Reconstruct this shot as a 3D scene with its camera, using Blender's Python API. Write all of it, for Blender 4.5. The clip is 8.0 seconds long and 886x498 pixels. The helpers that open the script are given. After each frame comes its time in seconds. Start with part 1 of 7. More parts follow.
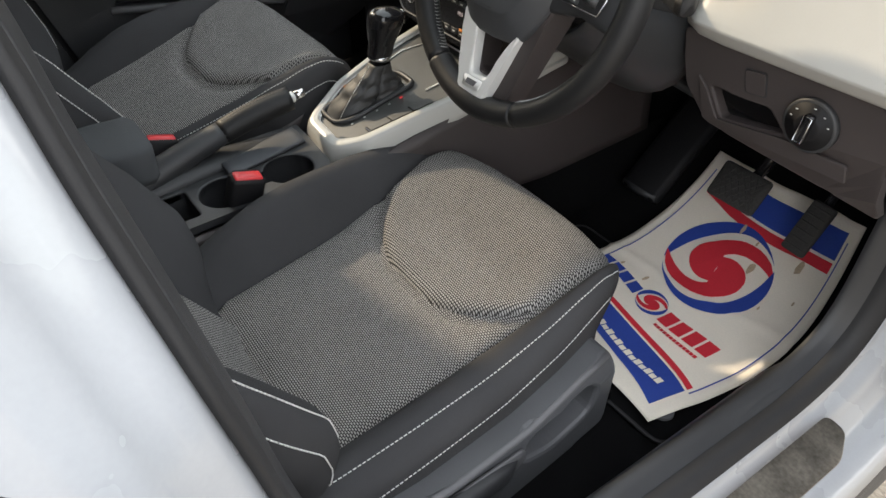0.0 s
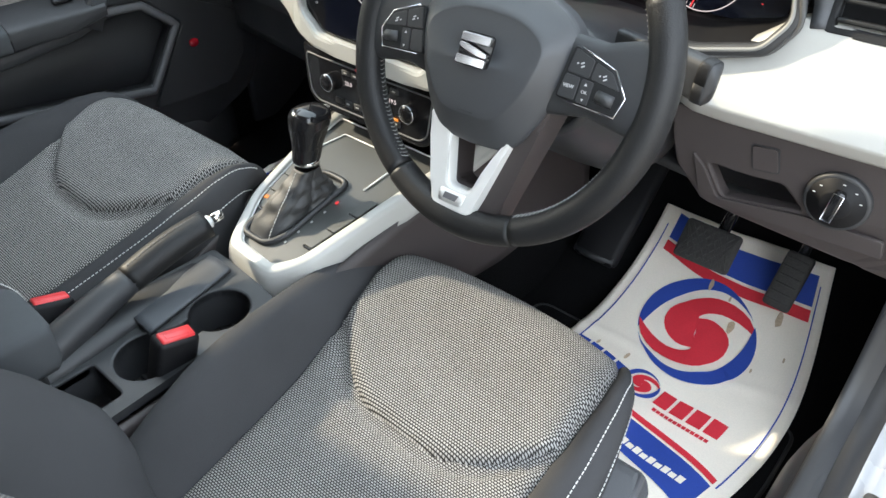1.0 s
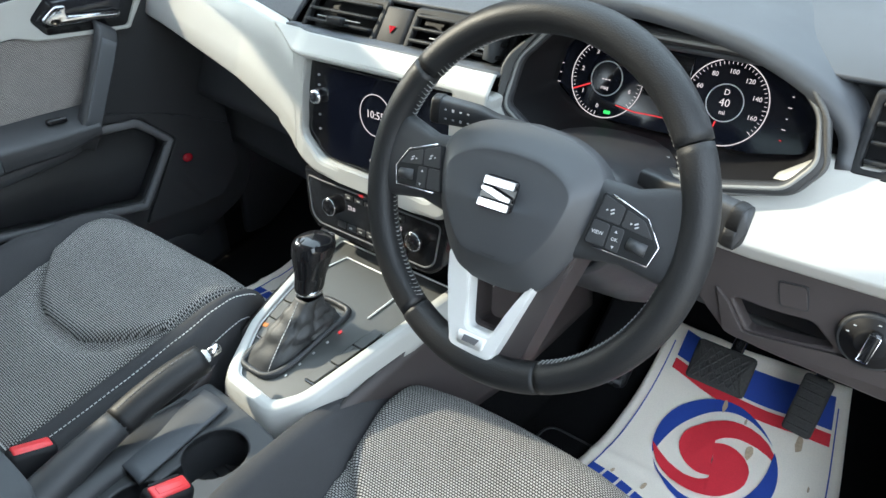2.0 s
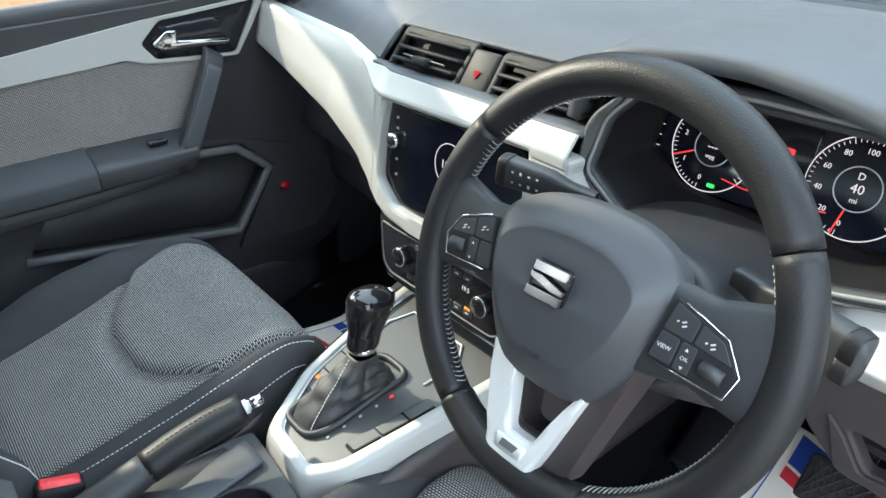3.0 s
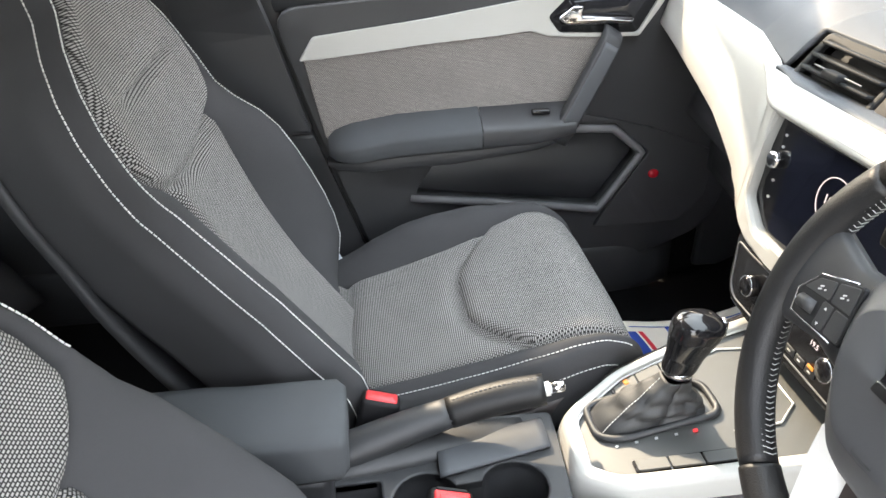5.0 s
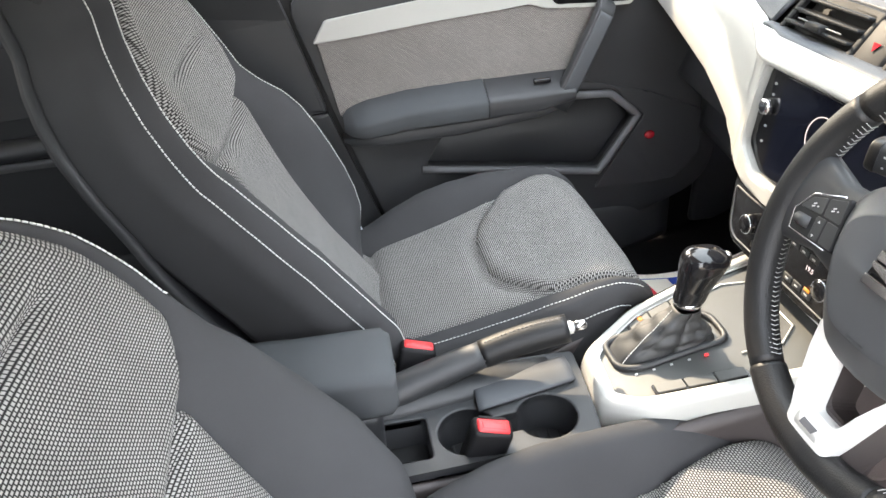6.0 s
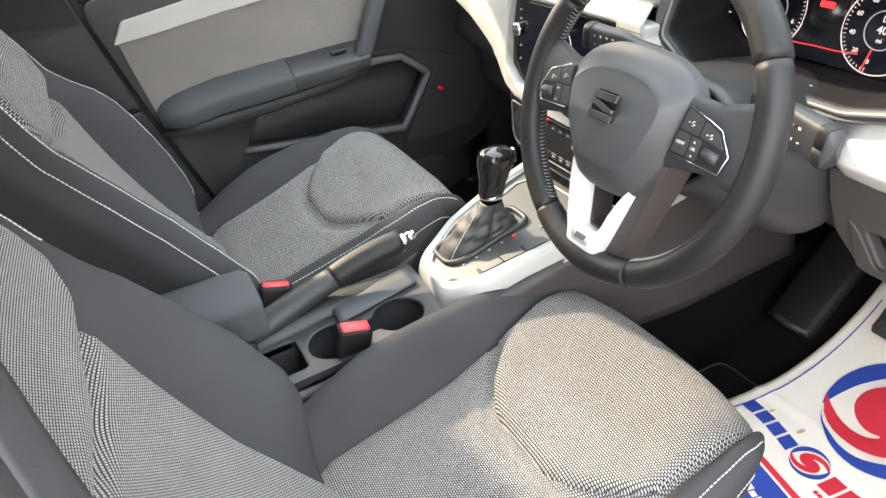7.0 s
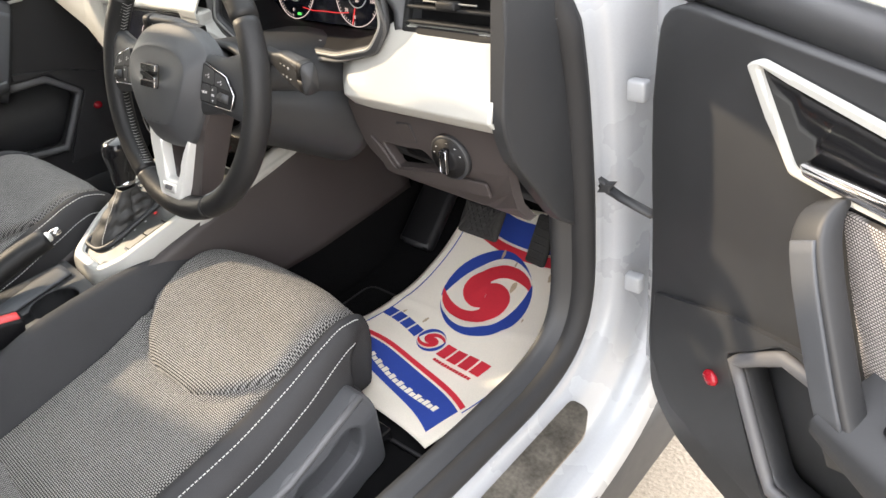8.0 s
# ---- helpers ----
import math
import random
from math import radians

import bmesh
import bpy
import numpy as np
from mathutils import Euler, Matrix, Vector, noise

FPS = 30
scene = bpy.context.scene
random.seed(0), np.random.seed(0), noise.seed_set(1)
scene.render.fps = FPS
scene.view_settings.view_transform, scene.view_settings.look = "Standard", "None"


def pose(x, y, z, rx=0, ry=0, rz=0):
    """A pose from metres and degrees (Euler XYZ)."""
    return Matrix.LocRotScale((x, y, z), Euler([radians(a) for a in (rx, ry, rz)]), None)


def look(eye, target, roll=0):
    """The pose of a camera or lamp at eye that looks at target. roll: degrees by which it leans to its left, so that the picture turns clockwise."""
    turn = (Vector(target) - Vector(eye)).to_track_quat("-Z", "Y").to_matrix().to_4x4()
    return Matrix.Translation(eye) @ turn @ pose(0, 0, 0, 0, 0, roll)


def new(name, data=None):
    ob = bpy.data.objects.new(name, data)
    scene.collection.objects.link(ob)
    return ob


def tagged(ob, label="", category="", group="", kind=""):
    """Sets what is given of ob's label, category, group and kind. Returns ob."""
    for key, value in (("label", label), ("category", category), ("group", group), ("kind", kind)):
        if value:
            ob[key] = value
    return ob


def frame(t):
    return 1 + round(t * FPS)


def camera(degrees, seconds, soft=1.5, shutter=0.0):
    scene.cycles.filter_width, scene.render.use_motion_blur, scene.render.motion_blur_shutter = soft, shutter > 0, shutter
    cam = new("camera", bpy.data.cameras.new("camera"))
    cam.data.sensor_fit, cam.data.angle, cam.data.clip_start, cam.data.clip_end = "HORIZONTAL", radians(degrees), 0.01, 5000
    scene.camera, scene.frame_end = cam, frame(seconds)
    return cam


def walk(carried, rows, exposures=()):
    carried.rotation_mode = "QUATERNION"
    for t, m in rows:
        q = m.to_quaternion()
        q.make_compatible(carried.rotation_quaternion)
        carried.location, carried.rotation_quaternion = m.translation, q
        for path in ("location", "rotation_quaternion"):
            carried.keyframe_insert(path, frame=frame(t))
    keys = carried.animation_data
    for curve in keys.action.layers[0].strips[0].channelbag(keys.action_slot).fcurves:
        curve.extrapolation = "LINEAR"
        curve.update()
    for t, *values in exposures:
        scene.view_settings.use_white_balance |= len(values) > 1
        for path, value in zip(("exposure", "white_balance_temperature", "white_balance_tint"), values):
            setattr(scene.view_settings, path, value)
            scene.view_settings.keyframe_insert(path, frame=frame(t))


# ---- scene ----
cam = camera(63.3, 8.0)
PATH = [
    (0, (0.963, 0.037, 1.248), (-0.285, 0.955, -0.016), 1.1),
    (0.5, (0.842, 0.103, 1.242), (-0.318, 1.094, -0.052), -2.1),
    (1, (0.730, 0.066, 1.249), (-0.221, 1.154, 0.175), -0.1),
    (1.5, (0.679, 0.071, 1.272), (-0.257, 1.267, 0.305), 0.7),
    (1.7, (0.668, 0.074, 1.275), (-0.285, 1.290, 0.352), 0.8),
    (2.8, (0.648, 0.178, 1.275), (-0.645, 1.393, 0.352), 0.3),
    (3, (0.638, 0.213, 1.273), (-0.73, 1.339, 0.346), 0.5),
    (3.5, (0.624, 0.293, 1.283), (-0.918, 1.145, 0.336), 1.2),
    (4, (0.622, 0.311, 1.29), (-1.03, 0.878, 0.317), 1.2),
    (4.5, (0.621, 0.286, 1.29), (-1.085, 0.61, 0.298), 0.8),
    (4.7, (0.62, 0.27, 1.291), (-1.095, 0.527, 0.295), 0.7),
    (5.8, (0.679, 0.208, 1.316), (-1.024, 0.38, 0.282), -2.7),
    (6, (0.708, 0.189, 1.309), (-0.983, 0.427, 0.269), -3.4),
    (6.5, (0.783, 0.14, 1.291), (-0.86, 0.58, 0.239), -5.3),
    (7, (0.897, 0.128, 1.283), (-0.665, 0.8, 0.231), -7.2),
    (7.5, (1.09, 0.137, 1.276), (-0.316, 1.08, 0.212), -8.4),
    (8, (1.227, 0.178, 1.264), (0.014, 1.343, 0.181), -8.7),
]
walk(cam, [(t, look(eye, target, roll)) for t, eye, target, roll in PATH], exposures=[(0.0, 3.0, 7400, 11), (0.5, 3.75, 7100, 9), (1.5, 3.9, 6400, 5), (2.8, 3.9, 6100, 2), (3.5, 4.2, 6700, 8), (4.0, 4.35, 7000, 10), (6.0, 4.7, 7200, 12), (7.0, 4.5, 7300, 11), (8.0, 3.85, 7600, 13)])

# ---- light ----
world = bpy.data.worlds.new("sky")
scene.world = world
world.use_nodes = True
wn = world.node_tree.nodes
sky = wn.new("ShaderNodeTexSky")
sky.sky_type, sky.sun_disc = "NISHITA", False
SUN_EL, SUN_AZ = 31.0, -106.0     # azimuth from the car's nose (+y) towards its right (+x)
sky.sun_elevation, sky.sun_rotation = radians(SUN_EL), radians(SUN_AZ)
sky.air_density, sky.dust_density = 1.0, 2.2
# a thin veil of haze over the whole sky, palest at the horizon
veil = wn.new("ShaderNodeMixRGB")
veil.inputs[0].default_value = 0.85
way = wn.new("ShaderNodeTexCoord")
split = wn.new("ShaderNodeSeparateXYZ")
haze = wn.new("ShaderNodeMapRange")
haze.interpolation_type = "SMOOTHSTEP"
haze.inputs[1].default_value, haze.inputs[2].default_value = 0.0, 0.85
tone = wn.new("ShaderNodeMixRGB")
tone.inputs[1].default_value, tone.inputs[2].default_value = (2.75, 2.87, 3.05, 1), (2.6, 2.9, 3.4, 1)
world.node_tree.links.new(way.outputs["Generated"], split.inputs[0])
world.node_tree.links.new(split.outputs["Z"], haze.inputs[0])
world.node_tree.links.new(haze.outputs[0], tone.inputs[0])
world.node_tree.links.new(tone.outputs[0], veil.inputs[2])
world.node_tree.links.new(sky.outputs[0], veil.inputs[1])
world.node_tree.links.new(veil.outputs[0], wn["Background"].inputs[0])
wn["Background"].inputs[1].default_value = 0.15
sun = new("sun", bpy.data.lights.new("sun", "SUN"))
sun.data.energy, sun.data.angle, sun.data.color = 0.52, radians(1.5), (1.0, 0.88, 0.70)
sun_from = Vector((math.sin(radians(SUN_AZ)) * math.cos(radians(SUN_EL)), math.cos(radians(SUN_AZ)) * math.cos(radians(SUN_EL)), math.sin(radians(SUN_EL))))
sun.matrix_world = look(sun_from * 20, (0, 0, 0))


# ---- materials ----
def material(name, base, rough=0.5, metal=0.0, vary=0.12, grain=900.0, bump=0.15, depth=0.0004, spec=0.5, blotch=9.0, coat=0.0, glow=0.0, coords="Object"):
    """A plain surface with blotches at a large scale, grain at a small one, and relief."""
    m = bpy.data.materials.new(name)
    m.use_nodes = True
    nt = m.node_tree
    n, l = nt.nodes, nt.links
    b = n["Principled BSDF"]
    tc = n.new("ShaderNodeTexCoord")
    big, fine = n.new("ShaderNodeTexNoise"), n.new("ShaderNodeTexNoise")
    big.inputs["Scale"].default_value, fine.inputs["Scale"].default_value = blotch, grain
    big.inputs["Detail"].default_value = 4
    for t in (big, fine):
        l.new(tc.outputs[coords], t.inputs["Vector"])
    add = n.new("ShaderNodeMath")
    add.operation = "ADD"
    l.new(big.outputs[0], add.inputs[0]), l.new(fine.outputs[0], add.inputs[1])
    rmp = n.new("ShaderNodeMapRange")
    rmp.inputs[1].default_value, rmp.inputs[2].default_value = 0.6, 1.4
    rmp.inputs[3].default_value, rmp.inputs[4].default_value = 1 - vary, 1 + vary
    l.new(add.outputs[0], rmp.inputs[0])
    mul = n.new("ShaderNodeVectorMath")
    mul.operation = "SCALE"
    mul.inputs[0].default_value = base
    l.new(rmp.outputs[0], mul.inputs["Scale"])
    l.new(mul.outputs[0], b.inputs["Base Color"])
    rr = n.new("ShaderNodeMapRange")
    rr.inputs[1].default_value, rr.inputs[2].default_value = 0.3, 0.7
    rr.inputs[3].default_value, rr.inputs[4].default_value = max(0.03, rough - 0.08), min(1, rough + 0.08)
    l.new(big.outputs[0], rr.inputs[0])
    l.new(rr.outputs[0], b.inputs["Roughness"])
    b.inputs["Metallic"].default_value = metal
    b.inputs["Specular IOR Level"].default_value = spec
    b.inputs["Coat Weight"].default_value = coat
    if bump:
        bp = n.new("ShaderNodeBump")
        bp.inputs["Strength"].default_value, bp.inputs["Distance"].default_value = bump, depth
        l.new(fine.outputs[0], bp.inputs["Height"])
        l.new(bp.outputs[0], b.inputs["Normal"])
    if glow:
        b.inputs["Emission Color"].default_value = (*base, 1)
        b.inputs["Emission Strength"].default_value = glow
        mul.inputs[0].default_value = [c * 0.08 for c in base]
    return m


def weave(name, thread, ground, scale, rough=0.9, sheen=0.25):
    """Woven cloth: staggered light threads over a dark ground, from coordinates in metres."""
    m = bpy.data.materials.new(name)
    m.use_nodes = True
    n, l = m.node_tree.nodes, m.node_tree.links
    b = n["Principled BSDF"]
    uv = n.new("ShaderNodeUVMap")
    uv.uv_map = "metres"
    br = n.new("ShaderNodeTexBrick")
    br.offset, br.squash = 0.5, 1.0
    for k, v in (("Scale", scale), ("Mortar Size", 0.13), ("Mortar Smooth", 0.75), ("Brick Width", 0.56), ("Row Height", 0.4), ("Bias", 0.0)):
        br.inputs[k].default_value = v
    br.inputs["Color1"].default_value = (*thread, 1)
    br.inputs["Color2"].default_value = (*[c * 0.86 for c in thread], 1)
    br.inputs["Mortar"].default_value = (*ground, 1)
    l.new(uv.outputs[0], br.inputs["Vector"])
    no = n.new("ShaderNodeTexNoise")
    no.inputs["Scale"].default_value, no.inputs["Detail"].default_value = 14, 5
    l.new(uv.outputs[0], no.inputs["Vector"])
    rmp = n.new("ShaderNodeMapRange")
    rmp.inputs[1].default_value, rmp.inputs[2].default_value, rmp.inputs[3].default_value, rmp.inputs[4].default_value = 0.3, 0.7, 0.93, 1.05
    l.new(no.outputs[0], rmp.inputs[0])
    mul = n.new("ShaderNodeVectorMath")
    mul.operation = "SCALE"
    l.new(br.outputs["Color"], mul.inputs[0]), l.new(rmp.outputs[0], mul.inputs["Scale"])
    l.new(mul.outputs[0], b.inputs["Base Color"])
    bp = n.new("ShaderNodeBump")
    bp.invert = True
    bp.inputs["Strength"].default_value, bp.inputs["Distance"].default_value = 0.6, 0.0008
    l.new(br.outputs["Fac"], bp.inputs["Height"])
    l.new(bp.outputs[0], b.inputs["Normal"])
    b.inputs["Roughness"].default_value = rough
    b.inputs["Sheen Weight"].default_value = sheen
    b.inputs["Specular IOR Level"].default_value = 0.2
    return m


M_WEAVE = weave("seat_weave", (0.37, 0.358, 0.342), (0.012, 0.012, 0.0125), 140, sheen=0.05)
M_DOORCLOTH = weave("door_cloth", (0.50, 0.46, 0.435), (0.05, 0.046, 0.044), 170, sheen=0.15)
M_BOLSTER = material("bolster_cloth", (0.047, 0.047, 0.049), 0.9, vary=0.2, grain=2600, bump=0.5, depth=0.0006, spec=0.15)
M_STITCH = material("stitch_thread", (0.62, 0.62, 0.6), 0.8)
M_PLASTIC = material("dark_plastic", (0.026, 0.027, 0.029), 0.5, vary=0.15, grain=1500, bump=0.35)
M_PLASTIC_SOFT = material("soft_dash_plastic", (0.066, 0.070, 0.077), 0.56, vary=0.12, grain=1300, bump=0.4, depth=0.0006, spec=0.45)
M_PLASTIC_BROWN = material("lower_dash_plastic", (0.044, 0.036, 0.035), 0.55, vary=0.12, grain=1300, bump=0.4)
M_VENT = material("vent_plastic", (0.013, 0.0135, 0.0145), 0.6, vary=0.15, grain=1500, bump=0.25, spec=0.25)
M_COVER = material("seat_side_plastic", (0.085, 0.087, 0.092), 0.5, vary=0.15, grain=1300, bump=0.35)
M_HAZARD = material("switch_plastic", (0.03, 0.027, 0.025), 0.6, vary=0.1, grain=1500, bump=0.2, spec=0.25)
M_GREY = material("grey_plastic", (0.12, 0.12, 0.125), 0.5, vary=0.1, grain=1300, bump=0.3)
M_DECK = material("satin_deck_grey", (0.06, 0.062, 0.06), 0.5, vary=0.08, grain=1500, bump=0.12)
M_ARMREST = material("armrest_cloth", (0.062, 0.066, 0.070), 0.85, vary=0.15, grain=2400, bump=0.45, spec=0.2)
M_TAG = material("pale_cloth_tag", (0.62, 0.66, 0.72), 0.8)
M_STAIN = material("dried_mud_stain", (0.55, 0.42, 0.28), 0.9, vary=0.25, grain=300)
M_BLACK = material("matt_black", (0.007, 0.007, 0.008), 0.6, vary=0.15, grain=900, bump=0.2, spec=0.25)
M_PIANO = material("gloss_black", (0.01, 0.01, 0.011), 0.12, vary=0.1, bump=0)
M_LEATHER = material("wheel_leather", (0.011, 0.011, 0.0115), 0.46, vary=0.2, grain=700, bump=0.4, depth=0.0008, spec=0.32)
M_BOOT = material("gaiter_leather", (0.040, 0.041, 0.042), 0.5, vary=0.2, grain=600, bump=0.5, depth=0.0008)
M_WHITE = material("white_trim", (0.42, 0.417, 0.392), 0.40, vary=0.035, grain=1200, bump=0.12, blotch=5)
M_SILVER = material("satin_silver", (0.72, 0.72, 0.70), 0.36, metal=0.2, vary=0.05, grain=1600, bump=0.08)
M_EMBLEM = material("bright_emblem", (0.40, 0.40, 0.415), 0.16, metal=1.0, vary=0.03, bump=0)
M_HUB = material("hub_plastic", (0.046, 0.048, 0.052), 0.5, vary=0.1, grain=1600, bump=0.3)
M_RIMGREY = material("satin_grey_rim", (0.22, 0.22, 0.21), 0.5, metal=0.2, vary=0.06)
M_RIM_GRAIN = material("grained_grey_surround", (0.075, 0.075, 0.074), 0.55, vary=0.15, grain=700, bump=0.8, depth=0.0012)
M_THREAD = material("wheel_thread", (0.33, 0.33, 0.32), 0.8)
M_CHROME = material("chrome", (0.8, 0.8, 0.82), 0.1, metal=1.0, vary=0.03, bump=0)
M_PAINT = material("white_body_paint", (0.36, 0.375, 0.395), 0.28, vary=0.03, grain=300, bump=0.03, coat=0.6)
M_RUBBER = material("seal_rubber", (0.014, 0.014, 0.015), 0.7, vary=0.2, grain=800, bump=0.4)
M_CARPET = material("carpet", (0.006, 0.006, 0.0065), 0.95, vary=0.4, grain=1800, bump=0.9, depth=0.002, spec=0.1)
M_RED = material("red_plastic", (0.62, 0.035, 0.04), 0.4, vary=0.1)
M_REDLENS = material("red_lens", (0.35, 0.01, 0.02), 0.15, vary=0.1, bump=0)
M_PAPER = material("printed_paper_white", (0.90, 0.82, 0.70), 0.75, vary=0.07, grain=500, bump=0.25, depth=0.001, blotch=6)
M_BLUE = material("printed_paper_blue", (0.02, 0.06, 0.33), 0.7, vary=0.12, grain=500, bump=0.2)
M_PRINTRED = material("printed_paper_red", (0.7, 0.03, 0.05), 0.7, vary=0.1, grain=500, bump=0.2)
M_PEDAL = material("pedal_rubber", (0.028, 0.027, 0.026), 0.8, vary=0.4, grain=300, bump=0.6, depth=0.001)
M_SCREEN = material("screen_glass", (0.006, 0.007, 0.012), 0.08, vary=0.2, bump=0)
M_MARK = material("white_marking", (0.5, 0.5, 0.5), 0.5)
M_GLOW = material("gauge_white_light", (0.95, 0.82, 0.84), 0.5, glow=0.06)
M_GLOWRED = material("gauge_red_light", (0.95, 0.05, 0.06), 0.5, glow=0.07)
M_GLOWGREEN = material("gauge_green_light", (0.1, 0.9, 0.2), 0.5, glow=0.07)
M_GLOWORANGE = material("orange_indicator_light", (1.0, 0.33, 0.05), 0.5, glow=0.07)
M_HEADLINER = material("headliner_cloth", (0.45, 0.44, 0.42), 0.9, vary=0.08)
M_SCUFF = material("scuffed_metal_sill_plate", (0.24, 0.215, 0.18), 0.34, metal=0.9, vary=0.4, grain=160, bump=0.35, blotch=22)
M_YARD = material("weathered_concrete", (0.36, 0.30, 0.23), 0.9, vary=0.3, grain=120, bump=0.7, depth=0.006, blotch=1.2)
M_ORANGE = material("orange_car_paint", (0.62, 0.115, 0.02), 0.3, vary=0.04, grain=300, bump=0.03, coat=0.6)
M_GLASS = bpy.data.materials.new("window_glass")
M_GLASS.use_nodes = True
# a thin pane: light goes straight through with a slight tint, and the surface mirrors by its angle
_n, _l = M_GLASS.node_tree.nodes, M_GLASS.node_tree.links
_clear, _gloss, _mix, _fres = (_n.new(k) for k in ("ShaderNodeBsdfTransparent", "ShaderNodeBsdfGlossy", "ShaderNodeMixShader", "ShaderNodeFresnel"))
_clear.inputs[0].default_value, _gloss.inputs["Roughness"].default_value, _fres.inputs[0].default_value = (0.87, 0.90, 0.89, 1), 0.01, 1.45
_l.new(_fres.outputs[0], _mix.inputs[0]), _l.new(_clear.outputs[0], _mix.inputs[1]), _l.new(_gloss.outputs[0], _mix.inputs[2])
_l.new(_mix.outputs[0], _n["Material Output"].inputs[0])


def tinted(name, colour):
    """The same thin pane in darker glass."""
    m = M_GLASS.copy()
    m.name = name
    m.node_tree.nodes["Transparent BSDF"].inputs[0].default_value = (*colour, 1)
    return m


# darkened so that less light comes in through the unseen rear panes
M_TINT = tinted("light_cutting_glass", (0.42, 0.45, 0.45))


# ---- builders ----
def thing(name, at, label, category, group="", kind=""):
    """An empty at the base of a thing, for its parts."""
    ob = new(name)
    ob.empty_display_size = 0.05
    ob.location = at
    return tagged(ob, label, category, group, kind)


def part(name, bm, mat, parent, label="", smooth=True, solid=0.0):
    """One mesh object under a thing or a part; its vertices are given in the world's metres."""
    me = bpy.data.meshes.new(name)
    bmesh.ops.recalc_face_normals(bm, faces=bm.faces)
    bm.to_mesh(me)
    bm.free()
    me.materials.append(mat)
    for p in me.polygons:
        p.use_smooth = smooth
    ob = new(name, me)
    if parent is not None:
        ob.parent = parent
        if parent.parent is None:
            ob.matrix_parent_inverse = Matrix.Translation(-parent.location)
    if solid:
        s = ob.modifiers.new("thickness", "SOLIDIFY")
        s.thickness, s.offset = solid, 0
    if label:
        ob["label"] = label
    return ob


def spline(pts, n):
    """n + 1 points on a smooth curve through the given points."""
    P = [Vector(p) for p in pts]
    P = [P[0] * 2 - P[1]] + P + [P[-1] * 2 - P[-2]]
    out = []
    for i in range(n + 1):
        s = i / n * (len(P) - 3)
        k = min(int(s), len(P) - 4)
        t = s - k
        a, b, c, d = P[k:k + 4]
        out.append(0.5 * (2 * b + (c - a) * t + (2 * a - 5 * b + 4 * c - d) * t * t + (3 * b - a - 3 * c + d) * t ** 3))
    return out


def lerp(x, table):
    """Piecewise smooth-linear value from (x, value) rows."""
    if x <= table[0][0]:
        return table[0][1]
    for (a, va), (b, vb) in zip(table, table[1:]):
        if x <= b:
            return va + (vb - va) * (x - a) / (b - a)
    return table[-1][1]


def grid(f, nu, nv, wrap=False, bm=None, cloth=None):
    """A surface f(u, v), u and v from 0 to 1, with coordinates in metres along both, or those that cloth(u, v) gives."""
    bm = bm or bmesh.new()
    uv = bm.loops.layers.uv.get("metres") or bm.loops.layers.uv.new("metres")
    P = [[Vector(f(i / nu, j / nv)) for j in range(nv + 1)] for i in range(nu + (0 if wrap else 1))]
    V = [[bm.verts.new(p) for p in row] for row in P]
    mid_u, mid_v = len(P) // 2, nv // 2
    S, T = [0.0], [0.0]
    for i in range(nu):
        S.append(S[-1] + (P[(i + 1) % len(P)][mid_v] - P[i][mid_v]).length)
    for j in range(nv):
        T.append(T[-1] + (P[mid_u][j + 1] - P[mid_u][j]).length)
    for i in range(nu):
        k = (i + 1) % len(P)
        for j in range(nv):
            try:
                fc = bm.faces.new((V[i][j], V[k][j], V[k][j + 1], V[i][j + 1]))
            except ValueError:
                continue
            for lp, (a, b) in zip(fc.loops, ((i, j), (i + 1, j), (i + 1, j + 1), (i, j + 1))):
                lp[uv].uv = cloth(a / nu, b / nv) if cloth else (S[a], T[b])
    return bm


def tube(path, radius, seg=10, bm=None, closed=False, flat=1.0):
    """A round bar along a path; radius a number or a function of 0..1."""
    bm = bm or bmesh.new()
    P = [Vector(p) for p in path]
    n = len(P)
    rings = []
    up = Vector((0, 0, 1))
    last = None
    for i, p in enumerate(P):
        d = (P[(i + 1) % n] - P[i - 1]) if closed else (P[min(i + 1, n - 1)] - P[max(i - 1, 0)])
        d.normalize()
        a = last - d * last.dot(d) if last is not None else d.orthogonal()
        if last is None and abs(d.dot(up)) < 0.95:
            a = up - d * up.dot(d)
        a.normalize()
        last = a
        b = d.cross(a)
        r = radius(i / max(1, n - 1)) if callable(radius) else radius
        rings.append([bm.verts.new(p + (a * math.cos(2 * math.pi * k / seg) * flat + b * math.sin(2 * math.pi * k / seg)) * r) for k in range(seg)])
    for i in range(n if closed else n - 1):
        A, B = rings[i], rings[(i + 1) % n]
        for k in range(seg):
            bm.faces.new((A[k], A[(k + 1) % seg], B[(k + 1) % seg], B[k]))
    if not closed:
        bm.faces.new(rings[0]), bm.faces.new(rings[-1][::-1])
    return bm


def box(c, s, bevel=0.0, m=None, bm=None, seg=2):
    """A box with rounded edges, of size s round c, or round the origin of the pose m."""
    b = bmesh.new()
    bmesh.ops.create_cube(b, size=1.0)
    for v in b.verts:
        v.co = Vector((v.co.x * s[0], v.co.y * s[1], v.co.z * s[2]))
    if bevel:
        bmesh.ops.bevel(b, geom=b.edges[:], offset=bevel, segments=seg, profile=0.5, affect="EDGES")
    for v in b.verts:
        v.co = (m @ v.co if m is not None else v.co) + Vector(c)
    return join(bm, b)


def join(bm, b):
    """Adds the mesh b to bm."""
    if bm is None:
        return b
    me = bpy.data.meshes.new("join")
    b.to_mesh(me)
    b.free()
    bm.from_mesh(me)
    bpy.data.meshes.remove(me)
    return bm


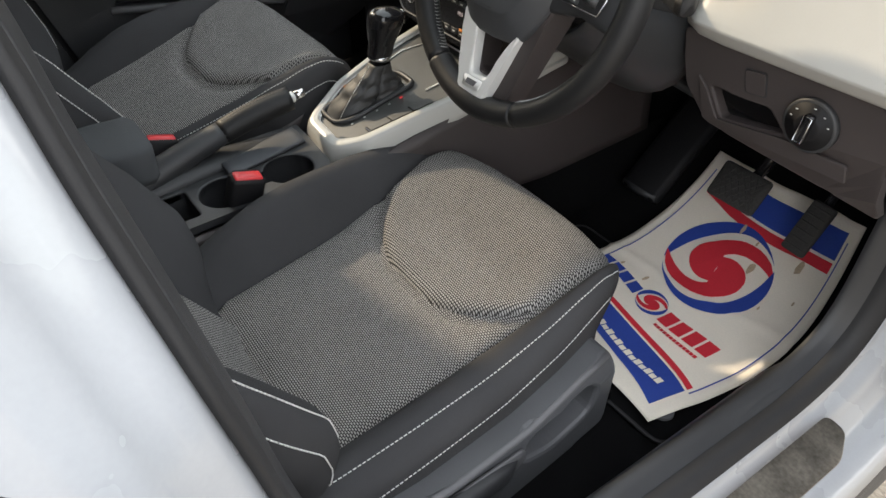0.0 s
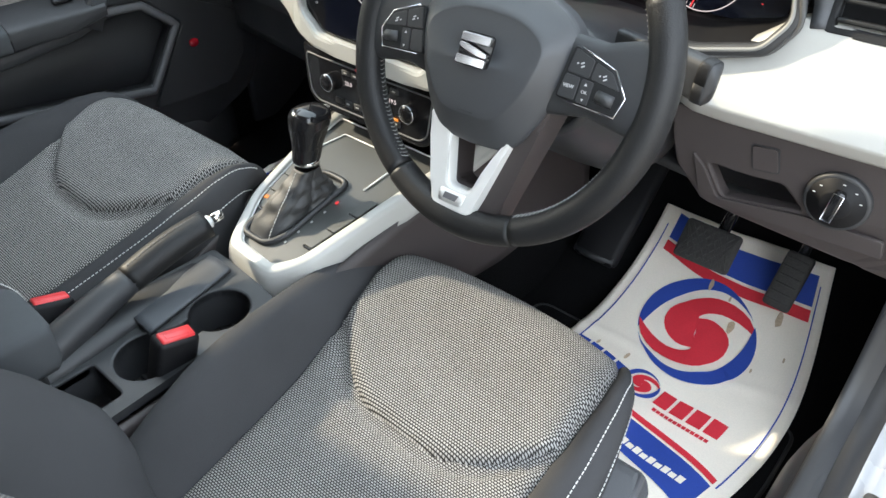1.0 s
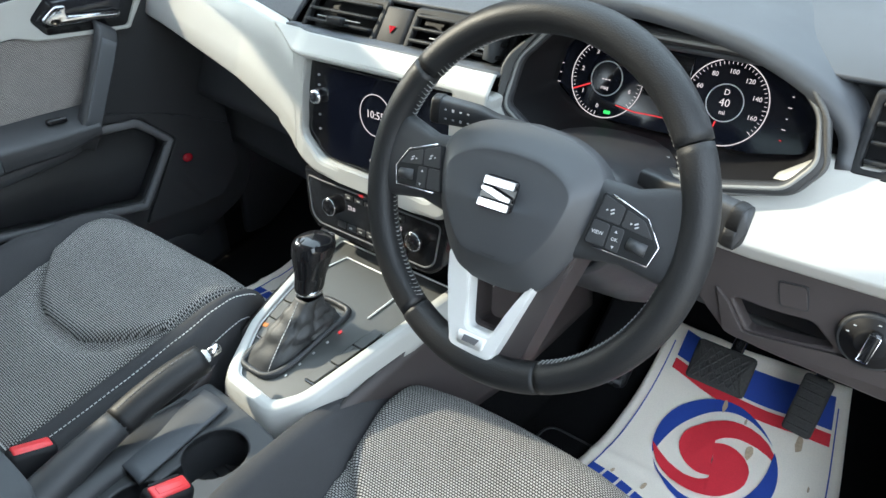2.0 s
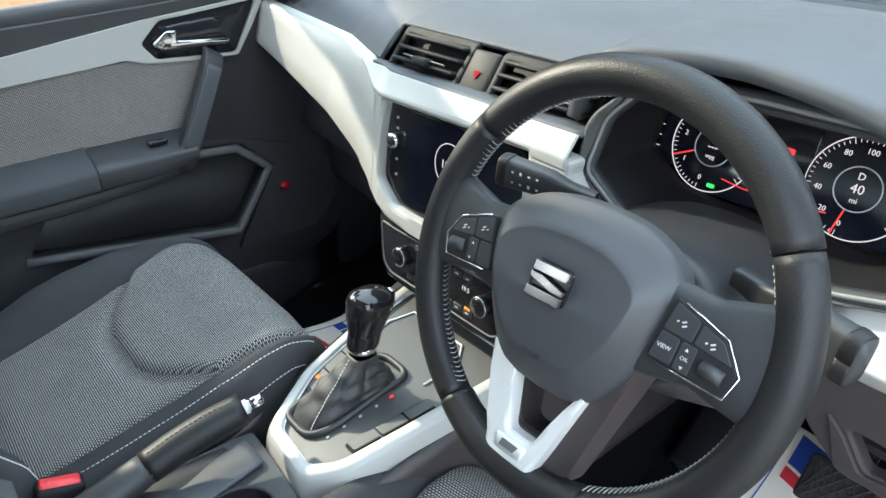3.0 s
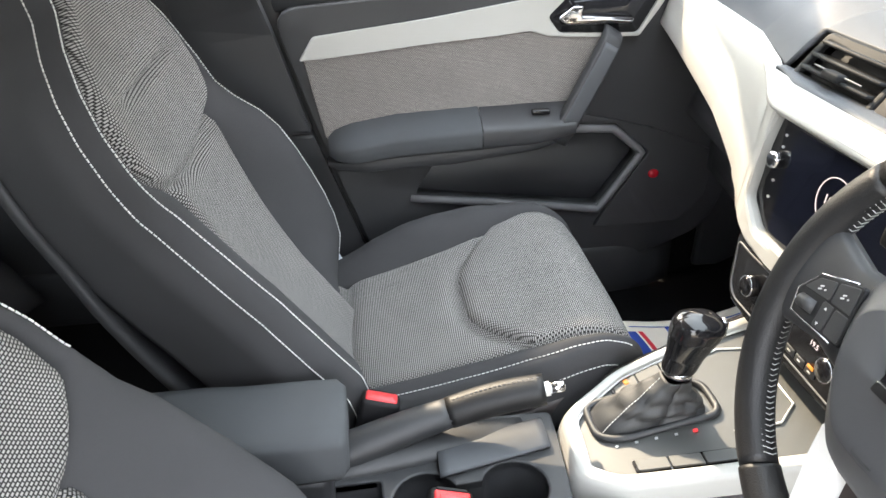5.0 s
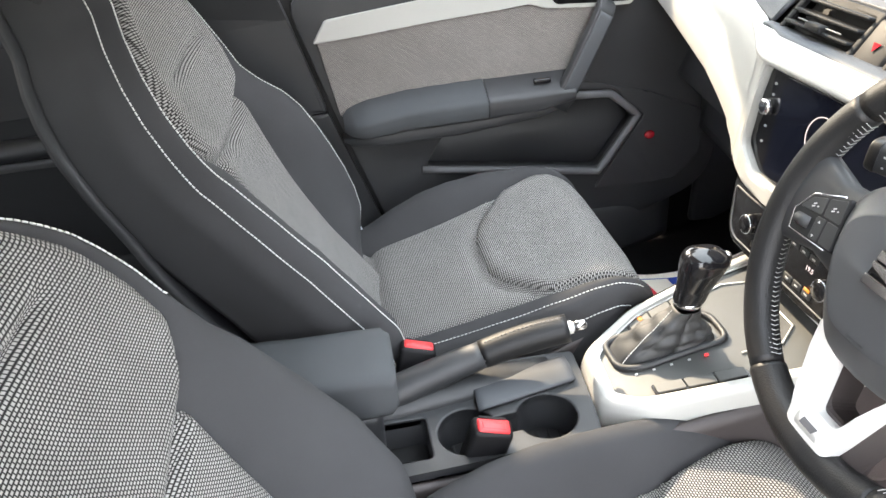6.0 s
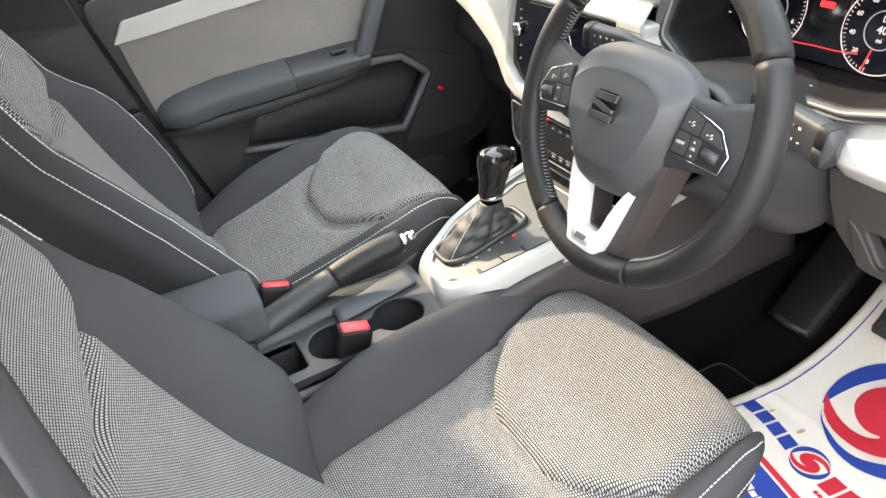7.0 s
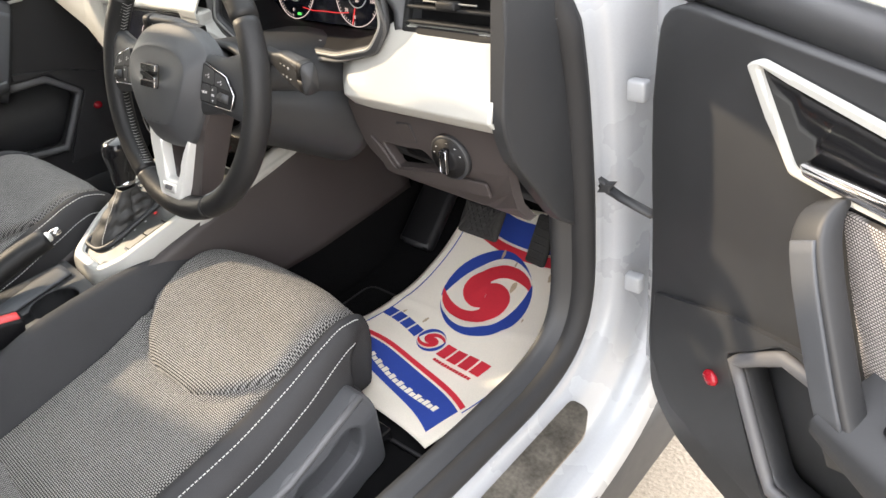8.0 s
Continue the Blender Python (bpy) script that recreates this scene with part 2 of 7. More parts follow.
def plate(outer, holes, f, thick, bevel=0.0, bm=None):
    """A plate from a flat outline with holes, in two coordinates; f(a, b, h) lays it into the world, h being the height over its base."""
    b = bmesh.new()
    loops = []
    for ring in [outer] + list(holes):
        vs = [b.verts.new((p[0], p[1], 0)) for p in ring]
        loops += [b.edges.new((vs[i], vs[(i + 1) % len(vs)])) for i in range(len(vs))]
    bmesh.ops.triangle_fill(b, use_beauty=True, use_dissolve=False, edges=loops)
    got = bmesh.ops.extrude_face_region(b, geom=b.faces[:])
    top = [v for v in got["geom"] if isinstance(v, bmesh.types.BMVert)]
    for v in top:
        v.co.z = thick
    if bevel:
        rim = [e for e in b.edges if all(v.co.z > thick * 0.9 for v in e.verts) and any(abs(fc.normal.z) < 0.5 or len({round(v.co.z, 6) for v in fc.verts}) > 1 for fc in e.link_faces)]
        bmesh.ops.bevel(b, geom=rim, offset=bevel, segments=2, profile=0.5, affect="EDGES")
    for v in b.verts:
        v.co = Vector(f(v.co.x, v.co.y, v.co.z))
    return join(bm, b)


def rounded(pts, r, n=4):
    """The outline with its corners rounded."""
    out = []
    k = len(pts)
    for i in range(k):
        a, b, c = Vector(pts[i - 1]), Vector(pts[i]), Vector(pts[(i + 1) % k])
        d1, d2 = (a - b), (c - b)
        q = min(r, d1.length * 0.45, d2.length * 0.45)
        p0, p1 = b + d1.normalized() * q, b + d2.normalized() * q
        for j in range(n + 1):
            t = j / n
            out.append(tuple((1 - t) ** 2 * p0 + 2 * t * (1 - t) * b + t * t * p1))
    return out


def dense(pts, step):
    """The outline with points added along its sides."""
    out = []
    for i, p in enumerate(pts):
        a, b = Vector(p), Vector(pts[(i + 1) % len(pts)])
        n = max(1, int((b - a).length / step))
        out += [tuple(a + (b - a) * j / n) for j in range(n)]
    return out


def lathe(profile, m, seg=28, bm=None):
    """A turned shape: rows of (radius, height) round the z axis of the pose m."""
    b = bmesh.new()
    rings = [[b.verts.new(m @ Vector((r * math.cos(2 * math.pi * k / seg), r * math.sin(2 * math.pi * k / seg), h))) for k in range(seg)] for r, h in profile]
    for A, B in zip(rings, rings[1:]):
        for k in range(seg):
            b.faces.new((A[k], A[(k + 1) % seg], B[(k + 1) % seg], B[k]))
    b.faces.new(rings[0][::-1]), b.faces.new(rings[-1])
    return join(bm, b)


def lifted(f, u, vs, h, toward):
    """Points on a surface f(u, v), raised by h to the side that faces toward."""
    out = []
    for v in vs:
        p = Vector(f(u, v))
        n = (Vector(f(u + 0.004, v)) - Vector(f(u - 0.004, v))).cross(Vector(f(u, v + 0.004)) - Vector(f(u, v - 0.004)))
        n = n.normalized() if n.length > 1e-9 else Vector(toward)
        out.append(p + n * (h if n.dot(Vector(toward)) > 0 else -h))
    return out


def sweep(path, section, place, bm=None):
    """Sweeps a closed section of (across, out) along a path of (y, z, w); place(y, z, w) lays it into the world."""
    bm = bm or bmesh.new()
    P = [Vector(p) for p in path]
    rings = []
    for i, p in enumerate(P):
        d = (P[min(i + 1, len(P) - 1)] - P[max(i - 1, 0)])
        d.z = 0
        d.normalize()
        rings.append([bm.verts.new(place(p.x - d.y * a, p.y + d.x * a, p.z + b)) for a, b in section(i / (len(P) - 1))])
    k = len(rings[0])
    for A, B in zip(rings, rings[1:]):
        for j in range(k):
            bm.faces.new((A[j], A[(j + 1) % k], B[(j + 1) % k], B[j]))
    bm.faces.new(rings[0]), bm.faces.new(rings[-1][::-1])
    return bm


def stitches(path, pitch, length, r, bm=None):
    """Short threads along a path."""
    bm = bm or bmesh.new()
    P = [Vector(p) for p in path]
    S = [0.0]
    for a, b in zip(P, P[1:]):
        S.append(S[-1] + (b - a).length)

    def at(s):
        for k in range(len(P) - 1):
            if s <= S[k + 1]:
                return P[k].lerp(P[k + 1], (s - S[k]) / max(1e-9, S[k + 1] - S[k]))
        return P[-1]
    s = 0.0
    while s + length < S[-1]:
        tube([at(s), at(s + length / 2), at(s + length)], r, 5, bm)
        s += pitch
    return bm


def writing(text, size, m):
    """Flat raised writing on the plane of the pose m (x along the line, y up), middle at its origin."""
    cu = bpy.data.curves.new("writing", "FONT")
    cu.body, cu.size, cu.align_x, cu.align_y, cu.extrude, cu.resolution_u = text, size, "CENTER", "CENTER", 0.0002, 2
    ob = bpy.data.objects.new("writing", cu)
    me = bpy.data.meshes.new_from_object(ob)
    bm = bmesh.new()
    bm.from_mesh(me)
    for v in bm.verts:
        v.co = m @ v.co
    bpy.data.objects.remove(ob)
    bpy.data.meshes.remove(me)
    return bm


# ---- ground and car body ----
def build_ground():
    bm = grid(lambda u, v: (-60 + 120 * u, -60 + 120 * v, 0.004 * noise.noise((u * 60, v * 60, 0))), 60, 60)
    tagged(part("ground", bm, M_YARD, None), "weathered tan concrete yard under the car", "ground", kind="structure")
    bm = lathe([(60, -0.02), (2500, -0.02), (2500, -0.3), (60, -0.3)], Matrix(), 48)
    tagged(part("backdrop", bm, M_YARD, None), "plain grey ground out to the horizon", "ground", kind="structure")


def build_parked_car(cx, cy):
    """A small hatchback parked alongside."""
    car = thing("parked_car", (cx, cy, 0.0), "orange hatchback parked alongside on the concrete yard", "car")

    def hull(u, v):
        y = -1.95 + 3.9 * u
        top = lerp(y, [(-1.95, 0.62), (-1.85, 0.86), (-1.0, 0.93), (0.9, 0.91), (1.6, 0.80), (1.88, 0.66), (1.95, 0.5)])
        half = 0.86 * (1 - max(0.0, abs(y) - 1.3) ** 2 * 0.28)
        low = 0.24 + 0.10 * max(0.0, abs(y) - 1.5)
        a = 2 * math.pi * v
        c, q = math.cos(a), math.sin(a)
        arch = max(0.0, 0.33 ** 2 - (abs(y) - 1.24) ** 2) ** 0.5
        z = (top + low) / 2 + (top - low) / 2 * math.copysign(abs(q) ** 0.45, q)
        if q < 0 and abs(c) > 0.05:
            z = max(z, 0.30 + arch - 0.02)
        return (cx + half * math.copysign(abs(c) ** 0.35, c), cy + y, z)
    part("body", grid(hull, 90, 48), M_ORANGE, car, "glossy orange body")

    def cabin(u, v):
        y0, y1, w, z = lerp(v, [(0, -1.72), (1, -1.25)]), lerp(v, [(0, 1.05), (1, 0.28)]), lerp(v, [(0, 0.79), (1, 0.60)]), lerp(v, [(0, 0.90), (1, 1.44)])
        a = 2 * math.pi * u
        c, q = math.cos(a), math.sin(a)
        return (cx + w * math.copysign(abs(c) ** 0.3, c), cy + (y0 + y1) / 2 + (y1 - y0) / 2 * math.copysign(abs(q) ** 0.3, q), z)
    part("glasshouse", grid(cabin, 64, 8, wrap=True), M_PIANO, car, "dark car windows")
    part("roof", grid(lambda u, v: (cx + 0.615 * (2 * u - 1), cy - 1.27 + 1.56 * v, 1.435 + 0.04 * (1 - (2 * u - 1) ** 2) ** 0.5 * math.sin(math.pi * (0.08 + 0.84 * v)) ** 0.5), 20, 20), M_ORANGE, car, "orange roof", solid=0.02)
    for sx in (-1, 1):
        part("window_pillar", tube([(cx + sx * 0.80, cy - 0.25, 0.90), (cx + sx * 0.615, cy - 0.30, 1.44)], 0.035, 8), M_ORANGE, car)
        for sy in (-1, 1):
            m = pose(cx + sx * 0.76, cy + sy * 1.24, 0.30, 0, 90 * sx, 0)
            wh = part("wheel", lathe([(0.19, -0.08), (0.28, -0.085), (0.30, -0.06), (0.30, 0.06), (0.28, 0.085), (0.19, 0.08)], m, 32), M_RUBBER, car, "black tyre")
            part("rim", lathe([(0.02, 0.06), (0.06, 0.065), (0.15, 0.05), (0.185, 0.075), (0.195, 0.08)], m, 32), M_SILVER, wh, "silver rim")
    return car


# the edge of the driver's door opening, as (y, z) from the roof down the rear pillar, along the sill and up the front pillar
OPENING = [(-0.08, 1.44), (-0.04, 1.34), (0.025, 1.18), (0.045, 1.08), (0.072, 0.94), (0.102, 0.78), (0.150, 0.62), (0.225, 0.535), (0.35, 0.505), (0.50, 0.495),
           (0.66, 0.488), (0.79, 0.488), (0.875, 0.515), (0.918, 0.58), (0.928, 0.70), (0.924, 0.84), (0.912, 0.96), (0.885, 1.06), (0.80, 1.15), (0.62, 1.28), (0.42, 1.41), (0.20, 1.45), (0.02, 1.455)]


def frame_sweep(profile, side, n=150):
    """Sweeps rows of (outward, x) along the door opening; side 1 for the right of the car, -1 for its left."""
    P = spline([(0, y, z) for y, z in OPENING + OPENING[:1]], n)
    k = len(P) - 1

    def f(u, v):
        i = round(u * n) % k
        d = (P[(i + 1) % k] - P[i - 1]).normalized()
        nrm = Vector((0, d.z, -d.y))
        s = v * (len(profile) - 1)
        j = min(int(s), len(profile) - 2)
        o = Vector(profile[j]).lerp(Vector(profile[j + 1]), s - j)
        lean = max(0.0, P[i].z - 1.0) * 0.32
        # the lips close up along the rear pillar
        k_rear = min(1.0, max(0.0, (0.20 - P[i].y) / 0.10)) * min(1.0, max(0.0, (1.42 - P[i].z) / 0.1)) if side > 0 else 0.0
        o = Vector((o[0] - 0.024 * k_rear if profile[-1][0] > 0.1 else -0.024 + (o[0] + 0.024) * (1 - 0.66 * k_rear), o[1] - (0.012 * k_rear if profile[-1][0] < 0.1 else 0.0)))
        p = P[i] - nrm * o[0] * -1
        return (side * (o[1] - lean), p.y, p.z)
    return grid(f, n, (len(profile) - 1) * 2)


def floor_z(y):
    """Height of the footwell floor, flat at first and then up the toe board."""
    t = max(0.0, y - 0.93)
    return 0.388 + min(1.55 * t * t + 0.05 * t if t < 0.28 else 0.1355 + 0.92 * (t - 0.28), 0.6)


def build_body():
    car = thing("car_body", (0, 0.5, 0.0), "white painted car body with dark interior trim", "car body")
    part("floor_carpet", grid(lambda u, v: (-0.74 + 1.48 * u, -1.3 + 2.7 * v, floor_z(-1.3 + 2.7 * v) + 0.003 * noise.noise((u * 9, v * 14, 3))), 30, 70), M_CARPET, car, "black carpet on the floor and toe board", solid=0.008)
    part("firewall", box((0, 1.44, 0.72), (1.6, 0.03, 0.84), 0.005), M_CARPET, car, "dark bulkhead under the windscreen")
    for s in (1, -1):
        part("footwell_side", box((s * 0.742, 1.19 if s < 0 else 1.21, 0.72), (0.02, 0.54 if s < 0 else 0.46, 0.80), 0.005), M_CARPET, car, "dark footwell side")
    for side in (1, -1):
        part("door_seal", frame_sweep([(-0.012, 0.725), (-0.014, 0.742), (0.0, 0.758), (0.016, 0.752), (0.018, 0.735), (0.004, 0.722)], side), M_RUBBER, car, "black rubber door seal")
        if side > 0:
            part("aperture_trim", frame_sweep([(-0.024, 0.70), (-0.022, 0.712), (-0.016, 0.72), (-0.008, 0.732)], side), M_PLASTIC, car, "grained black plastic trim round the opening", solid=0.004)
        rows = [(0.678, 0.386), (0.682, 0.45), (0.688, 0.490), (0.702, 0.504), (0.728, 0.498), (0.735, 0.47)]
        sill_rows = spline([(x, 0, z) for x, z in rows], 20)
        part("sill_trim", grid(lambda u, v: (side * (sill_rows[round(v * 20)].x + 0.03 * max(0, u - 0.85) / 0.15), 0.08 + 0.86 * u, sill_rows[round(v * 20)].z + 0.03 * max(0, 0.12 - u) / 0.12 + 0.015 * max(0, u - 0.9) / 0.1), 24, 20), M_PLASTIC, car, "worn black plastic sill trim", solid=0.004)
        if side < 0:
            part("door_seal", frame_sweep([(0.012, 0.735), (0.03, 0.738), (0.06, 0.745), (0.075, 0.75), (0.09, 0.76)], side), M_RUBBER, car, solid=0.003)
            continue
        part("body_frame", frame_sweep([(0.012, 0.735), (0.02, 0.752), (0.036, 0.757), (0.05, 0.775), (0.085, 0.788), (0.105, 0.80), (0.112, 0.835), (0.15, 0.85), (0.17, 0.80)], side), M_PAINT, car, "white painted door frame", solid=0.003)
    # outer skin below and before the opening
    part("front_wing", box((0.845, 1.34, 0.75), (0.06, 0.74, 0.70), 0.02), M_PAINT, car, "white front wing")
    part("lower_sill", box((0.80, 0.5, 0.29), (0.10, 1.9, 0.16), 0.03), M_PLASTIC, car, "dark plastic lower sill cladding")
    part("lower_sill", box((-0.80, 0.5, 0.29), (0.10, 1.9, 0.16), 0.03), M_PLASTIC, car)
    part("front_wing", box((-0.85, 1.35, 0.75), (0.05, 0.55, 0.62), 0.02), M_PAINT, car)
    sill = plate(rounded([(0.30, -0.012), (0.835, -0.012), (0.835, 0.018), (0.79, 0.04), (0.30, 0.04)], 0.012), [], lambda a, b, h: (0.785 + b, a, 0.452 - 0.12 * b + h), 0.004, 0.001)
    part("sill_plate", sill, M_SCUFF, car, "scuffed metal sill plate", smooth=False)
    # roof, upper pillars, screens
    part("roof", grid(lambda u, v: (-0.60 + 1.2 * u, -1.5 + 1.93 * v - 0.0 * u, 1.485 - 0.06 * (2 * u - 1) ** 2 - 0.05 * abs(2 * v - 1.2) ** 2), 16, 16), M_HEADLINER, car, "pale headliner under the roof", solid=0.035)
    for s in (1, -1):
        part("windscreen_pillar", tube(spline([(s * 0.745, 1.12, 1.02), (s * 0.69, 0.88, 1.20), (s * 0.62, 0.60, 1.36), (s * 0.57, 0.40, 1.44)], 14), 0.04, 10), M_PLASTIC, car, "dark windscreen pillar")
        edge = [(0.02, 1.44), (0.05, 1.25), (0.103, 1.045), (0.172, 0.79), (0.262, 0.52), (0.28, 0.40)] if s < 0 else [(y + 0.006, z) for y, z in ((-0.08, 1.44), (-0.04, 1.34), (0.025, 1.18), (0.045, 1.08), (0.072, 0.94), (0.102, 0.78), (0.150, 0.62), (0.215, 0.53), (0.25, 0.515))]
        if s < 0:
            part("door_seal", tube([(-0.748, y + 0.006, z) for y, z in edge], 0.026, 8), M_RUBBER, car, "black rubber seal between pillar and door")
        for name, lo, hi, back in (("upper_pillar_trim", 0.802, 1.44, -0.17), ("lower_pillar_trim", 0.40, 0.798, -0.19)):
            front = [(lerp(-hi, [(-z, y) for y, z in edge]), hi)] + [(y, z) for y, z in edge if lo < z < hi] + [(lerp(-lo, [(-z, y) for y, z in edge]), lo)]
            ring = front + [(back + 0.03, lo), (back + 0.085 * (hi > 1), 1.06), (back + 0.075 * (hi > 1), hi)][:: 1 if hi > 1 else 2]
            part(name, plate(dense(rounded(ring, 0.006, 2), 0.04), [], lambda a, b, h: (s * (0.722 - h * (1 + 0.5 * (lo > 0.7)) - 0.32 * max(0.0, b - 1.0)), a, b), 0.022, 0.008), M_PLASTIC, car, "grained dark plastic centre pillar trim", smooth=False)
        part("rear_wall", grid(lambda u, v: (s * (0.74 - 0.14 * max(0.0, v - 0.6)), -1.55 + 0.75 * u, 0.4 + 0.62 * v), 8, 8), M_PLASTIC, car, "dark rear side trim", solid=0.03)
    for s in (1, -1):
        part("rear_floor_side", box((s * 0.735, -0.62, 0.44), (0.03, 1.42, 0.16), 0.01), M_PLASTIC, car, "dark rear sill trim")
    part("rear_shelf", box((0, -1.45, 0.68), (1.45, 0.06, 0.60), 0.02), M_PLASTIC, car, "dark trim behind the rear seats")
    # out of view: panel and dark pane added to block sky light from behind
    gate = rounded([(-0.62, 0.95), (0.62, 0.95), (0.50, 1.43), (-0.50, 1.43)], 0.06, 5)
    pane = rounded([(-0.50, 1.02), (0.50, 1.02), (0.42, 1.37), (-0.42, 1.37)], 0.06, 5)
    part("unseen_tailgate", plate(dense(gate, 0.08), [dense(pane, 0.08)], lambda a, b, h: (a, -1.42 - 0.02 * (b - 0.95) - h, b), 0.02), M_PLASTIC, car, "unseen dark tailgate panel that keeps light out from behind", smooth=False)
    rw = part("unseen_rear_pane", plate(dense(pane, 0.08), [], lambda a, b, h: (a, -1.43 - 0.02 * (b - 0.95) - h, b), 0.004), M_TINT, car, "unseen dark rear pane that holds light back", smooth=False)
    ws = part("windscreen", grid(lambda u, v: ((2 * u - 1) * (0.70 - 0.13 * v), 1.42 - 0.98 * v - 0.06 * (2 * u - 1) ** 2, 1.07 + 0.375 * v - 0.01 * (2 * u - 1) ** 2), 12, 8), M_GLASS, car, "clear windscreen glass", solid=0.004)
    ws.visible_shadow = rw.visible_shadow = False
    # door check strap and hinge
    part("check_strap", tube([(0.775, 0.925, 0.785), (0.81, 0.915, 0.778), (0.86, 0.905, 0.772)], 0.008, 8, flat=0.6), M_PLASTIC, car, "black door check strap")
    star = [((0.017 if k % 2 == 0 else 0.007) * math.cos(radians(45 * k + 40)), (0.015 if k % 2 == 0 else 0.007) * math.sin(radians(45 * k + 40))) for k in range(8)]
    part("check_bracket", plate(star, [], lambda a, b, h: (0.786 + a, 0.922 - h, 0.787 + b), 0.010, 0.002), M_PLASTIC, car, "black star-shaped check bracket", smooth=False)
    for z in (0.62, 0.915):
        part("hinge", box((0.812, 0.95, z), (0.026, 0.018, 0.028), 0.004), M_PAINT, car, "white painted door hinge")
    return car


# ---- doors ----
def door_face(y, z):
    """How far the inner panel stands proud, by place."""
    return 0.012 * math.exp(-((z - 0.58) / 0.12) ** 2) - 0.08 * max(0.0, z - 0.95)


def build_door(name, label, place, flip, group, edge_paint):
    """A front door: y runs forward, z up, w into the cabin; place is the pose of its hinge line, flip mirrors it."""
    door = thing(name, (0, 0, 0), label, "car door", group)

    def F(y, z, w=0.0):
        return place @ Vector(((w if flip > 0 else -w), y - 1.03, z))

    def L(y, z, h):
        return F(y, z, door_face(y, z) + h)
    front = [(0.85, 0.47), (1.0, 0.54), (1.035, 0.66), (1.03, 1.09)] if flip > 0 else [(0.82, 0.497), (0.925, 0.497), (0.985, 0.545), (1.0, 0.68), (1.014, 0.86), (1.028, 1.085)]
    sill = -0.016 if flip > 0 else 0.0
    edge = dense(rounded([(0.115, 1.045 + sill), (0.185, 0.79), (0.275, 0.52), (0.40, 0.47)] + front + [(0.6, 1.075 + sill)], 0.05, 5), 0.05)
    pocket = rounded([(0.405, 0.728), (0.64, 0.768), (0.762, 0.768), (0.824, 0.720), (0.745, 0.610), (0.36, 0.660)], 0.014, 4)
    # the inner panel has a real opening for the pocket
    part("inner_panel", plate(edge, [dense(pocket, 0.04)], lambda a, b, h: L(a, b, h - 0.03), 0.03, 0.004), M_PLASTIC, door, "grained dark plastic inner panel")
    part("pocket", plate(dense([(0.33, 0.57), (0.87, 0.57), (0.87, 0.78), (0.33, 0.78)], 0.08), [], lambda a, b, h: L(a, b, h - 0.05), 0.012), M_PLASTIC, door, "deep black door pocket")
    rim = [(0.352, 0.655), (0.56, 0.629), (0.745, 0.602), (0.790, 0.663), (0.832, 0.722), (0.80, 0.750), (0.766, 0.777), (0.655, 0.783)]
    pts = []
    for (a, b), (c, d) in zip(rim, rim[1:]):
        pts += [L(a + (c - a) * t / 4, b + (d - b) * t / 4, 0.004) for t in range(4)]
    part("pocket_lip", tube(pts, 0.0075, 8, flat=1.15), M_GREY, door, "paler grey lip of the pocket")
    low = rounded([(0.99, 0.716), (0.845, 0.776), (0.70, 0.812), (0.695, 0.792), (0.772, 0.788), (0.845, 0.722), (0.758, 0.592), (0.74, 0.56), (0.93, 0.56), (0.985, 0.62)], 0.008, 3)
    part("lower_facet", plate(dense(low, 0.03), [], lambda a, b, h: L(a, b, h - 0.004), 0.010, 0.004), M_PLASTIC, door, "raised lower facet of the panel", smooth=False)
    # woven insert, trim strip with the handle recess
    ins = rounded([(0.166, 0.944), (0.40, 0.968), (0.60, 0.974), (0.735, 0.968), (0.665, 0.80), (0.48, 0.790), (0.194, 0.79)], 0.006, 3)
    bm = plate(dense(ins, 0.05), [], lambda a, b, h: L(a, b, h), 0.006, 0.002)
    uv = bm.loops.layers.uv.new("metres")
    for fc in bm.faces:
        for lp in fc.loops:
            q = place.inverted() @ lp.vert.co
            lp[uv].uv = (q.y, q.z)
    part("cloth_insert", bm, M_DOORCLOTH, door, "grey woven cloth insert", smooth=False)
    def K(pts):
        """The driver's strip has a longer and shallower front end."""
        return [(a + 0.012 * (a > 0.83), b + 0.016 * (b < 0.99 and a > 0.55)) for a, b in pts] if flip < 0 else pts
    recess = rounded(K([(0.617, 1.001), (0.655, 1.037), (0.845, 1.0585), (0.791, 0.9665), (0.640, 0.9715)]), 0.008, 3)
    strip = rounded(K([(0.158, 0.940), (0.186, 0.982), (0.395, 1.006), (0.626, 1.040), (0.846, 1.064), (0.860, 1.056), (0.795, 0.960), (0.62, 0.966), (0.585, 0.977), (0.385, 0.962)]), 0.006, 3)
    part("trim_strip", plate(dense(strip, 0.04), [dense(recess, 0.03)], lambda a, b, h: L(a, b, h + 0.001), 0.009, 0.003), M_WHITE, door, "off-white trim strip", smooth=False)
    part("handle_recess", plate(dense(recess, 0.04), [], lambda a, b, h: L(a, b, h - 0.002), 0.006), M_PIANO, door, "dark handle recess")
    lever = plate(rounded([(0.634, 0.999), (0.664, 1.020), (0.684, 1.019), (0.678, 1.002), (0.782, 0.996), (0.776, 0.985), (0.652, 0.986)], 0.006, 3), [], lambda a, b, h: L(a, b, 0.004 + h), 0.012, 0.004)
    part("door_handle", lever, M_CHROME, door, "chrome inner door handle")
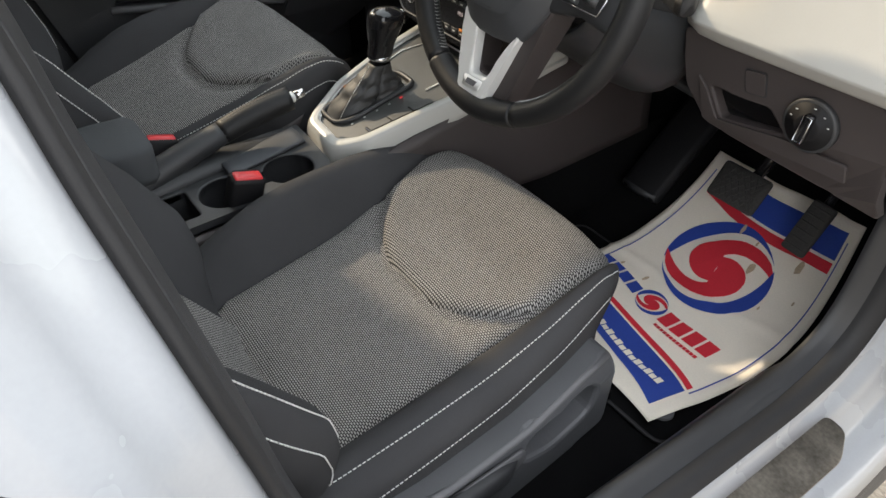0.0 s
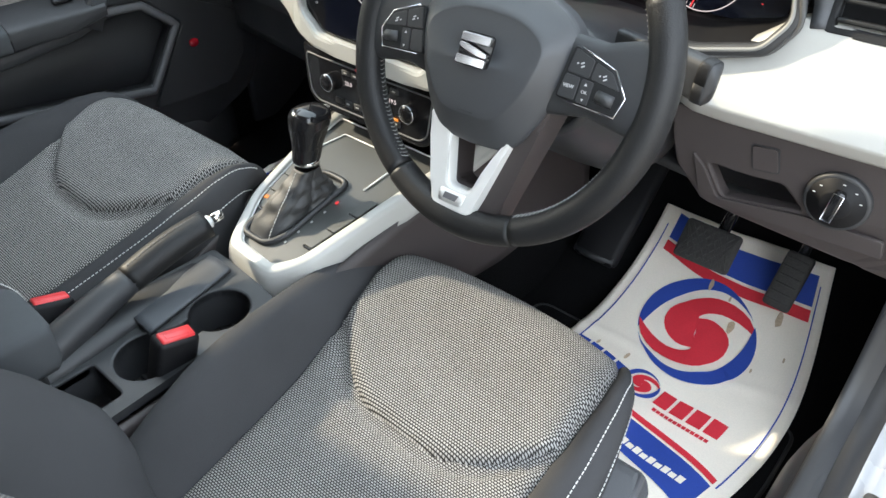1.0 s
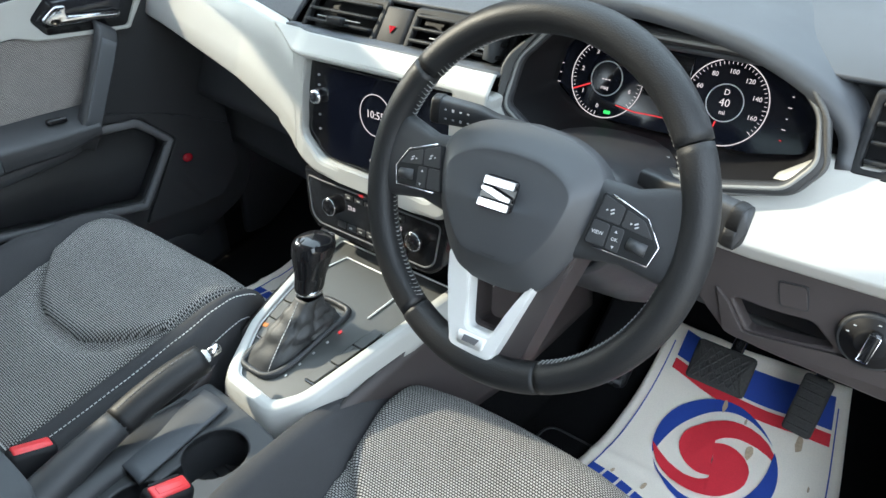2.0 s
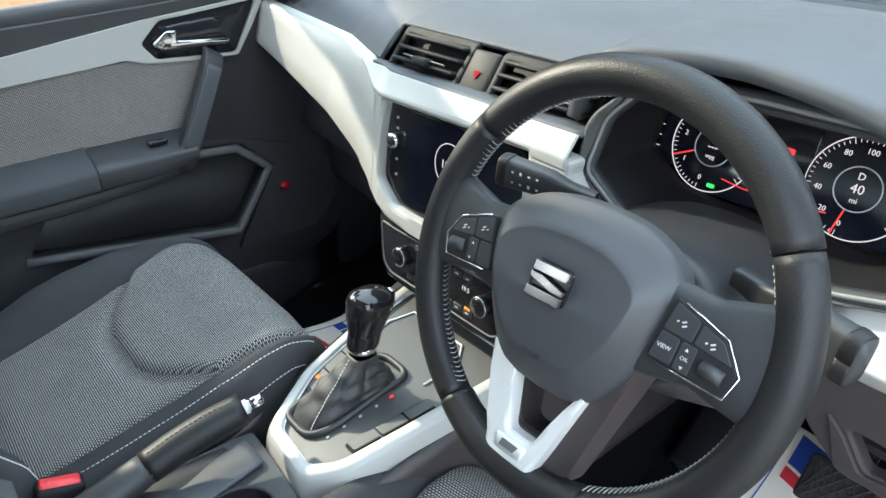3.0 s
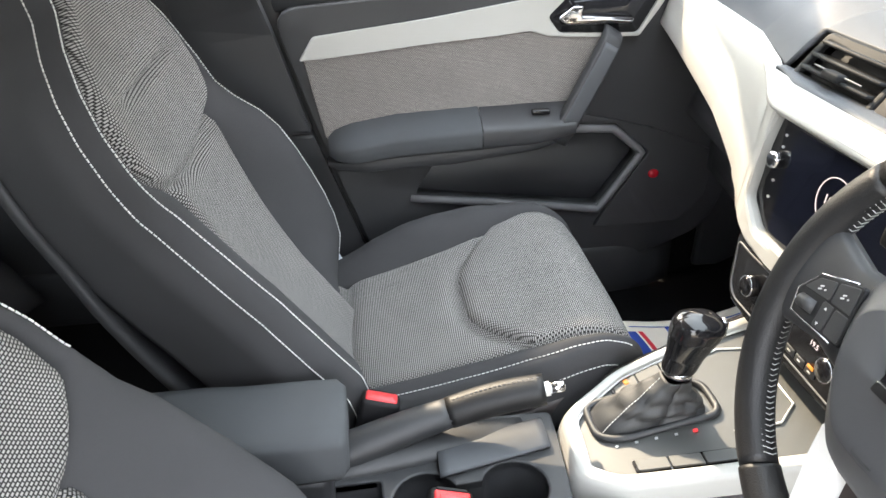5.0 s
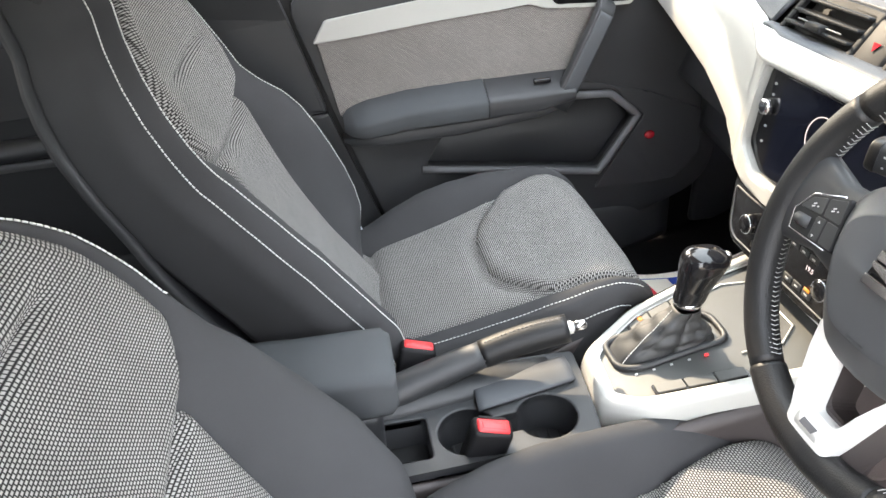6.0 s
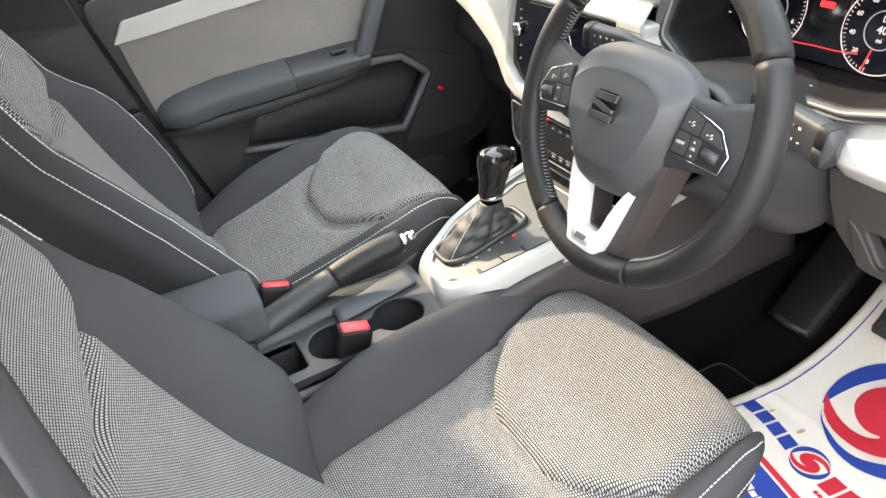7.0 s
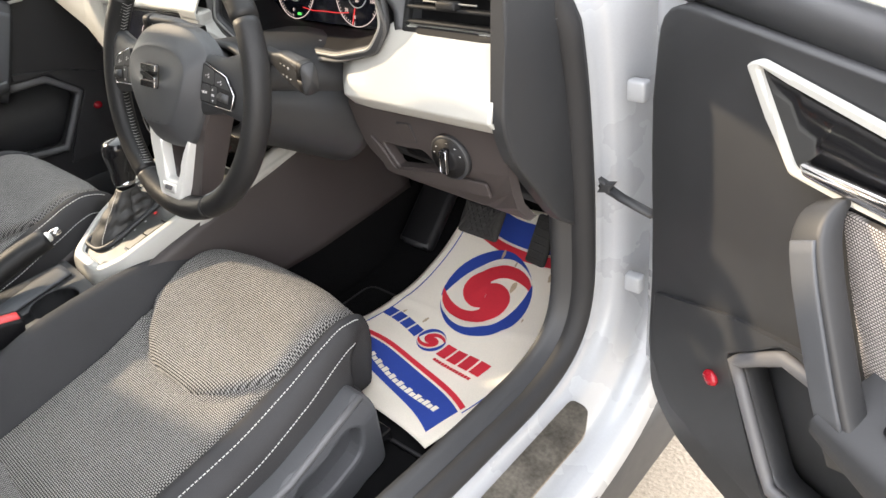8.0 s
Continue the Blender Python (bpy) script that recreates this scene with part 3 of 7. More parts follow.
    # armrest and pull
    def ledge(y0, y1, ztop, zbot, wmax, e, tail=True, slope=0.0):
        """A moulded ledge along the panel, boxy in section, its top sloping up to the panel, rounded at its rear end."""
        def f(u, v):
            a = 2 * math.pi * v
            y = y0 + (y1 - y0) * u
            t = min(1.0, u / 0.16) ** 0.5 if tail else 1.0
            c, q = math.cos(a), math.sin(a)
            c, q = math.copysign(abs(c) ** e, c), math.copysign(abs(q) ** e, q)
            zt, zb = lerp(y, ztop), lerp(y, zbot)
            return F(y, (zt + zb) / 2 + (zt - zb) / 2 * q * (0.35 + 0.65 * t) + slope * (0.5 - 0.5 * c) * (q > -0.2), -0.01 + (wmax * (0.4 + 0.6 * t) + 0.01) * (0.5 + 0.5 * c))
        return grid(f, 24, 28)
    part("armrest", ledge(0.198, 0.487, [(0.2, 0.786), (0.33, 0.806), (0.5, 0.813)], [(0.2, 0.752), (0.33, 0.766), (0.5, 0.772)], 0.070, 0.42, slope=0.034), M_ARMREST, door, "soft grey padded armrest")
    part("switch_pod", ledge(0.489, 0.668, [(0.48, 0.812), (0.675, 0.816)], [(0.48, 0.772), (0.60, 0.776), (0.675, 0.796)], 0.068, 0.34, False, slope=0.032), M_PLASTIC, door, "dark plastic switch pod")
    part("armrest_base", ledge(0.193, 0.668, [(0.2, 0.757), (0.33, 0.768), (0.50, 0.774), (0.68, 0.797)], [(0.2, 0.732), (0.43, 0.740), (0.60, 0.760), (0.68, 0.788)], 0.058, 0.40), M_PLASTIC, door, "dark plastic armrest base")
    sw = box((0, 0, 0), (0.014, 0.036, 0.01), 0.003)
    for v in sw.verts:
        v.co = F(0.605 + v.co.y, 0.832 + v.co.z, 0.036 + v.co.x)
    part("window_switch", sw, M_PIANO, door, "black window switch with a bright edge")
    pull = spline([(0.636, 0.775, 0.046), (0.662, 0.822, 0.046), (0.688, 0.875, 0.044), (0.712, 0.922, 0.040), (0.730, 0.955, 0.032), (0.740, 0.972, 0.016), (0.743, 0.977, -0.004)], 18)

    def rect(w, h, e=0.35):
        return [(w * math.copysign(abs(math.cos(a)) ** e, math.cos(a)), h * math.copysign(abs(math.sin(a)) ** e, math.sin(a))) for a in [2 * math.pi * k / 20 for k in range(20)]]
    part("pull_handle", sweep(pull, lambda t: rect(0.0205 - 0.002 * t, 0.013), F), M_PLASTIC, door, "dark grey slanted pull handle")
    part("pull_insert", sweep(pull[2:13], lambda t: rect(0.014, 0.0025), lambda y, z, w: F(y, z, w + 0.0135)), M_PLASTIC_SOFT, door, "grey insert in the pull handle")
    bm = lathe([(0.001, 0.0), (0.011, 0.0), (0.012, 0.004), (0.009, 0.008), (0.001, 0.009)], Matrix(), 16)
    for v in bm.verts:
        v.co = L(0.860 + v.co.x, 0.676 + v.co.y * 0.8, 0.005 + v.co.z)
    part("reflector", bm, M_REDLENS, door, "small red reflector")
    # belt roll, window, outer skin
    part("belt_roll", tube([F(y, z + 1.4 * sill, -0.05) for y, z in ((0.12, 1.055), (0.3, 1.064), (0.55, 1.078), (0.8, 1.09), (1.03, 1.10))], 0.026, 10), M_PLASTIC, door, "dark window sill roll")
    g = part("window", plate([(0.08, 1.04), (0.98, 1.08), (0.80, 1.22), (0.55, 1.36), (0.35, 1.43), (0.0, 1.44)], [], lambda a, b, h: F(a, b, -0.085 - 0.10 * (b - 1.06) + h), 0.004), M_GLASS, door, "clear side window", smooth=False)
    g.visible_shadow = False
    fr = [(0.98, 1.09), (0.90, 1.16), (0.72, 1.29), (0.50, 1.40), (0.30, 1.45), (0.0, 1.46), (0.03, 1.3), (0.08, 1.07)]
    part("window_frame", tube([F(a, b, -0.085 - 0.10 * (b - 1.06)) for a, b in fr], 0.018, 8), M_PLASTIC, door, "black window frame")
    part("outer_skin", plate(edge, [], lambda a, b, h: F(a, b, -0.115 + h - 0.02 * ((b - 0.75) / 0.3) ** 2), 0.02, 0.006), M_PAINT, door, "white painted outer skin")
    part("edge_panel", plate(edge, [dense(rounded([(0.18, 1.02), (0.23, 0.80), (0.31, 0.56), (0.85, 0.51), (0.98, 0.66), (0.98, 1.03)], 0.04), 0.06)], lambda a, b, h: F(a, b, -0.10 + h), 0.055), edge_paint, door, "painted door edge", smooth=False)
    return door


# ---- seats ----
def build_seat(name, label, cx, dy, side, back=0.0, dz=0.0, rise=((0.0, 0.0), (1.0, 0.0)), seam=0.118):
    """A front seat round x = cx; side is the sign of its outer flank."""
    seat = thing(name, (cx, 0.35 + dy, 0.40), label, "car seat", "front seats")
    C = spline([(0, 0.10, 0.548), (0, 0.20, 0.548), (0, 0.32, 0.556), (0, 0.43, 0.566), (0, 0.53, 0.588), (0, 0.60, 0.606), (0, 0.645, 0.604), (0, 0.675, 0.578), (0, 0.684, 0.53), (0, 0.672, 0.45)], 90)
    WI = [(0.0, 0.145), (0.11, 0.148), (0.33, 0.160), (0.44, 0.173), (0.555, 0.182), (0.667, 0.181), (0.78, 0.168), (1.0, 0.15)]
    # height and width of the bolsters: low on the driver's door side and beside the console, humped elsewhere
    LOW = [(0.0, 0.032), (0.11, 0.028), (0.22, 0.018), (0.33, 0.013), (0.44, 0.010), (0.555, 0.006), (1.0, 0.003)]
    FAR = [(0.0, 0.0), (0.10, 0.004), (0.16, 0.016), (0.217, 0.036), (0.275, 0.047), (0.335, 0.044), (0.40, 0.033), (0.465, 0.016), (0.555, 0.006), (1.0, 0.003)]
    WO = [(0.0, 0.238), (0.33, 0.243), (0.44, 0.242), (0.555, 0.234), (0.667, 0.218), (0.78, 0.198), (1.0, 0.175)]
    WLOW = [(0.0, 0.224), (0.33, 0.226), (0.44, 0.224), (0.555, 0.216), (0.667, 0.208), (0.78, 0.190), (1.0, 0.168)]
    # the driver's inner bolster rises to a hump half way along
    HUMP = [(0.0, 0.03), (0.11, 0.034), (0.165, 0.058), (0.222, 0.076), (0.28, 0.080), (0.333, 0.075), (0.39, 0.064), (0.444, 0.048), (0.50, 0.034), (0.555, 0.022), (0.667, 0.007), (1.0, 0.003)]
    shear = -side * 0.10

    def frm(v):
        i = min(89, int(v * 90))
        p = C[i].lerp(C[i + 1], v * 90 - i)
        d = (C[min(90, i + 1)] - C[max(0, i - 1)]).normalized()
        return p, Vector((0, -d.z, d.y))

    def put(x, v, h):
        p, n = frm(v)
        q = p + n * h
        q.y += (0.030 if side > 0 else 0.010) * max(0.0, 1 - (x / 0.20) ** 2) * min(1.0, max(0.0, (v - 0.36) / 0.24))
        if side < 0:      # a shorter cushion
            q.y -= 0.028 * min(1.0, max(0.0, (v - 0.40) / 0.25))
        return (cx + x + shear * (q.y - 0.42), q.y + dy, q.z + dz + lerp(q.y + dy, rise))

    def insert(u, v):
        s = 2 * u - 1
        w = lerp(v, WI)
        groove = 0.013 * math.exp(-((v - seam) / 0.009) ** 2) + 0.008 * math.exp(-((1 - abs(s)) * w / 0.006) ** 2)
        groove += 0.011 * math.exp(-((v - 0.338 - 0.10 * abs(s) ** 3.0) / 0.011) ** 2)
        return put(s * (w + 0.004), v, 0.010 * s * s * 0.6 + 0.004 * math.cos(s * 1.5) - groove)

    def bol(sgn):
        low = (sgn == side) == (side > 0)

        def f(u, v):
            wi, wo = lerp(v, WI), lerp(v, WLOW if low else WO)
            hb = lerp(v, LOW) if low else (lerp(v, HUMP) if side > 0 else lerp(v, FAR))
            wc = wi + (0.66 if low else 0.80) * (wo - wi)
            drop = 0.024 if low else 0.05 + 0.3 * hb
            if u < 0.4:
                t = u / 0.4
                return put(sgn * (wi + (wc - wi) * t), v, 0.006 + hb * math.sin(t * math.pi / 2) ** 1.15 + 0.006 * math.sin(t * math.pi) - 0.008 * (1 - t) ** 6)
            if u < 0.62:
                t = (u - 0.4) / 0.22
                return put(sgn * (wc + (wo - wc) * math.sin(t * math.pi / 2)), v, 0.006 + hb - drop * (1 - math.cos(t * math.pi / 2)))
            t = (u - 0.62) / 0.38
            return put(sgn * (wo - 0.006 * t), v, 0.006 + hb - drop - 0.10 * t)
        return f
    def along(curve, v):
        """Length along a curve up to v."""
        k = v * (len(curve) - 1)
        return sum((q - p).length for p, q in zip(curve[:int(k)], curve[1:int(k) + 1])) + (curve[min(len(curve) - 1, int(k) + 1)] - curve[int(k)]).length * (k - int(k))
    part("cushion_insert", grid(insert, 30, 80, cloth=lambda u, v: ((2 * u - 1) * lerp(v, WI) + 1, along(C, v))), M_WEAVE, seat, "grey woven cloth cushion insert", solid=0.012)
    for sgn in (-1, 1):
        f = bol(sgn)
        part("cushion_bolster", grid(f, 34, 60), M_BOLSTER, seat, "dark smooth cloth side bolster", solid=0.006)
        for u0 in ((0.40, 0.64) if sgn > 0 else (0.50,)):
            far = 0.16 if sgn < 0 < side else 0.68
            path = lifted(f, u0, [0.05 + far * k / 60 for k in range(61)], 0.0036, (sgn, 0.2, 0.8))
            part("stitching", stitches(path, 0.0062, 0.0042, 0.00075), M_STITCH, seat, "pale seam stitching")

    # raised thigh pad, bounded by a curved seam
    def pad(u, v):
        s = 2 * u - 1
        rear = 0.345 + 0.10 * abs(s) ** 3.0
        vv = rear + (0.73 - rear) * v
        w = lerp(vv, WI) * (0.995 - 0.02 * (1 - v))
        rim = min(1.0, (1 - abs(s)) / 0.05) * min(1.0, v / 0.05)
        q = max(0.0, 1 - (1 - rim) ** 2) ** 0.5
        q *= 1 - 0.25 * max(0.0, abs(s) - 0.6) / 0.4 * min(1.0, max(0.0, v - 0.35) / 0.4)
        return put(s * w, vv, 0.006 * s * s + 0.004 - 0.014 + 0.021 * q * (1 - 0.35 * max(0, v - 0.6)))
    def pad_cloth(u, v):
        s = 2 * u - 1
        vv = 0.345 + 0.10 * abs(s) ** 3.0 + (0.385 - 0.10 * abs(s) ** 3.0) * v
        return (s * lerp(vv, WI) + 1, along(C, vv))
    part("thigh_pad", grid(pad, 40, 40, cloth=pad_cloth), M_WEAVE, seat, "raised woven cloth thigh pad", solid=0.01)
    # front skirt and base
    part("cushion_base", box((cx, 0.39 + dy, 0.47 + dz), (0.42, 0.50, 0.09), 0.025), M_PLASTIC, seat, "dark plastic seat base")
    # outer flank: plastic cover with lever and rail
    X = cx + side * 0.238
    cover = dense(rounded([(0.02, 0.575), (0.10, 0.565), (0.30, 0.523), (0.45, 0.522), (0.56, 0.540), (0.606, 0.546), (0.622, 0.515), (0.618, 0.395), (0.10, 0.40), (0.02, 0.45)], 0.018, 3), 0.05)
    scoop = dense(rounded([(0.45, 0.498), (0.565, 0.510), (0.585, 0.495), (0.575, 0.452), (0.50, 0.440), (0.44, 0.462)], 0.02, 4), 0.03)
    flank = lambda lift: (lambda a, b, h: (X + side * (h - 0.012 + lift - 0.25 * max(0, b - 0.50)) + shear * (a - 0.42), a + dy, b + dz))
    part("side_cover", plate(cover, [scoop], flank(0.0), 0.034, 0.006), M_COVER, seat, "dark grey plastic side cover", smooth=False)
    part("side_scoop", plate(scoop, [], flank(-0.006), 0.012), M_COVER, seat, "hollow scoop in the cover", smooth=False)
    part("cover_edge", tube([flank(0.033)(a, b, 0) for a, b in ((0.08, 0.560), (0.20, 0.538), (0.32, 0.518), (0.45, 0.515), (0.55, 0.531), (0.602, 0.538))], 0.006, 8), M_GREY, seat, "paler grey upper edge of the cover")
    part("lever_plate", plate(rounded([(0.04, 0.478), (0.04, 0.548), (0.30, 0.510), (0.435, 0.498), (0.445, 0.482), (0.43, 0.462), (0.30, 0.452)], 0.016, 4), [], flank(0.034), 0.004, 0.0015), M_GREY, seat, "grey surround of the lever")
    part("height_lever", grid(lambda u, v: flank(0.038)(0.05 + 0.375 * u, 0.515 - 0.035 * u + (0.024 - 0.007 * u) * math.copysign(abs(math.cos(2 * math.pi * v)) ** 0.7, math.cos(2 * math.pi * v)) * min(1, (1 - u) / 0.1 + 0.15) ** 0.5, 0.012 * math.copysign(abs(math.sin(2 * math.pi * v)) ** 0.7, math.sin(2 * math.pi * v)) * min(1, (1 - u) / 0.06 + 0.1)), 30, 20), M_PLASTIC, seat, "long black height lever")
    for s in (-1, 1):
        part("seat_rail", box((cx + s * 0.205, 0.36 + dy, 0.413), (0.035, 0.58, 0.026), 0.004), M_PIANO, seat, "black steel seat rail")

    # backrest
    B = spline([(0, 0.215, 0.545), (0, 0.165, 0.62), (0, 0.11, 0.70), (0, 0.064, 0.78), (0, 0.024, 0.86), (0, -0.012, 0.94), (0, -0.046, 1.015), (0, -0.080, 1.062), (0, -0.118, 1.090), (0, -0.168, 1.100)], 80)
    if side < 0:
        B = spline([(0, 0.215, 0.545), (0, 0.165, 0.62), (0, 0.11, 0.70), (0, 0.064, 0.78), (0, 0.024, 0.86), (0, -0.012, 0.94), (0, -0.046, 1.02), (0, -0.074, 1.085), (0, -0.100, 1.145), (0, -0.122, 1.20)], 80)
    # half width of the woven part: narrow below, stepping out to the shoulder panel
    BI = [(0.0, 0.088), (0.2, 0.094), (0.33, 0.113), (0.45, 0.123), (0.49, 0.128), (0.515, 0.165), (0.545, 0.201), (0.60, 0.198), (0.685, 0.172), (0.76, 0.140), (0.85, 0.088), (1.0, 0.05)]
    shoulder = 0.465
    if side < 0:
        BI = [(0.0, 0.085), (0.2, 0.090), (0.33, 0.102), (0.45, 0.121), (0.53, 0.134), (0.555, 0.150), (0.585, 0.185), (0.62, 0.202), (0.68, 0.198), (0.74, 0.180), (0.80, 0.148), (0.86, 0.10), (1.0, 0.05)]
        shoulder = 0.530
    BH = [(0.0, -0.035), (0.04, 0.004), (0.08, 0.034), (0.13, 0.050), (0.22, 0.054), (0.33, 0.048), (0.44, 0.034), (0.556, 0.012), (0.667, 0.008), (1.0, 0.005)]
    BFAR = [(0.0, -0.065), (0.05, -0.048), (0.08, -0.028), (0.11, 0.0), (0.14, 0.024), (0.18, 0.040), (0.23, 0.051), (0.30, 0.059), (0.36, 0.062), (0.42, 0.060), (0.47, 0.050), (0.52, 0.030), (0.57, 0.014), (0.667, 0.008), (1.0, 0.005)]
    BO = [(0.0, 0.205), (0.06, 0.225), (0.22, 0.250), (0.44, 0.242), (0.53, 0.226), (0.60, 0.218), (0.685, 0.193), (0.76, 0.162), (0.85, 0.112), (1.0, 0.08)]
    if side < 0:
        BO = [(0.0, 0.205), (0.06, 0.225), (0.22, 0.250), (0.44, 0.240), (0.53, 0.228), (0.62, 0.222), (0.68, 0.214), (0.74, 0.197), (0.80, 0.167), (0.86, 0.122), (1.0, 0.08)]

    def bfrm(v):
        i = min(79, int(v * 80))
        p = B[i].lerp(B[i + 1], v * 80 - i)
        d = (B[min(80, i + 1)] - B[max(0, i - 1)]).normalized()
        return p, Vector((0, d.z, -d.y))

    def bput(x, v, h):
        p, n = bfrm(v)
        q = p + n * h
        return (cx + x + 0.024 * min(1.0, max(0.0, (v - 0.25) / 0.35)), q.y + dy + back, q.z + dz)

    def binsert(u, v):
        s = 2 * u - 1
        w = lerp(v, BI)
        seam_dip = 0.014 * math.exp(-((v - shoulder + 0.013 - 0.03 * abs(s) ** 1.5) / 0.011) ** 2)
        return bput(s * (w + 0.004), v, 0.012 * s * s + 0.004 - seam_dip - 0.013 * (1 - min(1.0, v / 0.5) ** 2) - 0.008 * math.exp(-((1 - abs(s)) * w / 0.006) ** 2))

    def yoke(u, v):
        s = 2 * u - 1
        low = shoulder + 0.03 * abs(s) ** 1.5
        vv = low + (0.985 - low) * v
        w = lerp(vv, BI) * 0.99
        rim = min(1.0, (1 - abs(s)) / 0.10) * min(1.0, v / 0.06)
        crease = 0.010 * math.exp(-((vv - 0.68 - 0.01 * abs(s)) / 0.009) ** 2) * max(0.0, 1 - (s / 0.7) ** 4)
        return bput(s * w, vv, 0.012 * s * s - 0.006 - crease + 0.021 * max(0.0, 1 - (1 - rim) ** 2) ** 0.5)

    def bbol(sgn):
        def f(u, v):
            wi, hb, wo = lerp(v, BI), lerp(v, BFAR if sgn == side < 0 else BH), lerp(v, BO)
            wc = wi + 0.80 * (wo - wi)
            if u < 0.35:
                t = u / 0.35
                return bput(sgn * (wi + (wc - wi) * t), v, 0.012 + hb * math.sin(t * math.pi / 2) ** 1.1 - 0.01 * (1 - t) ** 6 - 0.014 * (1 - t) ** 2 * (1 - min(1.0, v / 0.5) ** 2))
            if u < 0.6:
                t = (u - 0.35) / 0.25
                return bput(sgn * (wc + (wo - wc) * math.sin(t * math.pi / 2)), v, 0.012 + hb - 0.055 * (1 - math.cos(t * math.pi / 2)))
            t = (u - 0.6) / 0.4
            return bput(sgn * (wo - 0.045 * t), v, 0.012 + hb - 0.055 - (0.095 + 0.015 * (1 - v)) * t)
        return f
    part("back_insert", grid(binsert, 30, 90, cloth=lambda u, v: ((2 * u - 1) * lerp(v, BI) + 1, along(B, v))), M_WEAVE, seat, "grey woven cloth backrest insert", solid=0.012)
    def yoke_cloth(u, v):
        s = 2 * u - 1
        low = shoulder + 0.03 * abs(s) ** 1.5
        vv = low + (0.985 - low) * v
        return (s * lerp(vv, BI) + 1, along(B, vv))
    part("back_yoke", grid(yoke, 40, 60, cloth=yoke_cloth), M_WEAVE, seat, "raised woven cloth shoulder panel", solid=0.01)
    for sgn in (-1, 1):
        f = bbol(sgn)
        part("back_bolster", grid(f, 34, 90), M_BOLSTER, seat, "dark smooth cloth backrest bolster", solid=0.006)
        for u0 in (0.355, 0.50):
            low = 0.55 if sgn < 0 < side else 0.02
            path = lifted(f, u0, [low + (0.95 - low) * k / 70 for k in range(71)], 0.0036, (sgn * 0.6, 0.8, 0.2))
            part("stitching", stitches(path, 0.0060, 0.0046, 0.0009), M_STITCH, seat)
    tag = {1: (-0.212, 0.170, 0.600), -1: (-0.235, 0.155, 0.600)}[side]
    part("tag", plate(rounded([(-0.02, -0.03), (0.03, -0.03), (0.02, 0.03), (-0.02, 0.022)], 0.006, 3), [], lambda a, b, h: (cx + tag[0] + 0.3 * h, tag[1] + dy + back + a - 0.3 * b, tag[2] + b), 0.003, 0.001), M_TAG, seat, "pale cloth tag")
    part("back_shell", grid(lambda u, v: bput((2 * u - 1) * (lerp(v, BO) - 0.025), v, -0.115 - 0.008 * (1 - v) - 0.02 * math.sin(math.pi * u)), 20, 40), M_PLASTIC, seat, "dark plastic backrest shell", solid=0.012)
    part("back_top", tube([bput(x, 0.99 - 0.06 * (x / 0.1) ** 2, -0.045) for x in [-0.10 + 0.02 * k for k in range(11)]], lambda t: 0.012 + 0.036 * math.sin(math.pi * t) ** 0.5, 12), M_BOLSTER, seat, "dark rounded top of the backrest")
    return seat


def build_rear_seat():
    seat = thing("rear_seat", (0, -0.6, 0.4), "dark cloth rear bench seat behind the front seats", "car seat")
    part("bench_cushion", grid(lambda u, v: ((2 * u - 1) * 0.66, -0.95 + 0.50 * v, 0.60 + 0.035 * math.sin(v * 2.6) - 0.12 * max(0, v - 0.85) / 0.15 * (v > 0.85) - 0.03 * abs(2 * u - 1) ** 6 + 0.012 * math.cos((2 * u - 1) * 9)), 40, 20), M_BOLSTER, seat, "dark cloth bench cushion", solid=0.14)
    part("bench_insert", grid(lambda u, v: (-0.36 + (2 * u - 1) * 0.19, -0.90 + 0.40 * v, 0.618 + 0.035 * math.sin(v * 2.3) + 0.006 * math.sin(u * math.pi)), 16, 16), M_WEAVE, seat, "grey woven insert", solid=0.02)
    part("bench_back", grid(lambda u, v: ((2 * u - 1) * 0.66, -0.95 - 0.25 * v + 0.02 * math.cos((2 * u - 1) * 9), 0.58 + 0.55 * v), 30, 16), M_BOLSTER, seat, "dark cloth bench back", solid=0.10)
    return seat


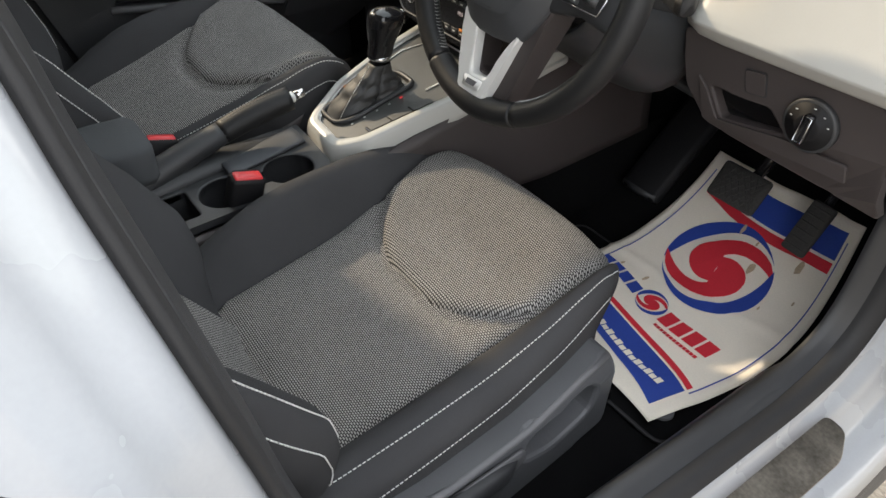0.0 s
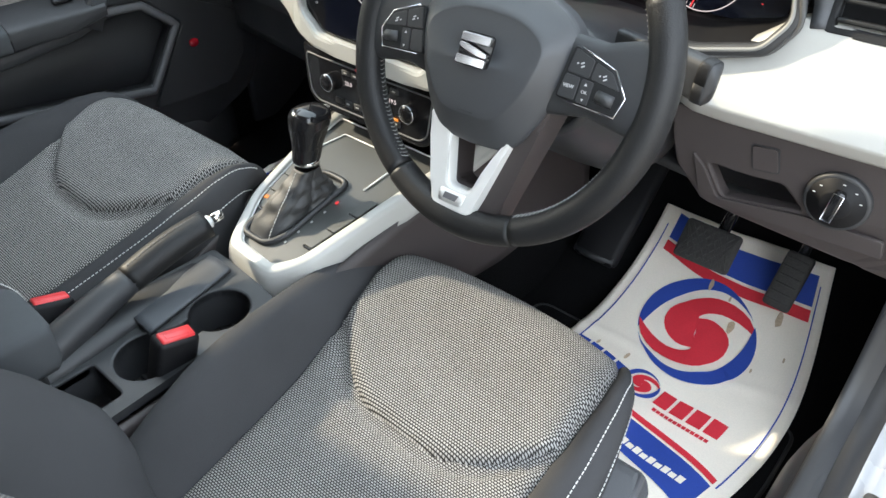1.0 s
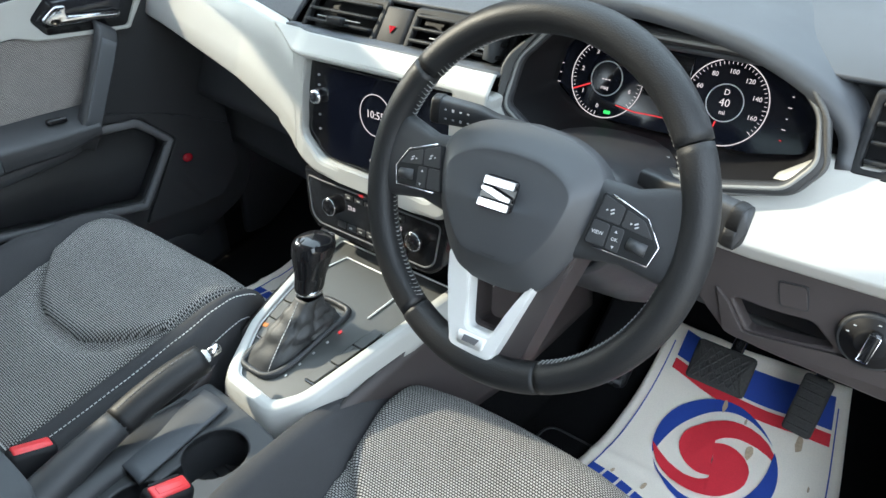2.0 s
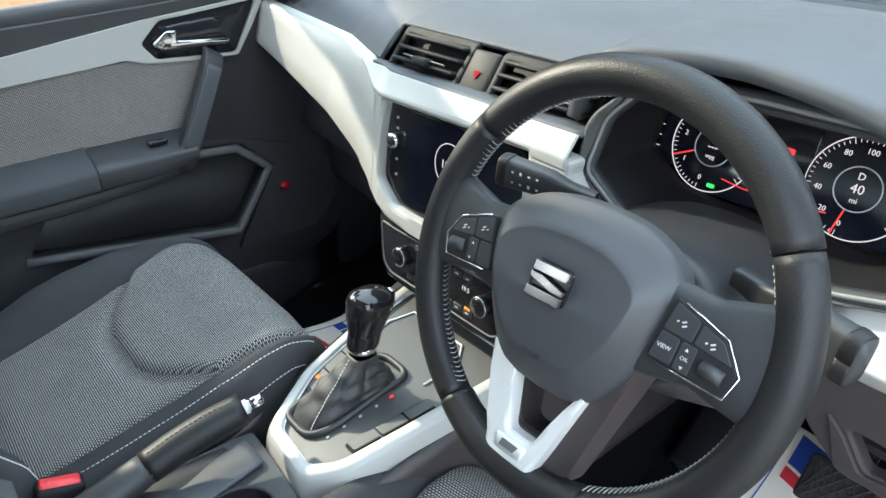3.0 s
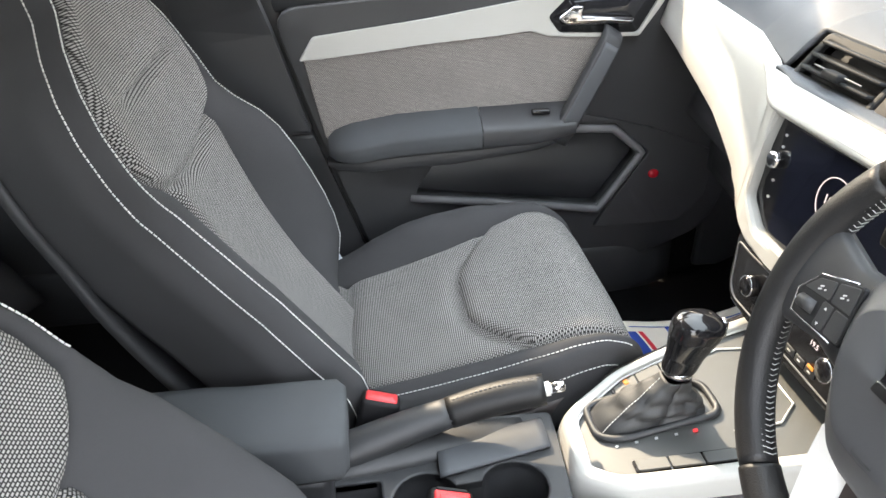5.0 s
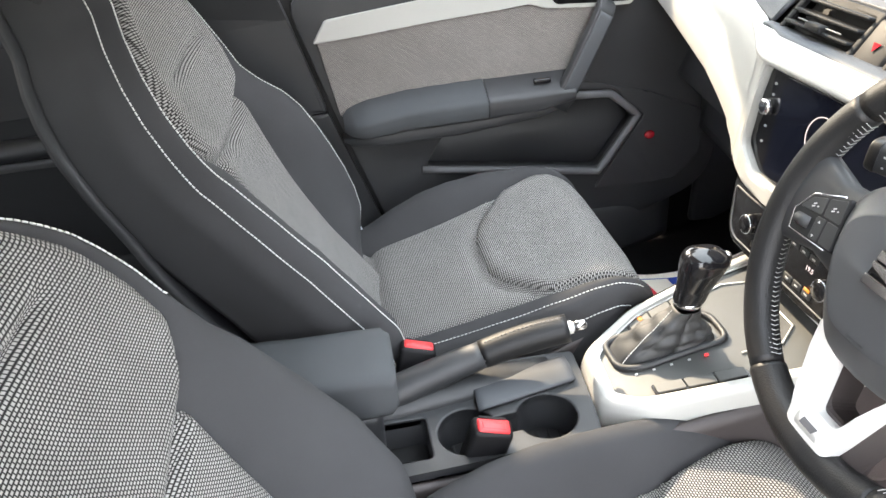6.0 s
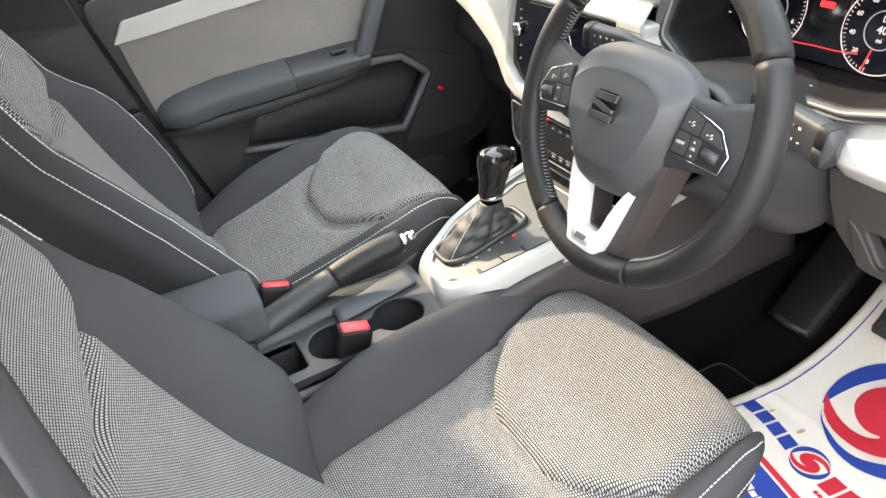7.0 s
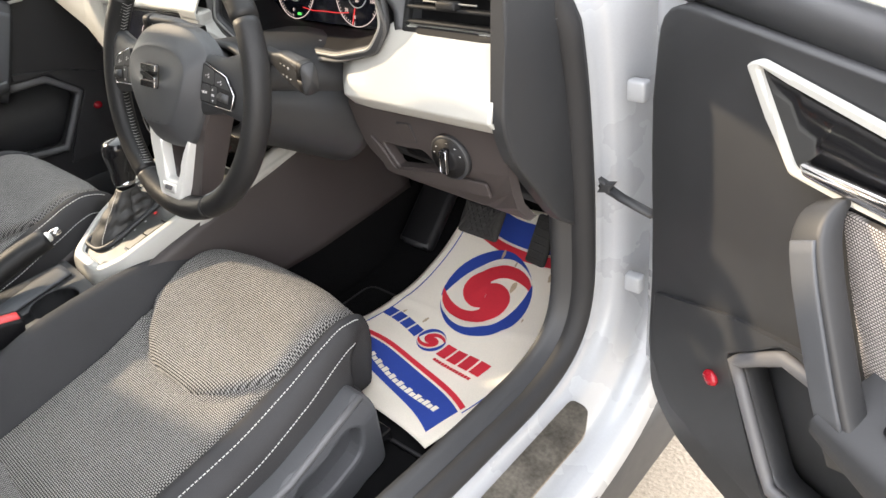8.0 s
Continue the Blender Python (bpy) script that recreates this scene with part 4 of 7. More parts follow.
def build_rear_door(side):
    door = thing("rear_door", (side * 0.74, -0.4, 0.75), "dark rear door panel behind the centre pillar", "car door", "rear doors")
    shape = dense(rounded([(-0.80, 1.05), (-0.80, 0.55), (-0.60, 0.45), (0.14, 0.45), (0.06, 0.80), (0.0, 1.05)], 0.04, 4), 0.08)
    part("inner_panel", plate(shape, [], lambda a, b, h: (side * (0.755 - h + 0.25 * max(0, b - 0.95)), a, b), 0.03, 0.006), M_PLASTIC, door, "dark plastic panel", smooth=False)
    part("armrest", tube([(side * 0.71, -0.68, 0.79), (side * 0.70, -0.45, 0.79), (side * 0.705, -0.2, 0.80), (side * 0.72, -0.12, 0.81)], 0.03, 12, flat=0.7), M_PLASTIC, door, "dark armrest")
    part("pull_strip", plate(rounded([(-0.62, 0.735), (-0.12, 0.75), (-0.12, 0.765), (-0.62, 0.755)], 0.004, 3), [], lambda a, b, h: (side * (0.722 - h), a, b), 0.004), M_GREY, door, "grey trim line")
    part("cloth_insert", plate(rounded([(-0.66, 0.84), (-0.10, 0.85), (-0.12, 0.98), (-0.66, 0.98)], 0.02, 3), [], lambda a, b, h: (side * (0.722 - h + 0.25 * max(0, b - 0.95)), a, b), 0.006, 0.002), M_BOLSTER, door, "dark cloth insert", smooth=False)
    part("outer_skin", plate(shape, [], lambda a, b, h: (side * (0.86 - h), a, b), 0.02), M_PAINT, door, "white painted outer skin", smooth=False)
    # out of view: dark pane added to dim the rear of the cabin
    rg = part("window", plate(dense(rounded([(-1.20, 1.05), (-0.06, 1.05), (-0.12, 1.41), (-0.95, 1.41)], 0.04, 4), 0.08), [], lambda a, b, h: (side * (0.775 - h - 0.42 * (b - 1.03)), a, b), 0.004), M_TINT, door, "unseen dark rear side pane that holds light back", smooth=False)
    rg.visible_shadow = False
    belt = thing("seat_belt", (side * 0.70, 0.02, 1.0), "dark seat belt webbing along the centre pillar", "seat belt", "seat belts")
    part("webbing", grid(lambda u, v: (side * (0.655 - 0.05 * v + 0.03 * (1 - v) ** 2), -0.035 - 0.08 * v + 0.046 * u, 0.55 + 0.85 * v), 4, 20), M_RUBBER, belt, "black woven webbing", solid=0.002)
    part("tongue", box((side * 0.648, -0.04, 0.86), (0.012, 0.05, 0.035), 0.004), M_CHROME, belt, "metal tongue")
    return door


# ---- dashboard ----
def face_y(x, z):
    """The dashboard's front face: it leans away from the driver upwards and runs forward towards the passenger's door."""
    k = min(1.0, max(0.0, (-0.13 - x) / 0.22))
    y = (0.748 + 0.07 * (z - 0.93)) * (1 - k) + (0.768 + 0.30 * (z - 0.93)) * k
    if x > 0.20:
        y += 0.75 * (x - 0.20)
    if x < -0.12:
        y += 0.075 * ((-0.12 - x) / 0.57) ** 0.9
    return y


def vent_y(x, z):
    """The plane of the air vents, behind the trim band."""
    return 0.768 + 0.30 * (z - 0.93) + (0.075 * ((-0.12 - x) / 0.57) ** 0.9 if x < -0.12 else 0.0)


def on_face(lift):
    return lambda a, b, h: (a, face_y(a, b) - lift - h, b)


CLUSTER = [(0.200, 1.008), (0.208, 1.062), (0.242, 1.102), (0.44, 1.100), (0.500, 1.085), (0.528, 1.058), (0.539, 1.014), (0.518, 0.984), (0.45, 0.968), (0.29, 0.968), (0.248, 0.973)]


def build_dashboard():
    dash = thing("dashboard", (0, 0.95, 0.75), "dark grey soft dashboard with off-white trim bands", "dashboard")
    # top pad
    def top(u, v):
        x = -0.745 + 1.49 * u
        ease = lambda a, b: (lambda q: q * q * (3 - 2 * q))(min(1.0, max(0.0, (x - a) / (b - a))))
        k, far = ease(-0.196, -0.182), ease(0.20, 0.30)
        y0 = (face_y(x, 1.044) + 0.002) * (1 - k) + (0.816 + 0.028 * far) * k
        z0 = 1.0432 * (1 - k) + (1.0885 - 0.006 * far) * k
        y = y0 + (1.44 - 0.10 * (2 * u - 1) ** 2 - y0) * v ** 1.5
        zc = 1.100 + 0.020 * math.sin(min(1, v * 1.6) * math.pi / 2) - 0.02 * max(0, v - 0.7) / 0.3 - 0.035 * max(0.0, abs(x) - 0.6) / 0.14
        return (x, y, zc - (zc - z0) * math.exp(-(y - y0) / (0.058 - 0.03 * k)))
    part("top_pad", grid(top, 260, 44), M_PLASTIC_SOFT, dash, "grained grey soft top pad", solid=0.006)
    part("demister_slot", box((0, 1.36, 1.118), (1.1, 0.012, 0.008), 0.002), M_PLASTIC, dash, "black demister slot")
    # vent band behind the vents and the core
    part("core", grid(lambda u, v: (-0.73 + 1.46 * u, face_y(-0.73 + 1.46 * u, 0.70 + 0.42 * v) + 0.15, 0.80 + 0.30 * v), 50, 16), M_PLASTIC, dash, "dark plastic dashboard core", solid=0.02)
    for x0, x1 in ((-0.19, 0.20), (0.53, 0.735)):
        part("vent_band", plate(dense([(x0, 1.015), (x1, 1.015), (x1, 1.080), (x0, 1.080)], 0.04), [], lambda a, b, h: (a, vent_y(a, b) + 0.065 - h, b), 0.012), M_VENT, dash, "dark band behind the vents", smooth=False)
    part("vent_lip", grid(lambda u, v: (-0.194 + 0.391 * u, min(face_y(-0.194 + 0.391 * u, 1.02) - 0.003, 0.770) * (1 - v) + 0.783 * v, 1.0428), 40, 3), M_PLASTIC_SOFT, dash, "soft grey lip under the vents", solid=0.004)
    part("cubby_back", box((0, 0.97, 0.70), (0.30, 0.02, 0.30), 0.004), M_PLASTIC, dash, "dark back of the cubby")
    # off-white band, passenger's side and round the screen
    screen_hole = rounded([(-0.115, 1.016), (0.144, 1.020), (0.144, 0.905), (0.114, 0.869), (-0.090, 0.872), (-0.129, 0.903)], 0.010, 4)
    band = [(-0.205, 1.042), (-0.190, 1.039), (-0.150, 1.0195), (0.160, 1.0235), (0.204, 1.022), (0.200, 1.004), (0.240, 0.966), (0.21, 0.92), (0.135, 0.846), (-0.098, 0.850), (-0.142, 0.866), (-0.165, 0.886), (-0.205, 0.902)]
    part("trim_band", plate(dense(rounded(band, 0.012, 3), 0.03), [dense(screen_hole, 0.03)], on_face(0.0), 0.022, 0.006), M_WHITE, dash, "off-white trim band round the screen", smooth=False)
    lower = spline([(-0.705, 0.976, 0), (-0.60, 0.964, 0), (-0.476, 0.947, 0), (-0.36, 0.931, 0), (-0.26, 0.916, 0), (-0.20, 0.903, 0), (-0.17, 0.890, 0), (-0.146, 0.869, 0)], 60)
    edge = [(p.x, p.y) for p in lower]

    def passenger_band(u, v):
        x = -0.705 + 0.559 * u
        lo, hi = lerp(x, edge), lerp(x, [(-0.705, 1.053), (-0.45, 1.049), (-0.215, 1.0445), (-0.190, 1.0385), (-0.146, 1.0195)])
        z, out = ((lo, 0.0), (lo, 0.012), (lo + 0.0015, 0.019), (lo + 0.006, 0.0226), (lo + (hi - lo) * 0.35, 0.0226), (lo + (hi - lo) * 0.7, 0.0226), (hi - 0.005, 0.0226), (hi - 0.0012, 0.020), (hi, 0.014), (hi, 0.0))[round(v * 9)]
        return (x, face_y(x, z) - out, z)
    part("passenger_band", grid(passenger_band, 90, 9), M_WHITE, dash, "long off-white band towards the passenger's door")

    def facet(u, v):
        x = -0.215 + 0.412 * u
        zb = lerp(x, [(-0.215, 1.0435), (-0.190, 1.037), (-0.152, 1.0195), (0.160, 1.0235), (0.204, 1.022)])
        lap = 0.004 + 0.008 * min(1.0, max(0.0, (x - 0.146) / 0.006))
        z = zb - lap + (1.0445 + lap - zb) * v
        return (x, face_y(x, zb) - 0.0222 + 0.75 * max(0.0, z - zb), z)
    part("trim_facet", grid(facet, 90, 14), M_WHITE, dash, "sloped upper facet of the off-white band", solid=0.0016)
    part("cluster_strip", grid(lambda u, v: (0.20 + 0.19 * u, 0.762 + 0.026 * u + 0.9 * (0.02 - 0.02 * v), 0.978 - 0.004 * math.sin(math.pi * u) - 0.034 * v), 20, 6), M_WHITE, dash, "off-white strip under the instruments", solid=0.004)
    # driver's side band, folded along its lower edge
    def fold(u, v):
        x = 0.425 + 0.295 * u
        zt = lerp(x, [(0.425, 0.958), (0.50, 0.985), (0.54, 1.016), (0.72, 1.016)])
        zk = lerp(x, [(0.425, 0.925), (0.50, 0.925), (0.72, 0.928)])
        zb = lerp(x, [(0.425, 0.905), (0.50, 0.902), (0.72, 0.906)])
        rows = [(zt, 0.0), (zt - 0.002, 0.012), (zk + 0.004, 0.040), (zk - 0.004, 0.042), (zb, 0.026), (zb, -0.01)]
        s = v * 5
        k = min(4, int(s))
        (a, p), (b, q) = rows[k], rows[k + 1]
        z, o = a + (b - a) * (s - k), p + (q - p) * (s - k)
        o *= min(1.0, 0.25 + (x - 0.425) / 0.05)
        return (x, 0.815 + 0.05 * (z - 0.93) - o, z)
    part("driver_band", grid(fold, 40, 30), M_WHITE, dash, "off-white folded trim band", solid=0.004)
    # lower panel on the driver's side
    def lowf(a, b, h):
        v = (0.903 - b) / 0.11
        return (a, 0.808 + 0.012 * v + 0.12 * max(0.0, v - 0.85) ** 2 - h, b)
    hole = rounded([(0.489, 0.842), (0.572, 0.846), (0.598, 0.822), (0.512, 0.806)], 0.006, 3)
    out = rounded([(0.435, 0.903), (0.716, 0.903), (0.722, 0.756), (0.66, 0.770), (0.49, 0.786), (0.45, 0.83)], 0.010, 3)
    part("lower_panel", plate(dense(out, 0.025), [dense(hole, 0.02)], lowf, 0.016, 0.003), M_PLASTIC_BROWN, dash, "brownish dark lower panel with a storage slot", smooth=False)
    part("storage_slot", plate(dense(rounded([(0.47, 0.86), (0.62, 0.86), (0.62, 0.79), (0.47, 0.79)], 0.01), 0.03), [], lambda a, b, h: (a, lowf(a, b, 0)[1] + 0.05 - h, b), 0.01), M_BLACK, dash, "black inside of the slot", smooth=False)
    part("slot_lip", plate(dense(rounded([(0.470, 0.852), (0.486, 0.838), (0.508, 0.803), (0.600, 0.819), (0.680, 0.822), (0.684, 0.800), (0.500, 0.790), (0.486, 0.795)], 0.004, 3), 0.03), [], lambda a, b, h: (a, lowf(a, b, 0.0165)[1] - h, b), 0.004, 0.0015), M_PLASTIC_BROWN, dash, "raised lip under the slot", smooth=False)
    part("blank_cover_gap", plate(rounded([(0.530, 0.8835), (0.5595, 0.887), (0.566, 0.857), (0.5365, 0.853)], 0.004, 3), [], lambda a, b, h: (a, lowf(a, b, 0.0162)[1] - h, b), 0.0008), M_PLASTIC, dash, "dark gap round the cover", smooth=False)
    part("blank_cover", plate(rounded([(0.5315, 0.882), (0.558, 0.8855), (0.5645, 0.8585), (0.538, 0.8545)], 0.004, 3), [], lambda a, b, h: (a, lowf(a, b, 0.0165)[1] - h, b), 0.0022, 0.0006), M_PLASTIC_BROWN, dash, "square blanking cover", smooth=False)
    part("knee_panel", grid(lambda u, v: (0.16 + 0.56 * u, 0.915 + 0.03 * u + 0.28 * v, 0.775 - 0.065 * u - 0.02 * v), 12, 8), M_PLASTIC, dash, "dark knee panel underneath", solid=0.012)
    # end cap towards the door
    cap = rounded([(0.80, 1.085), (1.02, 1.09), (1.04, 0.70), (0.97, 0.67), (0.88, 0.74), (0.79, 0.87), (0.775, 0.92)], 0.02, 4)
    for s in (1, -1):
        part("end_cap", plate(dense(cap, 0.06), [], lambda a, b, h: (s * (0.716 + h), a, b), 0.02, 0.004), M_PLASTIC, dash, "grained dark end cap", smooth=False)
    rnd = random.Random(11)
    for k in range(7):
        y, z, n = 0.90 + 0.05 * rnd.random(), 0.985 + 0.03 * rnd.random(), 0.012 + 0.022 * rnd.random()
        part("scratch", box((0.7375, y, z), (0.0006, n, 0.0007), 0.0, m=pose(0, 0, 0, 0, 0, 0)), M_GREY, dash, "pale scuff on the end cap")
    # passenger's lower side
    part("glovebox", grid(lambda u, v: (-0.70 + 0.555 * u, 0.872 + 0.07 * (1 - u) + 0.02 * math.sin(v * 3) + 0.05 * v, 0.95 - 0.27 * v), 14, 14), M_PLASTIC, dash, "dark glovebox lid under the band", solid=0.03)
    for q in (1, -1):
        part("side_kick_panel", box((q * 0.72, 1.20, 0.60), (0.025, 0.40, 0.36), 0.01), M_PLASTIC, dash, "dark kick panel")
    return dash


def vent(name, x0, x1, z0, z1, y, lean, label, slats=4, skew=0.0, tab=None):
    """An air vent: a frame, a dark box behind it, level slats and a tab."""
    v = thing(name, ((x0 + x1) / 2, y, (z0 + z1) / 2), label, "air vent", "air vents")

    def f(a, b, h):
        return (a + skew * (b - z0), y + lean * (b - z0) - h, b)
    ring = rounded([(x0, z0), (x1, z0), (x1, z1), (x0, z1)], 0.006, 3)
    inner = rounded([(x0 + 0.009, z0 + 0.008), (x1 - 0.009, z0 + 0.008), (x1 - 0.009, z1 - 0.008), (x0 + 0.009, z1 - 0.008)], 0.004, 3)
    part("vent_frame", plate(dense(ring, 0.03), [dense(inner, 0.03)], f, 0.010, 0.003), M_VENT, v, "dark vent frame", smooth=False)
    part("vent_backing", plate([(a, min(b, z1 - 0.014)) for a, b in ring], [], lambda a, b, h: f(a, b, h - 0.030), 0.008), M_BLACK, v, "black inside of the vent", smooth=False)
    for k in range(slats):
        z = z0 + (z1 - z0) * (k + 0.75) / (slats + 0.5)
        part("slat", box((0, 0, 0), (x1 - x0 - 0.02, 0.024, 0.0045), 0.0018, m=pose(*f((x0 + x1) / 2, z, 0.004), -14, 0, 0)), M_VENT, v)
    if tab is not None:
        t = part("tab", box((0, 0, 0), (0.03, 0.016, 0.010), 0.003, m=pose(*f(tab, (z0 + z1) / 2, 0.018), -10, 0, 0)), M_VENT, v, "dark adjusting tab")
        part("tab_trim", box((0, 0, 0), (0.085, 0.002, 0.002), 0.0008, m=pose(*f(tab, (z0 + z1) / 2 + 0.002, 0.017), 0, 0, 0)), M_RIMGREY, v, "thin grey metal bar on the slat")
    return v


def build_centre_stack():
    scr = thing("infotainment_screen", (0, 0.78, 0.94), "dark glossy touch screen with a round clock, set in the dashboard", "screen")
    hole = rounded([(-0.114, 1.014), (0.143, 1.018), (0.143, 0.906), (0.113, 0.871), (-0.089, 0.874), (-0.128, 0.904)], 0.010, 4)
    part("bezel", plate(dense(hole, 0.03), [], on_face(-0.008), 0.018, 0.003), M_PIANO, scr, "gloss black bezel", smooth=False)
    part("display", plate(dense(rounded([(-0.079, 1.006), (0.136, 1.010), (0.136, 0.91), (0.109, 0.880), (-0.079, 0.880)], 0.004, 3), 0.03), [], on_face(0.0105), 0.0015), M_SCREEN, scr, "dark display glass", smooth=False)

    def P(x, z, lift=0.0135):
        return pose(x, face_y(x, z) - lift, z, 90 - 4, 0, 0)
    for z in (0.962,):
        part("knob", lathe([(0.0105, 0.0), (0.0105, 0.008), (0.0095, 0.012), (0.006, 0.0125)], P(-0.098, z, 0.010), 24), M_CHROME, scr, "small chrome knob")
    for z in (0.992, 0.978, 0.936, 0.915):
        part("key_mark", box((0, 0, 0), (0.004, 0.003, 0.0006), 0.001, m=P(-0.098, z, 0.0108)), M_MARK, scr, "small white key symbol")
    ring = [Vector(P(0.012, 0.958, 0.0126) @ Vector((0.028 * math.cos(a * math.pi / 24), 0.028 * math.sin(a * math.pi / 24), 0))) for a in range(48)]
    part("clock_ring", tube(ring, 0.0006, 5, closed=True), M_GLOW, scr, "thin white clock ring")
    part("clock_digits", writing("10:55", 0.015, P(0.012, 0.958, 0.0126)), M_GLOW, scr, "white clock digits")
    part("date_digits", writing("08.03.", 0.008, P(0.012, 0.893, 0.0126)), M_GLOW, scr, "small white date")
    part("status_mark", box((0, 0, 0), (0.012, 0.010, 0.0005), 0.0, m=P(0.125, 0.985, 0.0126)), M_GLOW, scr, "white status symbol")
    hv = thing("climate_panel", (0, 0.78, 0.80), "gloss black climate control panel with two knobs", "control panel")
    part("panel", plate(dense(rounded([(-0.150, 0.845), (0.140, 0.845), (0.132, 0.768), (0.11, 0.752), (-0.115, 0.752), (-0.138, 0.768)], 0.010, 3), 0.03), [], on_face(-0.02), 0.026, 0.004), M_PIANO, hv, "gloss black panel", smooth=False)
    part("panel_rim", tube([(a, face_y(a, b) - 0.006, b) for a, b in dense(rounded([(-0.138, 0.832), (0.128, 0.832), (0.12, 0.774), (0.105, 0.762), (-0.11, 0.762), (-0.128, 0.774)], 0.008, 3), 0.03)], 0.0014, 6, closed=True), M_GREY, hv, "thin grey rim")
    for x in (-0.078, 0.088):
        k = part("knob", lathe([(0.0135, 0.0), (0.014, 0.006), (0.0125, 0.013), (0.0105, 0.0155), (0.003, 0.016)], P(x, 0.80, 0.004), 28), M_PIANO, hv, "black climate knob")
        part("knob_ring", tube([P(x, 0.80, 0.004) @ Vector((0.0130 * math.cos(a * math.pi / 16), 0.0130 * math.sin(a * math.pi / 16), 0.0128)) for a in range(32)], 0.0011, 6, closed=True), M_CHROME, k, "chrome ring")
    part("left_digits", writing("23.0", 0.009, P(-0.04, 0.806, 0.0068)), M_GLOW, hv, "white temperature digits")
    part("right_digits", writing("19.5", 0.009, P(0.052, 0.806, 0.0068)), M_GLOW, hv, "white temperature digits")
    for i in range(7):
        part("key", box((0, 0, 0), (0.017, 0.010, 0.002), 0.001, m=P(-0.06 + 0.02 * i, 0.775, 0.007)), M_PLASTIC, hv)
    for i in range(6):
        part("key", box((0, 0, 0), (0.017, 0.008, 0.002), 0.001, m=P(-0.045 + 0.02 * i, 0.822, 0.0065)), M_PLASTIC, hv)
        part("key_symbol", box((0, 0, 0), (0.006, 0.0022, 0.0006), 0.0003, m=P(-0.045 + 0.02 * i, 0.822, 0.0078)), M_MARK, hv)
        part("key_symbol", box((0, 0, 0), (0.006, 0.0022, 0.0006), 0.0003, m=P(-0.04 + 0.02 * i, 0.775, 0.0083)), M_MARK, hv)
    part("key_light", box((0, 0, 0), (0.008, 0.003, 0.0008), 0.0, m=P(-0.02, 0.832, 0.0068)), M_GLOWRED, hv, "red indicator")
    part("key_light", box((0, 0, 0), (0.010, 0.004, 0.0008), 0.0, m=P(0.06, 0.782, 0.0085)), M_GLOWORANGE, hv, "orange indicator")
    hz = thing("hazard_switch", (-0.01, 0.81, 1.055), "grey hazard switch with a red triangle between the vents", "switch")
    part("button", box((0, 0, 0), (0.046, 0.062, 0.014), 0.004, m=pose(-0.001, 0.795, 1.056, 56, 0, 0)), M_HAZARD, hz, "dark button")
    part("triangle", lathe([(0.007, 0.0), (0.007, 0.0006)], pose(-0.001, 0.795, 1.056, 56, 0, 0) @ pose(0, 0, 0.0082, 0, 0, 30), 3), M_REDLENS, hz, "red triangle", smooth=False)


